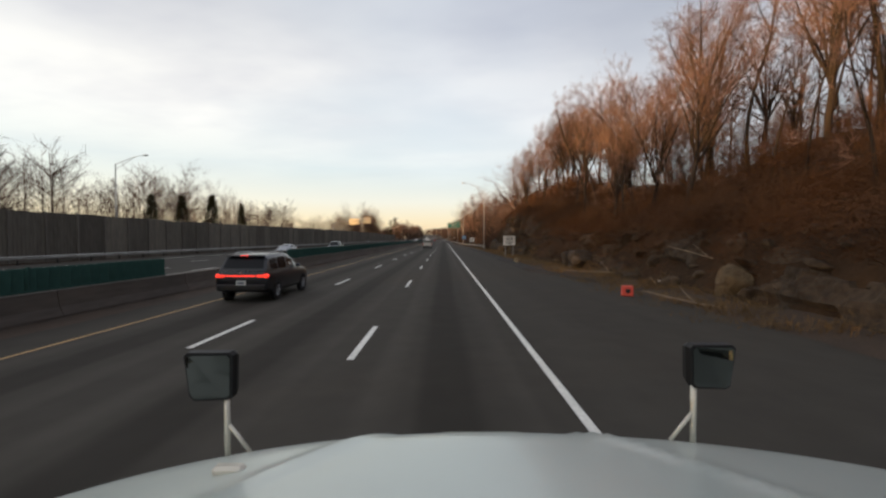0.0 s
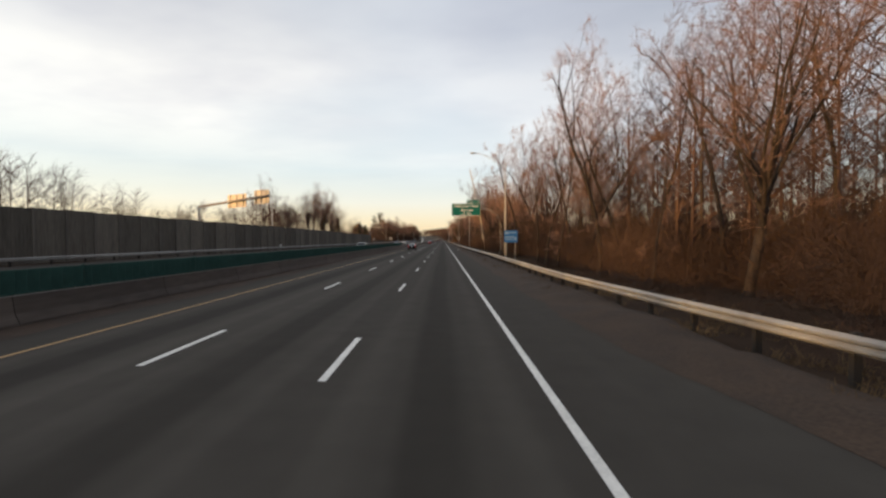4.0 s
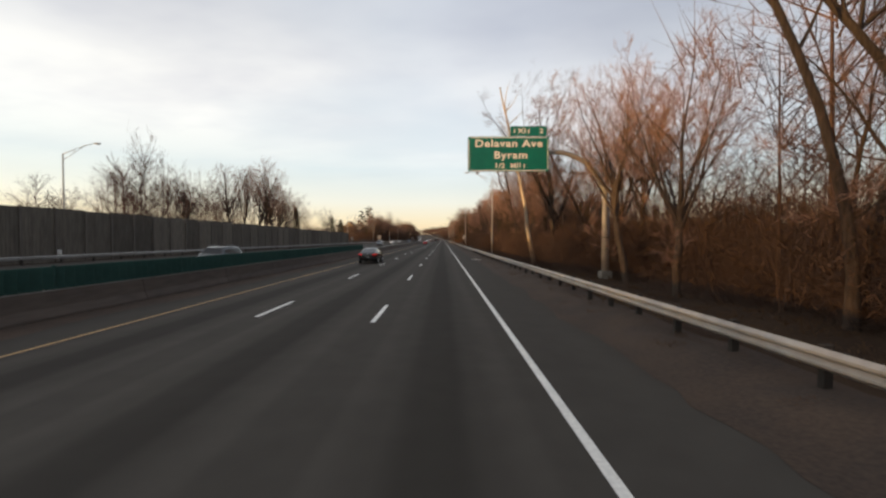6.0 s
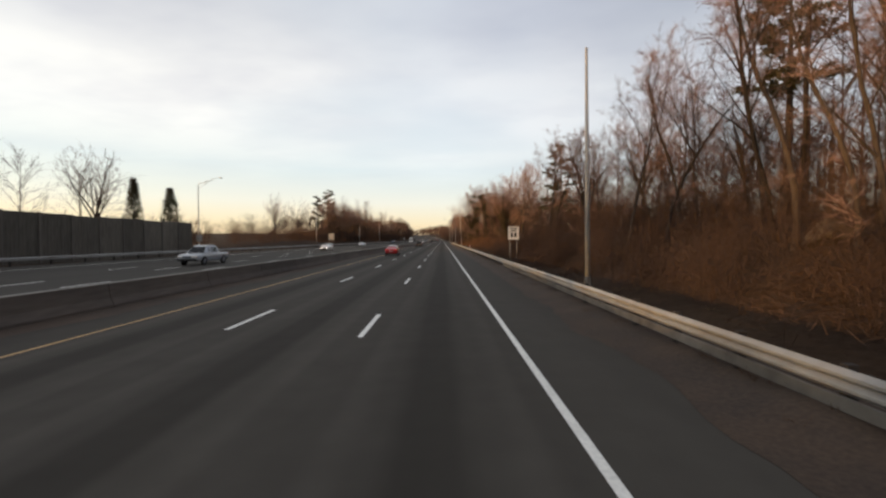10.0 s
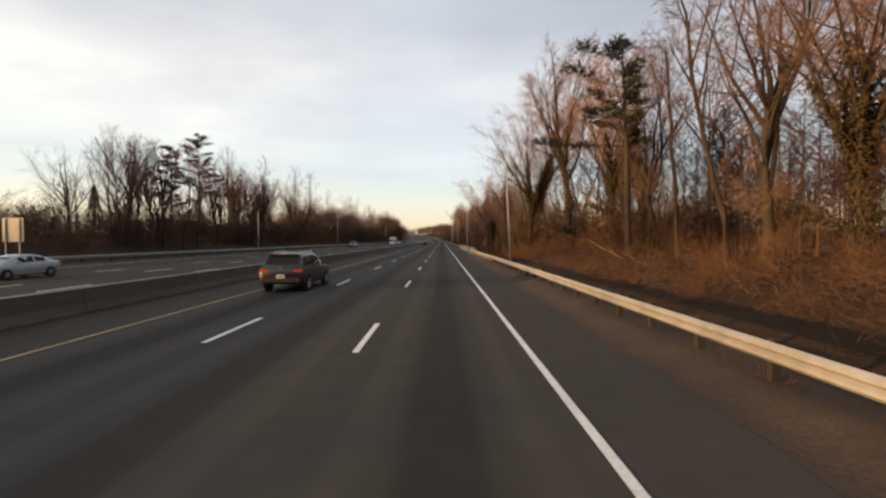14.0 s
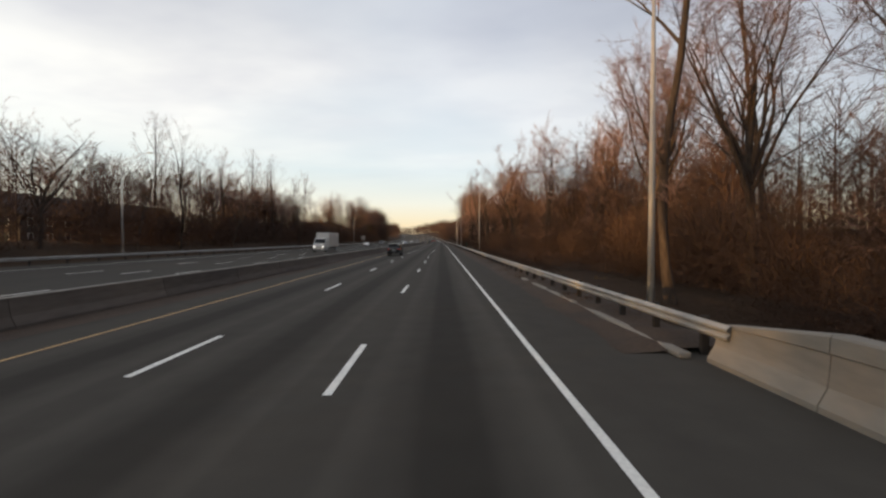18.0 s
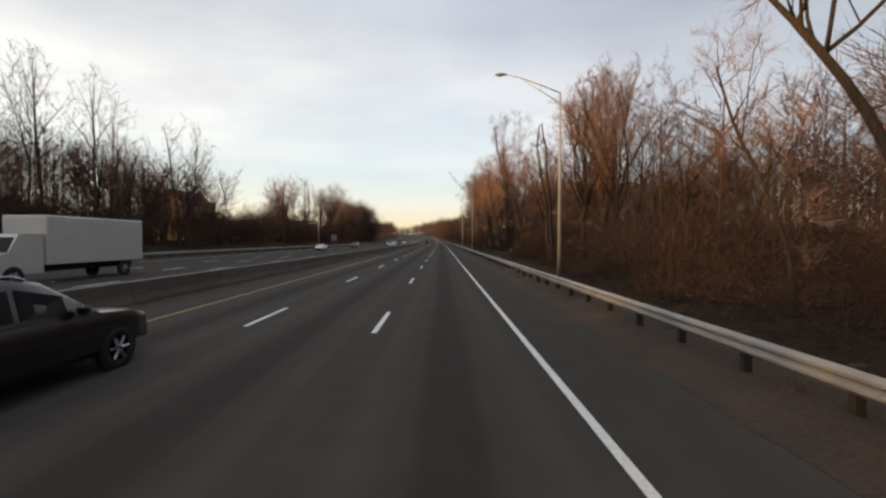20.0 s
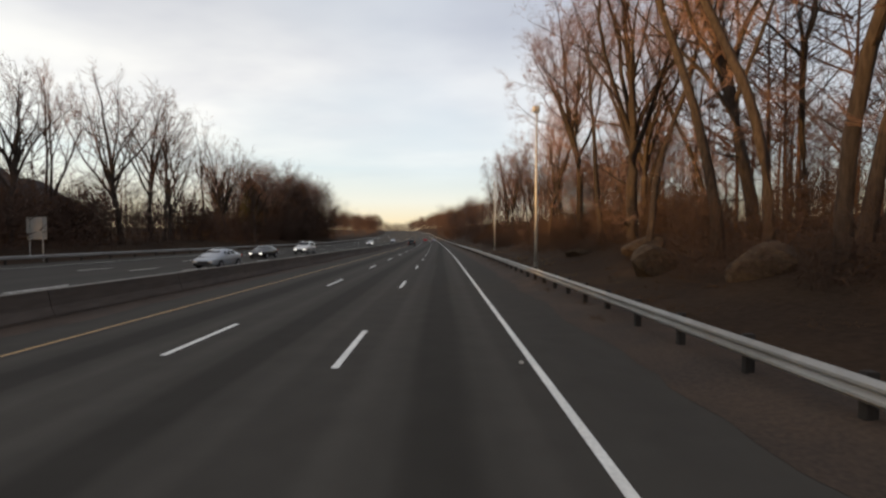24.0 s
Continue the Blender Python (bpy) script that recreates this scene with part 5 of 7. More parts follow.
for x, y, sx_, sy_, sz_, q in ((9.9, 79.5, 2.0, 1.5, 1.9, 3), (10.2, 74.5, 1.7, 1.6, 1.6, 5), (10.0, 67.5, 2.0, 1.5, 1.6, 7), (10.4, 31, 2.3, 1.4, 1.5, 8), (10.5, 34.5, 1.5, 1.2, 1.2, 2)):
    r = thing("boulder", "large squarish block of dark rock at the foot of the cutting", "rock", "blocks below the rock face", at=pose(x, y, 0.42 * sz_, 4, 6, 82))
    part("stone", boulder(q + 20, sx_, sy_, sz_), None, r)
TANROCK = material("tan boulder stone", (0.16, 0.118, 0.07), 0.9, vary=0.4, grain=4, blotch=0.9, bump=0.9, tint=(0.10, 0.075, 0.046))
ledge = thing("rock_ledge", "dark broken rock face of the road cutting", "rock", kind="structure")


def cell(y, z, k):
    """A level of its own for each block of the rock face, with slanting joints."""
    q = Vector((y * 0.55 + 0.35 * z, z * 1.05 - 0.12 * y, k))
    return noise.cell(q + 0.35 * noise.noise_vector(q * 1.7))


for y0, y1 in ((8, 32), (32, 58), (58, 86)):
    m = Mesh()
    ys, us = stations(y0, y1, 0.16), [i / 46 for i in range(47)]
    vs = []
    for y in ys:
        for u in us:
            x = 9.9 + 4.6 * u
            z = ground_z(x, y)
            cover = 0.5 + 0.5 * noise.noise(Vector((y * 0.13, z * 0.35, 4.2)))
            out = (0.15 + 0.75 * cell(y, z, 1.5) + 0.25 * cell(y * 2.3, z * 2.1, 7.5) + 0.22 * noise.noise(Vector((y * 2.6, z * 3, 1))) + 0.1 * cell(y * 5, z * 4.6, 3.5)) * (1 if cover > 0.5 else 0.0)
            edge = min(1, u * 5, (1 - u) * 5) * (0.4 + 0.6 * ease(18, 30, y))
            vs.append((x - out * 0.75 * edge - 0.05, y, z - 0.05 + out * 0.3 * edge + (-0.14 if cover <= 0.5 else 0)))
    n = len(us)
    m.add(vs, [(j * n + i, j * n + i + 1, (j + 1) * n + i + 1, (j + 1) * n + i) for j in range(len(ys) - 1) for i in range(n - 1)])
    part("rock_face", m, ROCK, ledge)
g = random.Random(77)
for i in range(230):
    y = g.uniform(6, 79) if i < 170 else g.uniform(9, 32)
    x = 10.2 + 6.0 * g.random() ** 1.6
    s = g.uniform(0.16, 0.5)
    part("rock", ROCKS[g.randrange(6)], None, ledge, at=pose(x, y, ground_z(x, y) - 0.16 * s, g.uniform(-25, 25), g.uniform(-35, 35), g.uniform(0, 360)) @ Matrix.Diagonal((s, s * 1.15, s * g.uniform(0.7, 1.1), 1)))
tan = thing("boulder", "large tan boulder at the foot of the cutting", "rock", at=pose(10.7, 15.4, 0.42, 0, 8, 75))
part("stone", boulder(9, 1.1, 1.1, 1.25, TANROCK), None, tan)
for x, y, s in ((10.8, 692, 1.1), (11.8, 686, 0.9), (11.3, 705, 0.8), (12.6, 697, 1.2), (10.2, 668, 0.6), (13, 292, 0.8), (11.8, 305, 0.7), (12.5, 312, 0.8), (9.9, 678, 0.5)):
    r = thing("boulder", "weathered grey brown boulder on the bank", "rock", "boulders on the bank", at=pose(x, y, ground_z(x, y) + 0.25 * s, 5, 12, x * 71 % 360) @ Matrix.Diagonal((s, s, s, 1)))
    part("stone", ROCKS[int(y) % 6], None, r)
DEADWOOD = material("dead wood", (0.27, 0.21, 0.15), 0.9, vary=0.35, grain=6, blotch=1, bump=0.4)
for x, y, L, turn, tilt in ((10.1, 25, 6.0, 35, 2), (10.0, 19.5, 3.6, 25, 1), (9.6, 30, 5.0, 20, 1), (11.2, 17.5, 3.4, 60, 12), (10.6, 27, 4, 12, 3), (10.4, 38, 4, 15, 3), (9.0, 14.6, 3.6, 40, 0),
                            (12.5, 419, 5, 70, 25), (11.4, 414, 4, 120, 20), (9.5, 395, 4.5, 30, 6), (10.5, 391, 3.5, 80, 9)):
    m = Mesh()
    g2 = random.Random(int(y * 10))
    lp = limb_path(g2, (0, -L / 2, 0.05), (0, 1, 0), L, 4, 0.0, 0.12)
    m.tube(lp, [0.055, 0.05, 0.04, 0.03, 0.012], 6)
    m.tube(limb_path(g2, lp[2], (0.7, 0.7, 0.3), L * 0.35, 3, 0, 0.1), [0.025, 0.022, 0.018, 0.008], 5)
    thing("fallen_branch", "pale fallen dead branch on the bank", "branch", "fallen branches", at=pose(x, y, ground_z(x, y) + 0.12, tilt, 0, turn), mesh=m, mat=DEADWOOD, smooth=True)

z = ground_z(12.4, 633)
thing("fallen_log", "pale barkless log lying in dead leaves on the open verge", "log", mat=DEADWOOD, smooth=True,
      mesh=Mesh().tube([(12.9, 636.0, z + 0.02), (12.75, 635.0, z + 0.3), (12.55, 633.8, z + 0.38), (12.3, 632.2, z + 0.22), (12.1, 630.6, z + 0.06)], [0.07, 0.12, 0.13, 0.12, 0.09], 9))
post_mesh = Mesh().box(-0.06, 0.06, -0.06, 0.06, -0.1, 0.75, 0.015)
thing("wooden_stake", "short pale wooden stake beside a fallen log", "stake", at=pose(12.9, 637.2, ground_z(12.9, 637.2)), mesh=post_mesh, mat=DEADWOOD)

# ---------------------------------------------------------------- lamp posts
LENS = material("lamp lens", (0.55, 0.52, 0.45), 0.25, vary=0.1, bump=0)


def lamp_post(x, y, side=-1, arm=True, head_top=False, h=11.8, label="", tilt=0.0):
    ob = thing("street_lamp", label or "tall aluminium motorway lamp post with a long arm", "street lamp", "motorway lamp posts", at=pose(x + bend(y), y, ground_z(x, y) + rise(y), 0, tilt))
    part("pole", Mesh().tube([(0, 0, 0.25), (0, 0, h * 0.5), (0, 0, h)], [0.125, 0.1, 0.065], 10), POLE, ob, smooth=True)
    part("base", Mesh().box(-0.22, 0.22, -0.22, 0.22, -0.3, 0.1, 0.03).tube([(0, 0, 0.09), (0, 0, 0.55)], [0.19, 0.14], 10), CONCRETE, ob)
    if arm:
        m = Mesh()
        m.tube([(0, 0, h - 0.05), (side * 1.25, 0, h + 0.45), (side * 2.6, 0, h + 0.92), (side * 3.5, 0, h + 1.1)], [0.04, 0.035, 0.03, 0.028], 6)
        m.tube([(0, 0, h - 0.7), (side * 1.3, 0, h + 0.1), (side * 2.5, 0, h + 0.87)], [0.03, 0.026, 0.022], 6)
        m.tube([(side * 1.25, 0, h + 0.45), (side * 1.25, 0, h + 0.08)], [0.018, 0.018], 5)
        part("arm", m, POLE, ob, smooth=True)
        head = part("lamp_head", Mesh().loft([[(side * (3.4 + a), w * c, h + 1.1 + t * s) for c, s in ((-1, 0), (-0.7, 0.7), (0.7, 0.7), (1, 0), (0.6, -0.5), (-0.6, -0.5))]
                                              for a, w, t in ((0, 0.05, 0.05), (0.25, 0.15, 0.1), (0.6, 0.17, 0.12), (0.82, 0.06, 0.05))]), POLE, ob, smooth=True)
        part("lens", Mesh().box(min(side * 3.7, side * 4.05), max(side * 3.7, side * 4.05), -0.1, 0.1, h + 1.01, h + 1.05, 0.01), LENS, head)
    if head_top:
        head = part("lamp_head", Mesh().box(-0.3, 0.22, -0.2, 0.2, h - 0.1, h + 0.35, 0.08), POLE, ob)
        part("lens", Mesh().box(-0.24, 0.16, -0.14, 0.14, h - 0.13, h - 0.095, 0.01), LENS, head)


for x, y in ((7.65, 79), (7.6, 160.5), (7.8, 231.7), (7.75, 517), (7.5, 585), (7.2, 656)):
    lamp_post(x, y)
for x, y, tilt in ((7.4, 299, -0.8), (7.35, 434, -3.0), (9.5, 742, 0)):
    lamp_post(x, y, arm=False, tilt=tilt, label="tall bare aluminium pole that has lost its arm")
lamp_post(7.2, 702, arm=False, head_top=True, label="tall aluminium lamp post with a square head")
for y in (53, 213, 350, 417, 556, 700):
    lamp_post(-41.6, y, side=1, label="lamp post beyond the far carriageway with a long arm")
lamp_post(-39.8, 480, side=1, arm=False, h=8.4, label="short bare pole beyond the far carriageway")

# ---------------------------------------------------------------- signs
SIGNGREEN = material("green sign sheeting", (0.002, 0.125, 0.100), 0.5, vary=0.12, grain=2, blotch=0.5, bump=0.02, tint=(0.002, 0.10, 0.084))
SIGNWHITE = material("white sign sheeting", (0.72, 0.71, 0.68), 0.45, vary=0.08, grain=3, blotch=0.8, bump=0.02)
SIGNBLUE = material("blue sign sheeting", (0.03, 0.16, 0.42), 0.45, vary=0.1, grain=2, blotch=0.5, bump=0.02)
SIGNBACK = material("bare aluminium sign back", (0.36, 0.34, 0.31), 0.5, 0.15, vary=0.12, grain=2, blotch=0.5, bump=0.03)
BLACK = material("black lettering", (0.02, 0.02, 0.02), 0.6, vary=0.1, bump=0)
STEEL = material("dull grey steel", (0.23, 0.22, 0.21), 0.55, 0.2, vary=0.2, grain=3, blotch=0.6, bump=0.05)


def words(text, size, x, z, parent, mat, y=-0.035, align="CENTER", wide=1.0):
    cu = bpy.data.curves.new("lettering", "FONT")
    cu.body, cu.size, cu.align_x, cu.align_y, cu.extrude = text, size, align, "CENTER", 0.004
    cu.space_character = 1.12
    cu.offset = size * 0.022
    tmp = bpy.data.objects.new("lettering", cu)
    scene.collection.objects.link(tmp)
    bpy.context.view_layer.update()
    me = bpy.data.meshes.new_from_object(tmp)
    bpy.data.objects.remove(tmp)
    me.materials.clear()
    me.materials.append(mat)
    # one object for each word: cut where the gap between letters is wide
    xs = sorted(v.co.x for v in me.vertices)
    cuts = [xs[0] - 1] + [(p + q) / 2 for p, q in zip(xs, xs[1:]) if q - p > size * 0.2] + [xs[-1] + 1]
    for p, q in zip(cuts, cuts[1:]):
        bm = bmesh.new()
        bm.from_mesh(me)
        bmesh.ops.delete(bm, geom=[v for v in bm.verts if not p < v.co.x < q], context="VERTS")
        one = me.copy()
        bm.to_mesh(one)
        bm.free()
        ob = new("lettering", one)
        ob.parent = parent
        ob.matrix_basis = pose(x, y, z, 90) @ Matrix.Diagonal((wide, 1, 1, 1))


def panel(w, h, x0=0, z0=0, t=0.03, r=0.12):
    pts = []
    for cx, cz, a0 in ((w / 2 - r, h / 2 - r, 0), (-w / 2 + r, h / 2 - r, 90), (-w / 2 + r, -h / 2 + r, 180), (w / 2 - r, -h / 2 + r, 270)):
        for a in (0, 30, 60, 90):
            pts.append((x0 + cx + r * math.cos(radians(a0 + a)), z0 + cz + r * math.sin(radians(a0 + a))))
    return Mesh().extrude(pts, 1, -t / 2, t / 2)


# the overhead exit sign on its curved arm
exit_sign = thing("exit_sign", "large green exit sign on a curved grey arm over the shoulder", "road sign", at=pose(0, 197.7, -0.35))
face = part("sign_face", panel(5.95, 2.55, 4.98, 8.93), SIGNGREEN, exit_sign, "green sign face with white letters")
m = Mesh()
for s in (-1, 1):
    m.box(4.98 + s * 2.9 - 0.025, 4.98 + s * 2.9 + 0.025, -0.022, -0.018, 7.85, 10.0)
    m.box(2.2, 7.76, -0.022, -0.018, 8.93 + s * 1.2 - 0.025, 8.93 + s * 1.2 + 0.025)
part("border", m, SIGNWHITE, face, "white border")
words("Delavan Ave", 0.74, 5.0, 9.68, face, SIGNWHITE, wide=1.18)
words("Byram", 0.74, 5.15, 8.83, face, SIGNWHITE, wide=1.18)
words("1/2  MILE", 0.5, 5.15, 8.06, face, SIGNWHITE, wide=1.1)
tab = part("exit_tab", panel(2.65, 0.72, 6.45, 10.6, r=0.08), SIGNGREEN, exit_sign, "small green tab with the exit number")
words("EXIT   2", 0.5, 6.45, 10.6, tab, SIGNWHITE, wide=1.15)
m = Mesh()
pts = [(12.3, 0.35, -0.4), (12.3, 0.35, 3.2), (12.3, 0.35, 5.4)]
for a in range(10, 91, 10):
    pts.append((12.3 - 3.9 * (1 - math.cos(radians(a))), 0.35, 5.4 + 3.75 * math.sin(radians(a))))
pts += [(7.0, 0.35, 9.12), (4.6, 0.35, 9.05), (2.3, 0.35, 8.95)]
m.tube(pts, [0.27, 0.25, 0.24] + [0.235 - 0.007 * i for i in range(9)] + [0.15, 0.12, 0.09], 12)
part("arm", m, STEEL, exit_sign, smooth=True)
part("base", Mesh().box(11.9, 12.7, -0.05, 0.75, -0.6, 0.3, 0.04), CONCRETE, exit_sign)
for x in (2.7, 4.2, 5.8, 7.3):
    b = part("bracket", Mesh().box(x - 0.05, x + 0.05, 0.02, 0.22, 7.55, 10.2, 0.01), STEEL, exit_sign)
    part("light_fitting", Mesh().box(x - 0.12, x + 0.12, -0.35, 0.1, 7.5, 7.58, 0.02), STEEL, b)


def post_sign(name, label, x, y, w, h, z0, mat, bars, legs=1, bar_mat=BLACK, legmat=GALV, back=False, lift=None):
    gz = ground_z(x, y)
    ob = thing(name, label, "road sign", at=pose(x + bend(y), y, 0))
    f = part("sign_face", panel(w, h, 0, z0 + h / 2, r=0.05), mat, ob)
    for bx, bz, bw, bh in bars:
        part("lettering", Mesh().box(bx * w - bw * w / 2, bx * w + bw * w / 2, -0.022, -0.017, z0 + h * bz - bh * h / 2, z0 + h * bz + bh * h / 2), bar_mat, f)
    for i in range(legs):
        lx = 0 if legs == 1 else (i - (legs - 1) / 2) * w * 0.66
        part("post", Mesh().box(lx - 0.045, lx + 0.045, (0.016 if not back else -0.1), (0.1 if not back else -0.016), gz - 0.3, z0 + h * 0.97, 0.01), legmat, ob)
    return ob


post_sign("information_sign", "white rectangular sign with dark lettering below the rock face", 8.0, 50.8, 1.42, 1.13, 1.53, SIGNWHITE,
          [(0, 0.86, 0.7, 0.07), (0, 0.72, 0.8, 0.06), (0, 0.58, 0.62, 0.09), (0, 0.42, 0.8, 0.05), (0, 0.3, 0.7, 0.05), (0, 0.16, 0.42, 0.08)], 2)
post_sign("information_sign", "white rectangular sign beside the guardrail", 7.9, 116, 1.2, 1.15, 1.4, SIGNWHITE, [(0, 0.75, 0.7, 0.08), (0, 0.5, 0.7, 0.08), (0, 0.25, 0.5, 0.08)], 2)
blue = post_sign("service_sign", "blue sponsor sign with pale panels on two posts", 7.7, 157, 1.46, 1.32, 2.05, SIGNBLUE,
                 [(-0.3, 0.8, 0.3, 0.22), (0.15, 0.82, 0.5, 0.1), (-0.1, 0.45, 0.7, 0.12), (-0.15, 0.26, 0.6, 0.1), (0.33, 0.32, 0.2, 0.28)], 2,
                 material("pale blue print", (0.22, 0.36, 0.56), 0.5, vary=0.1, bump=0))
post_sign("speed_sign", "white speed sign on a post behind the guardrail", 8.4, 326.6, 1.22, 1.5, 2.35, SIGNWHITE, [(0, 0.85, 0.7, 0.1), (0, 0.68, 0.6, 0.1), (-0.17, 0.35, 0.22, 0.36), (0.17, 0.35, 0.22, 0.36)], 2)
for x, y in ((-39.6, 428), (-39.6, 712.2)):
    post_sign("roadside_sign", "back of a large roadside sign on two posts", x, y, 1.95, 2.2, 2.2, SIGNBACK, [], 2, back=True)
post_sign("roadside_sign", "back of a small roadside sign on a post", -38.6, 345, 0.9, 1.1, 2.0, SIGNBACK, [], 1, back=True)

post_sign("marker_plate", "small white plate on a post behind the far guardrail", -37.6, 208, 0.4, 0.55, 0.75, SIGNWHITE, [], 1)

# sign arm over the far carriageway, seen from behind
gan = thing("sign_gantry", "steel cantilever with two sign panels seen from behind", "gantry", at=pose(-53.6, 203, 0, 0, 0, -30.6))
part("post", Mesh().tube([(0, 0, -0.3), (0, 0, 9.9)], [0.3, 0.24], 10), STEEL, gan, smooth=True)
part("arm", Mesh().tube([(0, 0, 9.6), (23.6, 0, 10.8)], [0.27, 0.22], 10), STEEL, gan, smooth=True)
for x0, x1 in ((10.1, 16.4), (18.9, 23.3)):
    zc = 9.6 + (x0 + x1) / 2 / 23.6 * 1.2
    f = part("sign_panel", Mesh().box(x0, x1, 0.28, 0.34, zc - 1.35, zc + 1.35), SIGNBACK, gan, "bare aluminium back of a sign")
    for k in range(3):
        xx = x0 + (x1 - x0) * (0.15 + 0.35 * k)
        part("stiffener", Mesh().box(xx - 0.1, xx + 0.1, 0.16, 0.28, zc - 1.4, zc + 1.4, 0.02), STEEL, f)

# ---------------------------------------------------------------- small things by the road
ORANGE = material("orange plastic", (0.75, 0.12, 0.03), 0.5, vary=0.15, bump=0.02)
dl = thing("delineator", "orange tube post with white bands behind the guardrail", "traffic post", at=pose(6.05, 369, ground_z(6.05, 369)))
part("tube", Mesh().tube([(0, 0, 0), (0, 0, 0.1), (0, 0, 1.25), (0, 0, 1.32)], [0.12, 0.06, 0.055, 0.03], 10), ORANGE, dl, smooth=True)
for z in (0.78, 1.02):
    part("band", Mesh().tube([(0, 0, z), (0, 0, z + 0.12)], [0.062, 0.062], 10), SIGNWHITE, dl)
gm = thing("marker_post", "slim green marker post on the verge", "marker", at=pose(8.0, 638, ground_z(8, 638)))
part("stake", Mesh().box(-0.05, 0.05, -0.015, 0.015, -0.2, 1.4, 0.01), SIGNGREEN, gm)
up = thing("utility_post", "yellowish wooden post beyond the parapet", "post", at=pose(12.6, 487.6, -3.4))
part("pole", Mesh().tube([(0, 0, 0), (0, 0, 6.9)], [0.13, 0.1], 8), material("yellow worn wood", (0.34, 0.25, 0.10), 0.85, vary=0.3, grain=6, blotch=1.5, bump=0.2), up, smooth=True)
box = thing("red_box", "orange-red plastic box with a dark round hole", "box", at=pose(7.5, 16.9, 0.0, 0, 0, -12))
part("shell", Mesh().box(-0.21, 0.21, -0.16, 0.16, 0.0, 0.42, 0.03), material("red plastic", (0.72, 0.10, 0.07), 0.5, vary=0.15, bump=0.03), box)
part("hole", Mesh().tube([(0.0, -0.168, 0.22), (0.0, -0.155, 0.22)], [0.1, 0.1], 14), BLACK, box, "dark round hole")
box = thing("cream_box", "dirty cream plastic box with a dark red hole", "box", at=pose(6.8, 39, 0.16, 0, 4, 10))
part("shell", Mesh().box(-0.15, 0.15, -0.12, 0.12, -0.03, 0.34, 0.03), material("cream plastic", (0.50, 0.40, 0.24), 0.6, vary=0.25, bump=0.03), box)
part("hole", Mesh().tube([(0.0, -0.128, 0.165), (0.0, -0.115, 0.165)], [0.085, 0.085], 14), material("dark red plastic", (0.12, 0.02, 0.015), 0.6, vary=0.2, bump=0), box, "dark red round hole")
LITTERW = material("pale litter", (0.5, 0.47, 0.42), 0.8, vary=0.2, bump=0.1)
for x, y, s in ((3.95, 213.6, 1.0), (4.4, 213.2, 0.8), (3.6, 213.9, 0.5), (10.1, 62, 0.7), (9.3, 68, 0.6), (9.6, 57, 0.4), (9.8, 66, 0.5), (5.9, 300, 0.5), (6.9, 370, 0.8),
                (1.6, 678.6, 0.17), (4.5, 655, 0.5), (4.7, 654.3, 0.4), (8.8, 45, 0.4), (10.4, 20, 0.4), (9.7, 44, 0.5), (4.4, 475.3, 0.4)):
    m = Mesh()
    g2 = random.Random(int(x * 100 + y))
    ring = [(0.32 * s * math.cos(a) * g2.uniform(0.6, 1.1), 0.24 * s * math.sin(a) * g2.uniform(0.6, 1.1)) for a in [k * math.pi / 4 for k in range(8)]]
    m.loft([[(a, b, 0) for a, b in ring], [(a * 0.9, b * 0.9, 0.03 + 0.03 * g2.random()) for a, b in ring], [(a * 0.4, b * 0.3, 0.06 * s + 0.02) for a, b in ring]])
    thing("litter", "pale crumpled litter lying beside the road", "litter", "litter", at=pose(x, y, max(0.008, ground_z(x, y) + 0.02) if x > 5.6 else 0.012, 0, 0, x * 91), mesh=m, mat=LITTERW)

# power cables through the trees
WIRE = material("black cable", (0.03, 0.028, 0.026), 0.7, vary=0.1, bump=0)
for x in (19.5, 58):
    p = thing("utility_pole", "wooden utility pole standing in the wood", "utility pole", at=pose(x, 234, ground_z(x, 234)))
    part("pole", Mesh().tube([(0, 0, -0.3), (0, 0, 9.3)], [0.16, 0.12], 8), POSTWOOD, p, smooth=True)
    part("crossarm", Mesh().box(-0.06, 0.06, -0.7, 0.7, 8.6, 8.75, 0.02), POSTWOOD, p)
for k, (dy, z) in enumerate(((-0.6, 8.9), (0.0, 8.5), (0.6, 8.1))):
    pts = [(19.5 + 38.5 * i / 12, 234 + dy, z + ground_z(19.5, 234) - 1.1 * 4 * (i / 12) * (1 - i / 12)) for i in range(13)]
    thing("power_cable", "black power cable sagging between poles", "cable", "power cables", mesh=Mesh().tube(pts, [0.035] * 13, 5), mat=WIRE)

# ---------------------------------------------------------------- houses beyond the far trees
BRICKW = material("tan house siding", (0.42, 0.30, 0.17), 0.85, vary=0.15, grain=2, blotch=0.4, bump=0.1, stretch=(1, 1, 4))
ROOF = material("dark roof shingles", (0.055, 0.048, 0.045), 0.9, vary=0.25, grain=4, blotch=0.5, bump=0.4, stretch=(1, 1, 3))
WINDOW = material("dark window glass", (0.03, 0.035, 0.04), 0.12, vary=0.1, bump=0, spec=0.6)
TRIM = material("pale trim", (0.6, 0.56, 0.48), 0.7, vary=0.1, bump=0.05)


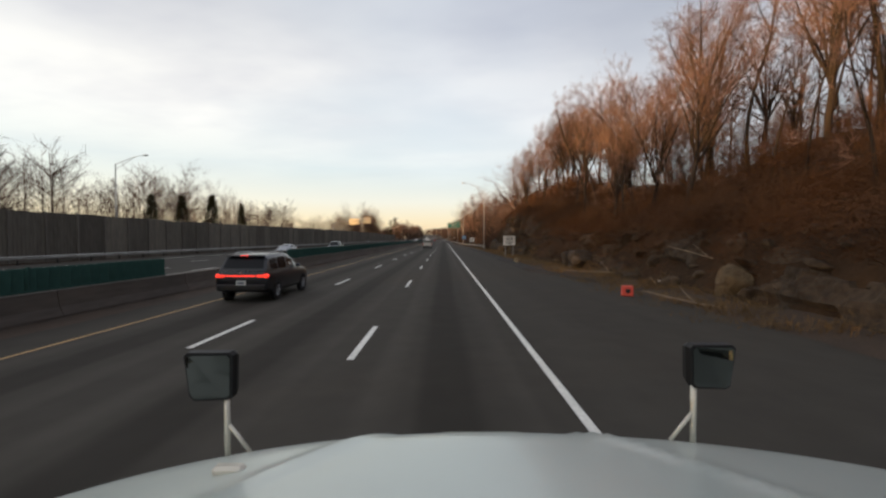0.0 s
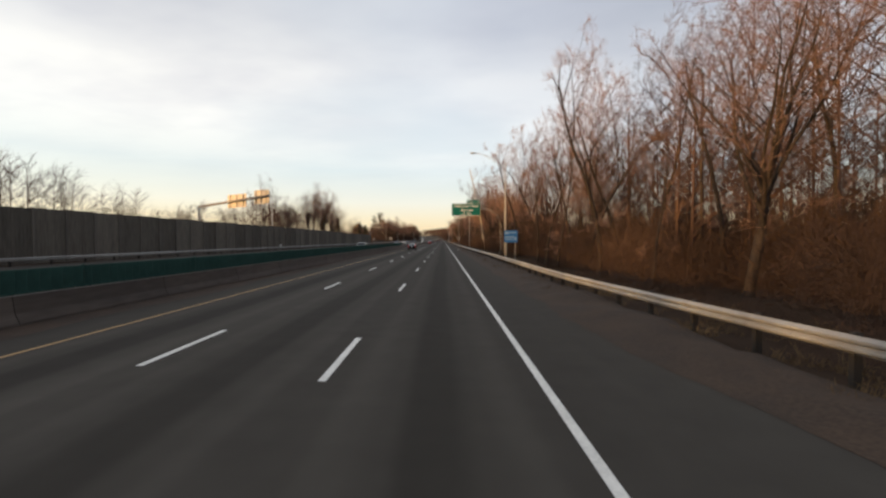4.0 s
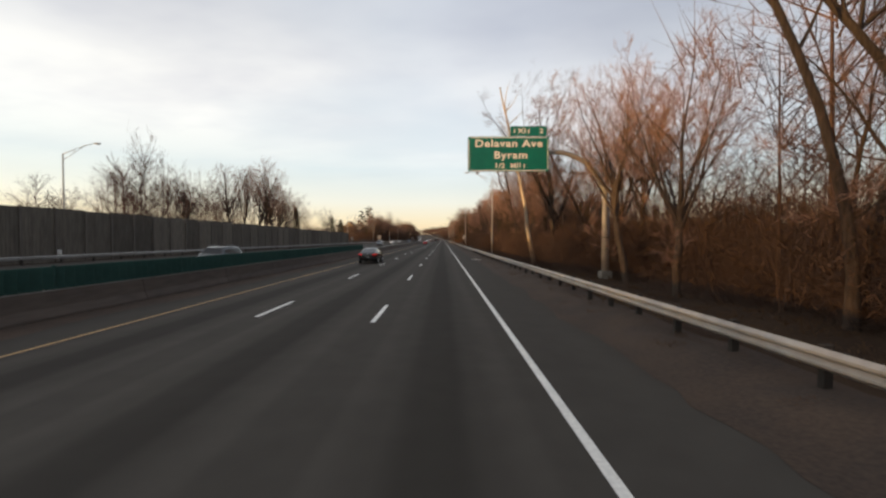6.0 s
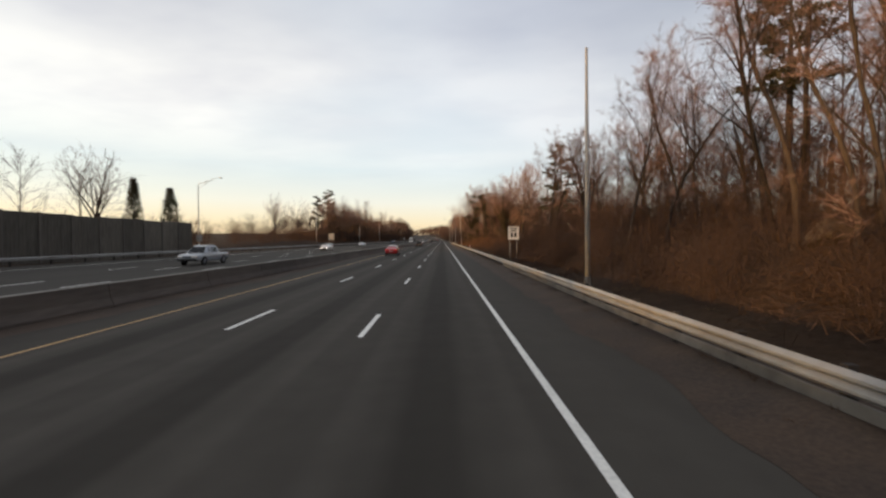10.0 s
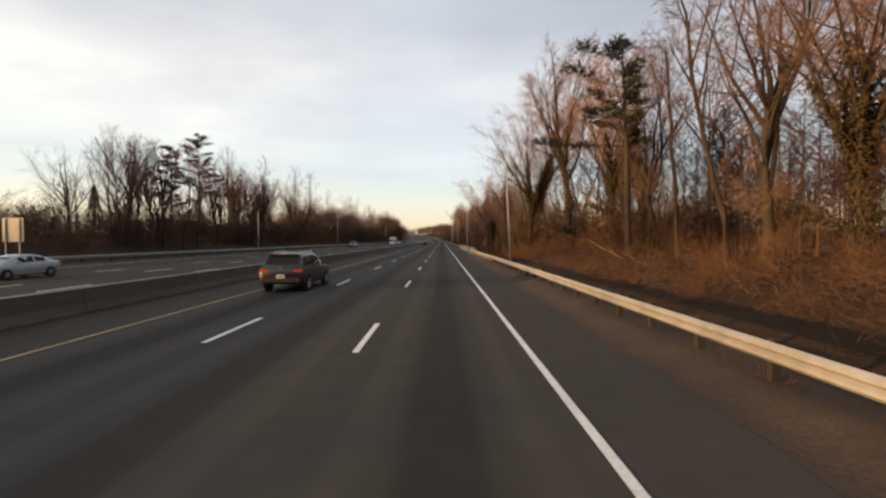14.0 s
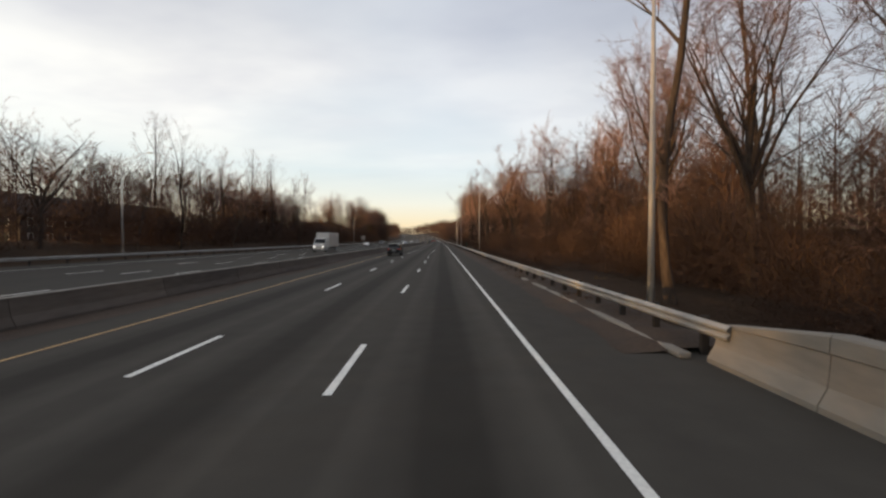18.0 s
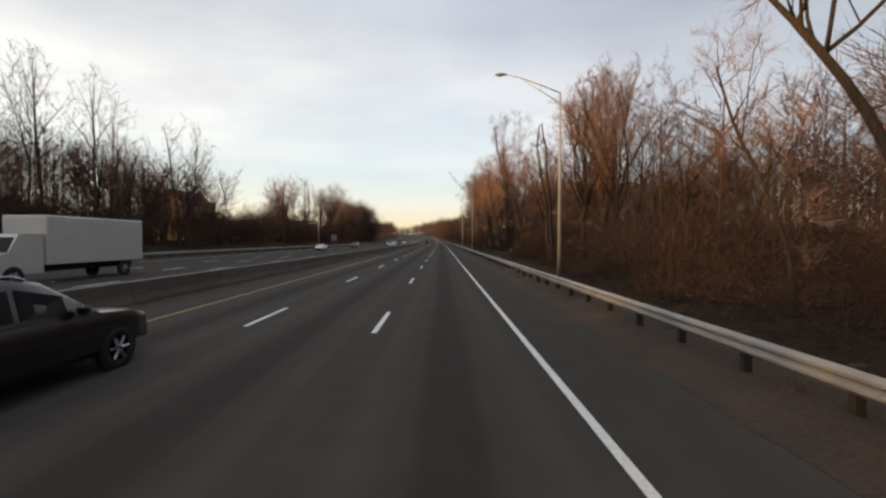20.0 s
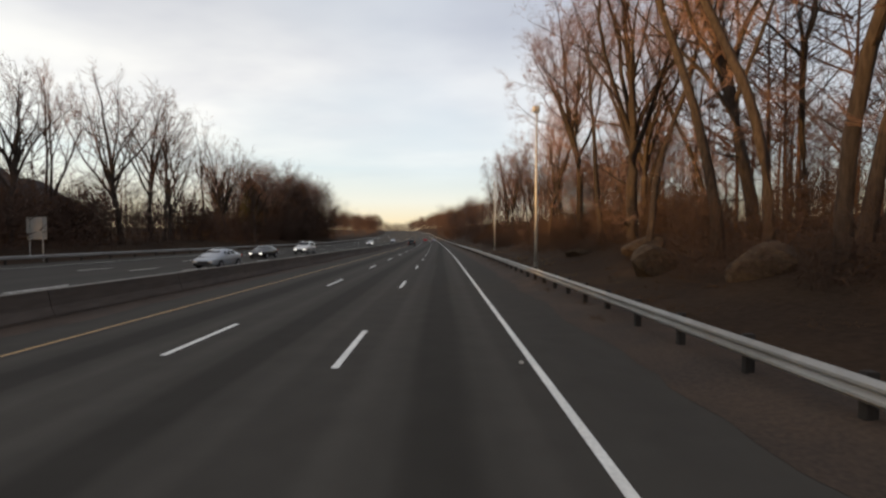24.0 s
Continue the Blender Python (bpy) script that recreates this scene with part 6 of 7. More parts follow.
def house(x0, x1, y0, y1, zb, ze, zr, label, wall=None):
    ob = thing("house", label, "house", at=pose(0, 0, 0))
    xm = (x0 + x1) / 2
    w = Mesh().extrude([(x0, zb), (x1, zb), (x1, ze), (xm, zr - 0.2), (x0, ze)], 1, y0, y1)
    part("wall", w, wall or BRICKW, ob)
    r = Mesh()
    for a, s in ((x0, -1), (x1, 1)):
        k = (zr - ze) / abs(xm - a)
        e = a + s * 0.7
        r.extrude([(xm, zr), (e, ze - 0.7 * k), (e, ze - 0.7 * k + 0.25), (xm, zr + 0.28)], 1, y0 - 0.6, y1 + 0.6)
    roof = part("roof", r, ROOF, ob)
    part("chimney", Mesh().box(xm + 1, xm + 2, (y0 + y1) / 2, (y0 + y1) / 2 + 1.2, zr - 2, zr + 1.4, 0.05), BRICKW, roof)
    nrow = max(1, int((ze - zb) / 3.0))
    for r_ in range(nrow):
        z = ze - 2.4 - 3.0 * r_
        for c_ in range(3):
            xx = x0 + (x1 - x0) * (0.2 + 0.3 * c_)
            wd = part("window", Mesh().box(xx - 0.6, xx + 0.6, y0 - 0.06, y0 + 0.02, z - 0.1, z + 1.5, 0.02), TRIM, ob)
            part("pane", Mesh().box(xx - 0.48, xx + 0.48, y0 - 0.075, y0 - 0.05, z, z + 1.4), WINDOW, wd)
        n = int((y1 - y0) / 4)
        for c_ in range(n):
            yy = y0 + (c_ + 0.5) * (y1 - y0) / n
            wd = part("window", Mesh().box(x1 - 0.02, x1 + 0.06, yy - 0.6, yy + 0.6, z - 0.1, z + 1.5, 0.02), TRIM, ob)
            part("pane", Mesh().box(x1 + 0.05, x1 + 0.075, yy - 0.48, yy + 0.48, z, z + 1.4), WINDOW, wd)


house(-142.6, -128, 768, 796, 2, 20.5, 27.5, "tall gabled tan house with a dark roof behind trees")
DARKSIDE = material("dark brown siding", (0.07, 0.055, 0.045), 0.9, vary=0.2, grain=2, blotch=0.4, bump=0.1, stretch=(1, 1, 4))
house(-92, -79, 580, 628, 0, 7.5, 11.5, "long low building with a dark roof behind trees", DARKSIDE)
house(-74, -62, 722, 742, 0, 8, 11.8, "dark-roofed house hidden behind the far thicket", DARKSIDE)


# ---------------------------------------------------------------- vehicles
RUBBER = material("tyre rubber", (0.02, 0.02, 0.02), 0.85, vary=0.2, bump=0.1)
ALLOY = material("alloy wheel", (0.42, 0.42, 0.43), 0.35, 0.8, vary=0.1, bump=0)
CARGLASS = material("tinted car glass", (0.012, 0.014, 0.016), 0.1, vary=0.1, bump=0, spec=0.18)
BLACKTRIM = material("black plastic trim", (0.014, 0.014, 0.0145), 0.5, vary=0.1, bump=0.03)
TAIL_ON = material("lit red tail lamp", (0.4, 0.012, 0.01), 0.3, vary=0.05, bump=0, emit=(1.0, 0.03, 0.025), strength=0.36)
TAIL_BRIGHT = material("bright red tail lamp", (0.4, 0.012, 0.01), 0.3, vary=0.05, bump=0, emit=(1.0, 0.045, 0.025), strength=1.5)
TAIL = material("red tail lamp", (0.35, 0.02, 0.015), 0.25, vary=0.05, bump=0, emit=(1.0, 0.05, 0.03), strength=0.1)
HEAD_ON = material("lit headlamp", (0.8, 0.8, 0.78), 0.2, vary=0.02, bump=0, emit=(1.0, 0.95, 0.85), strength=2.0)
PLATE = material("pale plate", (0.55, 0.55, 0.52), 0.5, vary=0.1, bump=0)
PLATEINK = material("plate ink", (0.06, 0.07, 0.12), 0.5, vary=0.1, bump=0)


def paint(name, col, rough=0.22):
    m = material(name, col, rough, 0.25, vary=0.06, grain=2, blotch=0.6, bump=0, spec=0.6)
    m.node_tree.nodes["Principled BSDF"].inputs["Coat Weight"].default_value = 0.3
    m.node_tree.nodes["Principled BSDF"].inputs["Coat Roughness"].default_value = 0.06
    return m


# body shapes: length, width, height; stations of the lower body (y, bottom, belt, half width) and of the cabin (y, roof, half width at belt, at roof), from the rear
SHAPES = {
    "suv": dict(w=1.94, body=[(0, 0.52, 1.06, 0.84), (0.05, 0.42, 1.13, 0.94), (0.4, 0.34, 1.15, 0.97), (2.4, 0.31, 1.13, 0.97), (3.6, 0.31, 1.10, 0.97), (4.3, 0.35, 1.04, 0.94), (4.68, 0.40, 0.92, 0.87), (4.8, 0.48, 0.76, 0.78)],
                cabin=[(0.12, 1.16, 0.89, 0.87), (0.46, 1.67, 0.91, 0.76), (0.85, 1.74, 0.92, 0.76), (2.1, 1.77, 0.92, 0.76), (2.6, 1.70, 0.92, 0.74), (3.5, 1.11, 0.90, 0.84)], wheels=(0.92, 3.8), r=0.38),
    "sedan": dict(w=1.78, body=[(-0.03, 0.48, 0.92, 0.66), (0.02, 0.38, 1.0, 0.78), (0.12, 0.33, 1.05, 0.84), (0.5, 0.26, 1.06, 0.885), (1.2, 0.22, 1.03, 0.89), (2.4, 0.2, 0.97, 0.89), (3.5, 0.22, 0.92, 0.89), (4.1, 0.26, 0.83, 0.86), (4.4, 0.30, 0.73, 0.80), (4.52, 0.36, 0.62, 0.68)],
                  cabin=[(0.34, 1.05, 0.72, 0.70), (0.8, 1.25, 0.77, 0.60), (1.25, 1.40, 0.79, 0.56), (1.8, 1.47, 0.80, 0.56), (2.3, 1.465, 0.80, 0.56), (2.8, 1.36, 0.80, 0.56), (3.75, 0.92, 0.80, 0.74)], wheels=(0.85, 3.55), r=0.32),
    "van": dict(w=2.0, body=[(0, 0.42, 1.22, 0.92), (0.04, 0.38, 1.26, 0.98), (0.4, 0.32, 1.27, 1.0), (3.6, 0.30, 1.25, 1.0), (4.5, 0.32, 1.12, 0.98), (5.35, 0.36, 1.0, 0.93), (5.65, 0.45, 0.80, 0.85)],
                cabin=[(0.02, 1.26, 0.92, 0.92), (0.12, 2.02, 0.94, 0.80), (0.5, 2.1, 0.96, 0.80), (3.4, 2.1, 0.96, 0.80), (3.95, 2.0, 0.96, 0.80), (4.75, 1.14, 0.94, 0.88)], wheels=(1.05, 4.55), r=0.37),
    "pickup": dict(w=1.95, body=[(0, 0.55, 1.05, 0.90), (0.05, 0.5, 1.10, 0.95), (0.5, 0.42, 1.10, 0.97), (2.0, 0.36, 1.10, 0.97), (4.2, 0.34, 1.10, 0.97), (5.2, 0.4, 1.02, 0.93), (5.5, 0.5, 0.85, 0.86)],
                   cabin=[(1.75, 1.1, 0.90, 0.9), (1.9, 1.75, 0.9, 0.7), (2.4, 1.82, 0.92, 0.7), (3.2, 1.8, 0.92, 0.7), (3.5, 1.7, 0.92, 0.68), (4.15, 1.1, 0.9, 0.84)], wheels=(1.05, 4.4), r=0.39),
}


def soft(me, deg=32):
    me.shade_smooth()
    me.set_sharp_from_angle(angle=radians(deg))
    return me


def wheel(ob, x, y, r, side):
    w = part("wheel", Mesh().tube([(x, y, r), (x + side * 0.02, y, r)], [r * 1.12, r * 1.12], 20), BLACKTRIM, ob, "dark wheel arch")
    prof = [(0.0, 0.62), (0.0, 0.93), (0.03, 1.0), (0.17, 1.0), (0.2, 0.93), (0.2, 0.62)]
    rings = []
    for k in range(22):
        a = 2 * math.pi * k / 22
        rings.append([(x + side * (0.035 - d), y + r * q * math.cos(a), r + r * q * math.sin(a)) for d, q in prof])
    m = Mesh().loft(rings + [rings[0]], cap=False)
    part("tyre", m, RUBBER, w, smooth=True)
    rim = Mesh().tube([(x + side * 0.0, y, r), (x + side * 0.02, y, r)], [r * 0.63, r * 0.6], 20)
    for k in range(6):
        a = math.pi * k / 3
        c, s = math.cos(a), math.sin(a)
        rim.tube([(x + side * 0.03, y + c * r * 0.08, r + s * r * 0.08), (x + side * 0.035, y + c * r * 0.58, r + s * r * 0.58)], [r * 0.09, r * 0.07], 5)
    part("rim", rim, ALLOY, w)


def vehicle(name, shape, mat, at, label, lamps=TAIL, heads=None, category="car", bar=False):
    S = SHAPES[shape]
    ob = thing(name, label, category, "traffic", at=at)
    rings = []
    for y, z0, z1, w in S["body"]:
        m = (z0 + z1) / 2
        rings.append([(sx * w * k, y, z0 + (z1 - z0) * u) for sx, k, u in ((-1, 0.86, 0.0), (-1, 0.99, 0.14), (-1, 1.0, 0.45), (-1, 0.985, 0.75), (-1, 0.93, 0.95), (-1, 0.80, 1.0),
                                                                          (1, 0.80, 1.0), (1, 0.93, 0.95), (1, 0.985, 0.75), (1, 1.0, 0.45), (1, 0.99, 0.14), (1, 0.86, 0.0))])
    body = part("body", soft(Mesh().loft(rings).data("body", mat)), None, ob)
    cab, belt = [], lambda y: np.interp(y, [b[0] for b in S["body"]], [b[2] for b in S["body"]]) - 0.03
    for y, zr, wb_, wr in S["cabin"]:
        zb = min(belt(y), zr - 0.01)
        h = zr - zb
        cab.append([(-wb_, y, zb), (-(wb_ + (wr - wb_) * 0.85), y, zb + h * 0.85), (-wr * 0.9, y, zr), (wr * 0.9, y, zr), (wb_ + (wr - wb_) * 0.85, y, zb + h * 0.85), (wb_, y, zb)])
    part("cabin", soft(Mesh().loft(cab).data("cabin", mat), 40), None, ob)
    C = S["cabin"]

    def cab_pt(y, u, side, out=0.012):
        zr, wb_, wr = (np.interp(y, [c[0] for c in C], [c[i] for c in C]) for i in (1, 2, 3))
        zb = min(belt(y), zr - 0.01)
        return (side * (wb_ + (wr - wb_) * u + out), y, zb + (zr - zb) * u)

    # side windows, split by pillars
    ya, yb = C[0][0], C[-1][0]
    lo, hi = C[1][0], C[-2][0]
    cuts = {"suv": [0.45, 1.15, 2.05, 2.9], "sedan": [1.0, 1.75, 2.75], "van": [0.5, 1.7, 2.9, 3.95], "pickup": [2.0, 2.75, 3.5]}[shape]
    for side in (-1, 1):
        for a, b in zip(cuts, cuts[1:]):
            g0, g1 = a + 0.05, b - 0.05
            q = Mesh()
            vs = [cab_pt(g0, 0.12, side), cab_pt(g1, 0.12, side), cab_pt(g1, 0.80, side), cab_pt(g0, 0.80, side)]
            vs += [tuple(np.array(v) - np.array((side * 0.03, 0, 0))) for v in vs]
            part("window", q.add(vs, [(0, 1, 2, 3), (4, 7, 6, 5), (0, 4, 5, 1), (1, 5, 6, 2), (2, 6, 7, 3), (3, 7, 4, 0)]), CARGLASS, ob)
        ym = cuts[-1] + 0.1
        pt = cab_pt(ym, 0.05, side)
        part("door_mirror", Mesh().box(min(pt[0], pt[0] + side * 0.2), max(pt[0], pt[0] + side * 0.2), ym - 0.05, ym + 0.07, pt[2] + 0.02, pt[2] + 0.18, 0.04), BLACKTRIM if shape == "van" else mat, ob)

    # rear and front screens
    def screen(i, j, us, name_):
        (y0, z0r, wb0, wr0), (y1, z1r, wb1, wr1) = C[i], C[j]
        za, zb_ = belt(y0), z1r
        q, vs = Mesh(), []
        for u, sg in ((us[0], -1), (us[0], 1), (us[1], 1), (us[1], -1)):
            yy, zz = y0 + (y1 - y0) * u, za + (zb_ - za) * u
            ww = (wb0 + (wr1 - wb0) * u) * 0.86
            n = 0.02
            vs.append((sg * ww, yy - (n if i == 0 else -n), zz + n * 0.7))
        vs += [(a, b + (0.03 if i == 0 else -0.03), c - 0.01) for a, b, c in vs]
        return part(name_, q.add(vs, [(0, 1, 2, 3), (4, 7, 6, 5), (0, 4, 5, 1), (1, 5, 6, 2), (2, 6, 7, 3), (3, 7, 4, 0)]), CARGLASS, ob)

    if shape == "van":
        for sg in (-1, 1):
            a, b = sorted((sg * 0.06, sg * 0.78))
            part("rear_window", Mesh().box(a, b, 0.03, 0.06, 1.36, 1.92, 0.02), CARGLASS, ob)
        part("door_seam", Mesh().box(-0.012, 0.012, -0.012, 0.05, 0.5, 2.0), BLACKTRIM, ob)
    else:
        screen(0, 2 if shape == "sedan" else 1, (0.2, 0.9) if shape == "suv" else (0.08, 0.92), "rear_window")
    screen(-1, -2, (0.06, 0.94), "windscreen")
    W2, B = S["w"] / 2, S["body"]
    zt = B[1][2]
    # lamps, bumpers, plate
    for sg in (-1, 1):
        if shape == "van" or shape == "pickup":
            a, b = sorted((sg * (B[1][3] - 0.16), sg * (B[1][3] - 0.02)))
            lamp = Mesh().box(a, b, -0.02, 0.1, zt - 0.42, zt - 0.08, 0.02)
        else:
            a, b = sorted((sg * 0.54, sg * (B[1][3] + 0.004)))
            lamp = Mesh().box(a, b, -0.012, 0.24, zt - 0.23, zt - 0.07, 0.05)
            if shape == "sedan":
                q, lamp = sg, Mesh()
                lamp.loft([[(q * x_, y_, z_) for x_, z_ in ((x0_, z0_), (x0_, z1_), (x1_, z1_ + 0.02), (x1_, z0_ + 0.03))]
                           for y_, x0_, x1_, z0_, z1_ in ((-0.052, 0.54, 0.72, 0.83, 0.90), (-0.03, 0.50, 0.77, 0.81, 0.93), (0.06, 0.52, 0.835, 0.82, 0.94), (0.26, 0.6, 0.872, 0.87, 0.94))])
        part("tail_lamp", lamp, lamps, ob, "red tail lamp")
        a, b = sorted((sg * 0.4, sg * (B[-1][3] + 0.02)))
        ye = B[-1][0]
        part("head_lamp", Mesh().box(a, b, ye - 0.16, ye + 0.015, B[-1][2] - 0.14, B[-1][2] + 0.02, 0.04), heads or LENS, ob, "clear headlamp")
    if bar:
        part("light_bar", Mesh().box(-0.55, 0.55, -0.014, 0.1, zt - 0.175, zt - 0.12, 0.02), lamps, ob, "lit red bar across the tailgate")
    part("rear_bumper", Mesh().box(-B[1][3] * 0.96, B[1][3] * 0.96, -0.05, 0.3, B[0][1] - 0.08, B[0][1] + 0.16, 0.05), BLACKTRIM if shape != "sedan" else mat, ob)
    part("front_bumper", Mesh().box(-B[-1][3], B[-1][3], B[-1][0] - 0.2, B[-1][0] + 0.06, B[-1][1] - 0.1, B[-1][1] + 0.12, 0.05), BLACKTRIM, ob)
    part("grille", Mesh().box(-0.38, 0.38, B[-1][0] - 0.05, B[-1][0] + 0.02, B[-1][2] - 0.16, B[-1][2] - 0.03, 0.02), BLACKTRIM, ob)
    pl = part("number_plate", Mesh().box(-0.17, 0.17, -0.035, 0.02, zt - 0.48 if shape != "van" else 0.78, zt - 0.32 if shape != "van" else 0.94, 0.008), PLATE, ob)
    z = (zt - 0.40) if shape != "van" else 0.86
    part("plate_bar", Mesh().box(-0.12, 0.12, -0.038, -0.034, z - 0.03, z + 0.03), PLATEINK, pl)
    if shape in ("suv", "sedan"):
        part("emblem", Mesh().box(-0.05, 0.05, -0.02, 0.05, zt - 0.05, zt - 0.01, 0.01), ALLOY, ob)
    if shape == "suv":
        for sg in (-1, 1):
            part("roof_rail", Mesh().tube([(sg * 0.66, 0.9, 1.75), (sg * 0.66, 1.05, 1.81), (sg * 0.66, 2.2, 1.82), (sg * 0.66, 2.4, 1.75)], [0.018] * 4, 6), ALLOY, ob)
        part("spoiler", Mesh().box(-0.68, 0.68, 0.28, 0.62, 1.69, 1.735, 0.02), mat, ob)
        part("brake_light", Mesh().box(-0.14, 0.14, 0.268, 0.29, 1.70, 1.725), lamps, ob, "high red brake light")
    if shape == "pickup":
        part("bed", Mesh().box(-0.78, 0.78, 0.1, 1.72, 1.08, 1.115), BLACKTRIM, ob)
    for sg in (-1, 1):
        for y in S["wheels"]:
            wheel(ob, sg * (W2 - 0.02), y, S["r"], sg)
    return ob


NAVY, BLK, WHT = paint("dark navy paint", (0.006, 0.007, 0.012), 0.3), paint("black paint", (0.010, 0.010, 0.011)), paint("white paint", (0.62, 0.61, 0.58))
SILVER, GREENISH, REDP, BLUEP = paint("silver paint", (0.32, 0.34, 0.36)), paint("dark green grey paint", (0.035, 0.045, 0.045)), paint("red paint", (0.35, 0.02, 0.02)), paint("blue grey paint", (0.06, 0.09, 0.14))
DARKGREY = paint("charcoal paint", (0.012, 0.013, 0.013), 0.35)
CREAM = paint("dirty white paint", (0.50, 0.46, 0.41), 0.4)
# own carriageway, in the two outer lanes
vehicle("suv", "suv", NAVY, on_road(-7.35, 15.0), "dark navy suv with a lit red tail bar", TAIL_BRIGHT, bar=True)
vehicle("van", "van", CREAM, on_road(-3.8, 96.5), "dirty white van with dark rear windows", TAIL, category="van")
vehicle("sedan", "sedan", BLK, on_road(-6.95, 206.2), "black sedan with red tail lamps lit", TAIL_ON)
vehicle("suv", "suv", DARKGREY, on_road(-7.15, 407.8), "dark green grey suv with roof rails", TAIL)
vehicle("suv", "suv", BLK, on_road(-7.1, 787), "dark suv far ahead", TAIL)
vehicle("sedan", "sedan", REDP, on_road(-3.6, 860), "red sedan far ahead", TAIL_ON)
vehicle("sedan", "sedan", SILVER, on_road(0.0, 850), "silver sedan far ahead in the near lane", TAIL)
vehicle("sedan", "sedan", REDP, on_road(-7.2, 338), "red sedan with tail lamps lit", TAIL_ON)
vehicle("suv", "suv", BLK, on_road(-7.0, 562), "dark suv in the outer lane", TAIL)
# far carriageway, coming the other way
for nm, sh, mt, x, y, lb in (("sedan", "sedan", SILVER, -24, 66, "silver sedan on the far carriageway"), ("suv", "suv", BLK, -26.6, 689, "black suv on the far carriageway"), ("pickup_truck", "pickup", GREENISH, -20, 80, "dark pickup truck on the far carriageway"),
                             ("suv", "suv", GREENISH, -17, 201, "dark suv on the far carriageway"), ("pickup_truck", "pickup", SILVER, -22.6, 321, "silver pickup truck on the far carriageway"),
                             ("sedan", "sedan", WHT, -24, 368, "white sedan with headlamps lit"), ("pickup_truck", "pickup", BLUEP, -28.5, 526, "blue grey pickup truck on the far carriageway"),
                             ("sedan", "sedan", SILVER, -26, 417, "grey sedan on the far carriageway"), ("sedan", "sedan", WHT, -27, 654, "white sedan on the far carriageway"),
                             ("sedan", "sedan", SILVER, -17.6, 706.5, "silver grey sedan on the far carriageway"), ("sedan", "sedan", BLK, -20.5, 722, "black sedan with headlamps lit"),
                             ("suv", "suv", WHT, -19.8, 735, "white suv with headlamps lit"), ("sedan", "sedan", WHT, -20, 800, "white sedan far off with headlamps lit"),
                             ("sedan", "sedan", SILVER, -17, 845, "grey sedan far off with headlamps lit")):
    vehicle(nm, sh, mt, on_road(x, y, 0, 180), lb, TAIL, HEAD_ON if "lamps lit" in lb else None)

# box lorry on the far carriageway
lorry = thing("box_truck", "white box lorry on the far carriageway", "truck", "traffic", at=on_road(-22.6, 588, 0, 180))
part("cargo_box", Mesh().box(-1.22, 1.22, 0, 7.2, 1.0, 3.7, 0.04), WHT, lorry)
part("cab", Mesh().loft([[(s * w, y, z) for s, z in ((-1, 0.6), (-1, zt), (1, zt), (1, 0.6))] for y, w, zt in ((7.3, 1.1, 2.7), (8.6, 1.08, 2.65), (9.1, 1.05, 1.7), (9.9, 0.98, 1.5), (10.0, 0.95, 1.3))]), WHT, lorry)
part("windscreen", Mesh().add([(-0.95, 8.72, 2.5), (0.95, 8.72, 2.5), (0.97, 9.12, 1.75), (-0.97, 9.12, 1.75), (-0.95, 8.66, 2.45), (0.95, 8.66, 2.45), (0.97, 9.06, 1.7), (-0.97, 9.06, 1.7)],
                              [(0, 1, 2, 3), (4, 7, 6, 5), (0, 4, 5, 1), (1, 5, 6, 2), (2, 6, 7, 3), (3, 7, 4, 0)]), CARGLASS, lorry)
part("chassis", Mesh().box(-0.5, 0.5, 0.1, 9.8, 0.6, 1.0), BLACKTRIM, lorry)
for sg in (-1, 1):
    a, b = sorted((sg * 0.6, sg * 0.92))
    part("head_lamp", Mesh().box(a, b, 9.92, 10.03, 0.95, 1.15, 0.03), HEAD_ON, lorry)
    for y in (1.6, 8.9):
        wheel(lorry, sg * 1.08, y, 0.48, sg)

# ---------------------------------------------------------------- the white lorry whose bonnet stands at the start of the way
HOOD = paint("white bonnet paint", (0.55, 0.60, 0.56), 0.32)
BRIGHTBAR = material("polished steel tube", (0.74, 0.70, 0.60), 0.3, 0.35, vary=0.08, bump=0)
CHROME = material("chrome", (0.7, 0.68, 0.62), 0.12, 1.0, vary=0.05, bump=0)
# low base colour stands in for the dark road reflected in the mirrors
DARKMIRROR = material("mirror glass", (0.10, 0.105, 0.10), 0.03, 1.0, vary=0.01, bump=0)
truck = thing("truck", "white long-nosed lorry front with chrome bonnet mirrors", "truck", at=pose(0, -0.11, 0))
CX = 0.17


def bonnet_z(x, d):
    k = abs(x - CX)
    side = 0.083 if x < CX else 0.052
    fall = side * k ** 2
    crease = 0.017 * math.exp(-((k - 0.42 - 0.9 * (1.9 - d)) / 0.04) ** 2)
    nose = -0.06 * max(0.0, (d - 1.72) / 0.2) ** 2
    return 1.498 + 0.13 * (1.9 - d) - fall + crease + nose


m = Mesh()
xs = [-2.0 + 4.3 * i / 86 for i in range(87)]
ds = [0.62 + 1.30 * i / 26 for i in range(27)]
top = [(x, d, bonnet_z(x, d)) for d in ds for x in xs]
n = len(xs)
m.add(top, [(j * n + i, j * n + i + 1, (j + 1) * n + i + 1, (j + 1) * n + i) for j in range(26) for i in range(n - 1)])
front = [(x, 1.92, bonnet_z(x, 1.92)) for x in xs] + [(x, 2.02, bonnet_z(x, 1.92) - 0.14) for x in xs] + [(x, 2.0, 0.62) for x in xs]
m.add(front, [(j * n + i, j * n + i + 1, (j + 1) * n + i + 1, (j + 1) * n + i) for j in range(2) for i in range(n - 1)])
hood = part("bonnet", m, HOOD, truck, "glossy white bonnet", smooth=True)
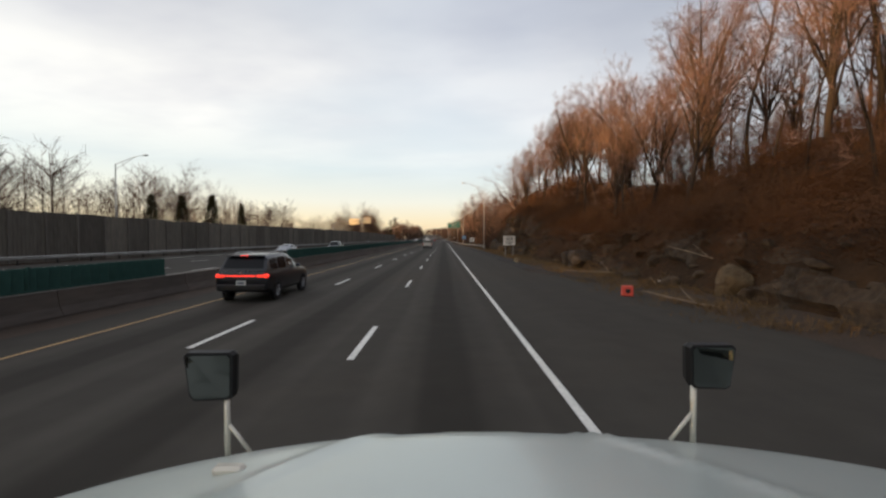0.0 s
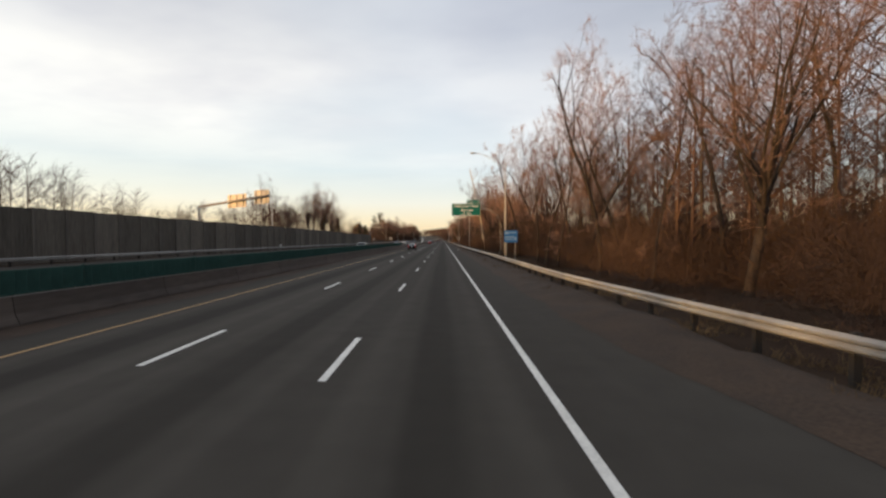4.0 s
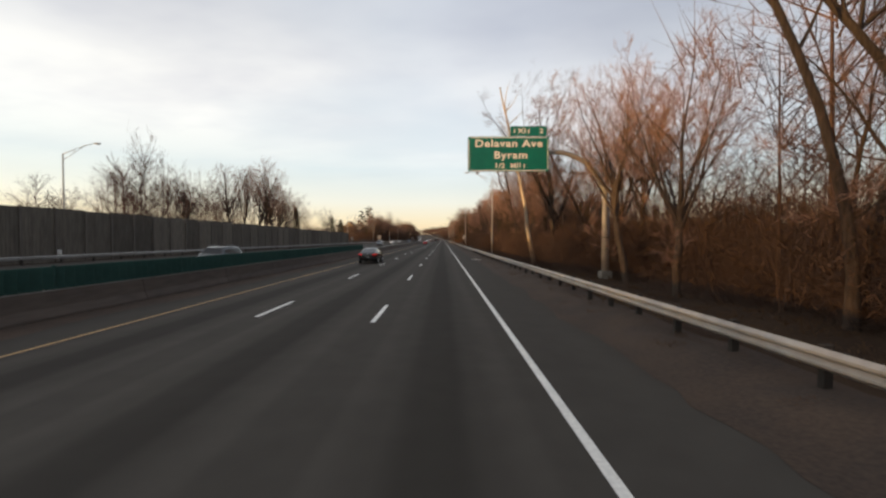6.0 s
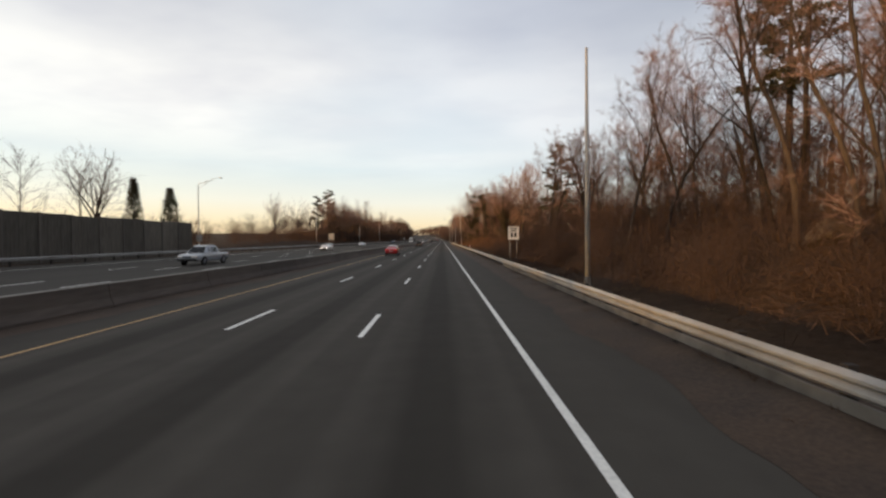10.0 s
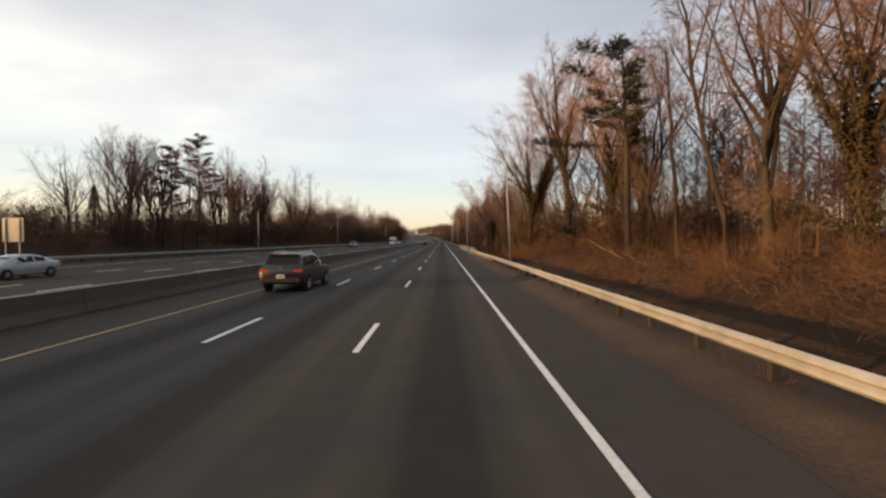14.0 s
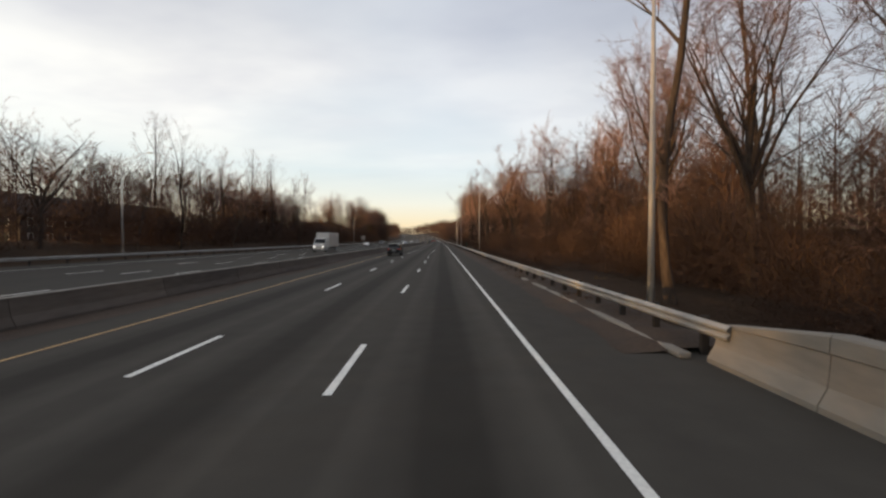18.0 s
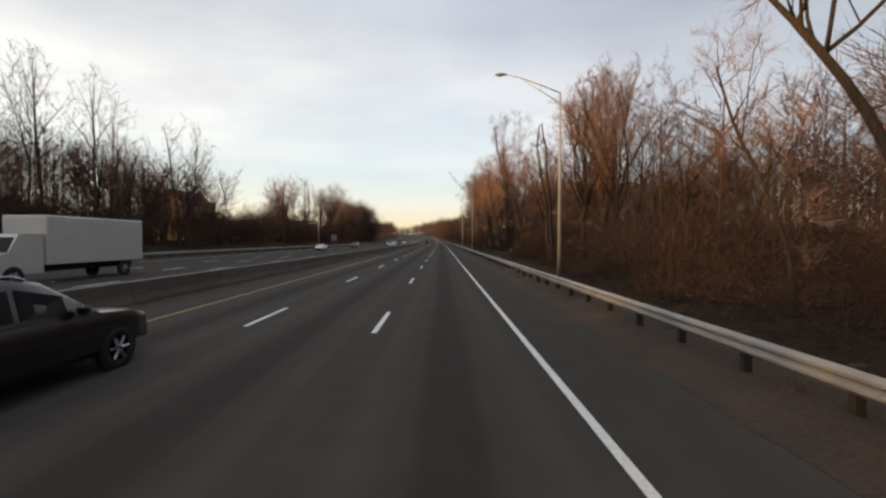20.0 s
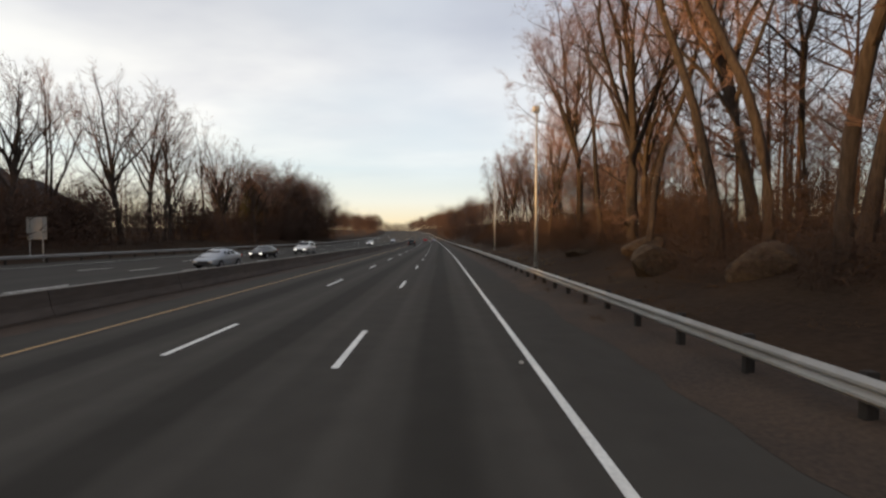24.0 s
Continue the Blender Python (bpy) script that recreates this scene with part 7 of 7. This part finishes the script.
part("bonnet_badge", Mesh().loft([[(CX + s * w, 1.9 - a, bonnet_z(CX + s * w, 1.9 - a) + h) for s, h in ((-1, 0.0), (-0.7, 0.004), (0.7, 0.004), (1, 0.0))] for a, w in ((0.0, 0.2), (0.03, 0.23), (0.06, 0.2))]), CHROME, hood)
part("marker_lamp", Mesh().box(-0.88, -0.76, 1.55, 1.6, bonnet_z(-0.8, 1.57) - 0.02, bonnet_z(-0.8, 1.57) + 0.02, 0.012), BRIGHTBAR, hood, "pale marker lamp")
part("bumper", Mesh().box(CX - 1.22, CX + 1.22, 1.98, 2.2, 0.35, 0.75, 0.08), CHROME, truck)
gr = part("grille", Mesh().box(CX - 0.5, CX + 0.5, 2.0, 2.06, 0.78, 1.25, 0.03), BLACKTRIM, truck)
for k in range(6):
    part("bar", Mesh().box(CX - 0.48, CX + 0.48, 2.05, 2.08, 0.82 + 0.07 * k, 0.84 + 0.07 * k, 0.006), CHROME, gr)
for sg in (-1, 1):
    a, b = sorted((CX + sg * 0.7, CX + sg * 1.05))
    part("head_lamp", Mesh().box(a, b, 2.0, 2.05, 0.85, 1.1, 0.03), LENS, truck)
    wheel(truck, CX + sg * 1.05, 1.1, 0.5, sg)
# bonnet mirrors on bright stalks
for bx, bz, hx, cz, hw, hh, sg in ((-0.995, 1.385, -1.057, 1.726, 0.096, 0.108, -1), (1.147, 1.44, 1.208, 1.771, 0.085, 0.099, 1)):
    st = part("mirror_stalk", Mesh().tube([(bx, 1.9, bz - 0.05), (bx, 1.9, bz + 0.1), (bx, 1.9, bz + 0.26)], [0.0135, 0.0135, 0.0135], 12), BRIGHTBAR, truck, smooth=True)
    part("stalk_brace", Mesh().tube([(bx - sg * 0.105, 1.9, bz - 0.02), (bx - sg * 0.008, 1.9, bz + 0.105)], [0.009, 0.009], 8), BRIGHTBAR, st, smooth=True)
    rings = []
    for y, k in ((1.862, 1.0), (1.90, 1.03), (1.945, 0.88), (1.972, 0.5)):
        ring = []
        for c, q in ((-0.95, -0.78), (-0.8, -1), (0.8, -1), (0.97, -0.85), (1, 0.85), (0.86, 1), (-0.86, 1), (-1, 0.85)):
            # the outer lower corner is cut away, and the top slopes a little
            w = hw * c * k - sg * 0.022 * max(0.0, -q) * (1 if c * sg > 0 else 0)
            ring.append((hx + w, y - 0.05 * sg * c * 0.5, cz + hh * q * k + 0.006 * sg * c))
        rings.append(ring)
    hd = part("mirror_housing", Mesh().loft(rings), BLACKTRIM, st, "black mirror housing", smooth=False)
    inner = [(hx + (v[0] - hx) * 0.9, v[1] - 0.004, cz + (v[2] - cz) * 0.9) for v in rings[0]]
    part("mirror_glass", Mesh().loft([[(x, y - 0.003, z) for x, y, z in inner], [(x, y + 0.004, z) for x, y, z in inner]]), DARKMIRROR, hd, "mirror glass with the dark reflection in its colour")
part("windscreen_pillar", Mesh().tube([(CX - 1.12, 0.55, 1.5), (CX - 1.0, -0.1, 2.95)], [0.06, 0.05], 8), HOOD, truck)
part("windscreen_pillar", Mesh().tube([(CX + 1.12, 0.55, 1.5), (CX + 1.0, -0.1, 2.95)], [0.06, 0.05], 8), HOOD, truck)
part("cab_roof", Mesh().box(CX - 1.1, CX + 1.1, -1.9, -0.05, 2.95, 3.1, 0.05), HOOD, truck)
part("cab_back", Mesh().box(CX - 1.1, CX + 1.1, -1.95, -1.85, 0.9, 2.95, 0.03), HOOD, truck)
for sg in (-1, 1):
    a, b = sorted((CX + sg * 1.1, CX + sg * 1.17))
    part("door", Mesh().box(a, b, -1.9, 0.55, 0.7, 1.75, 0.02), HOOD, truck)
    wheel(truck, CX + sg * 1.05, -3.5, 0.5, sg)
part("chassis", Mesh().box(CX - 0.45, CX + 0.45, -4.3, 1.9, 0.55, 0.85), BLACKTRIM, truck)
part("dashboard", Mesh().box(CX - 1.05, CX + 1.05, 0.25, 0.6, 1.2, 1.6, 0.05), BLACKTRIM, truck)
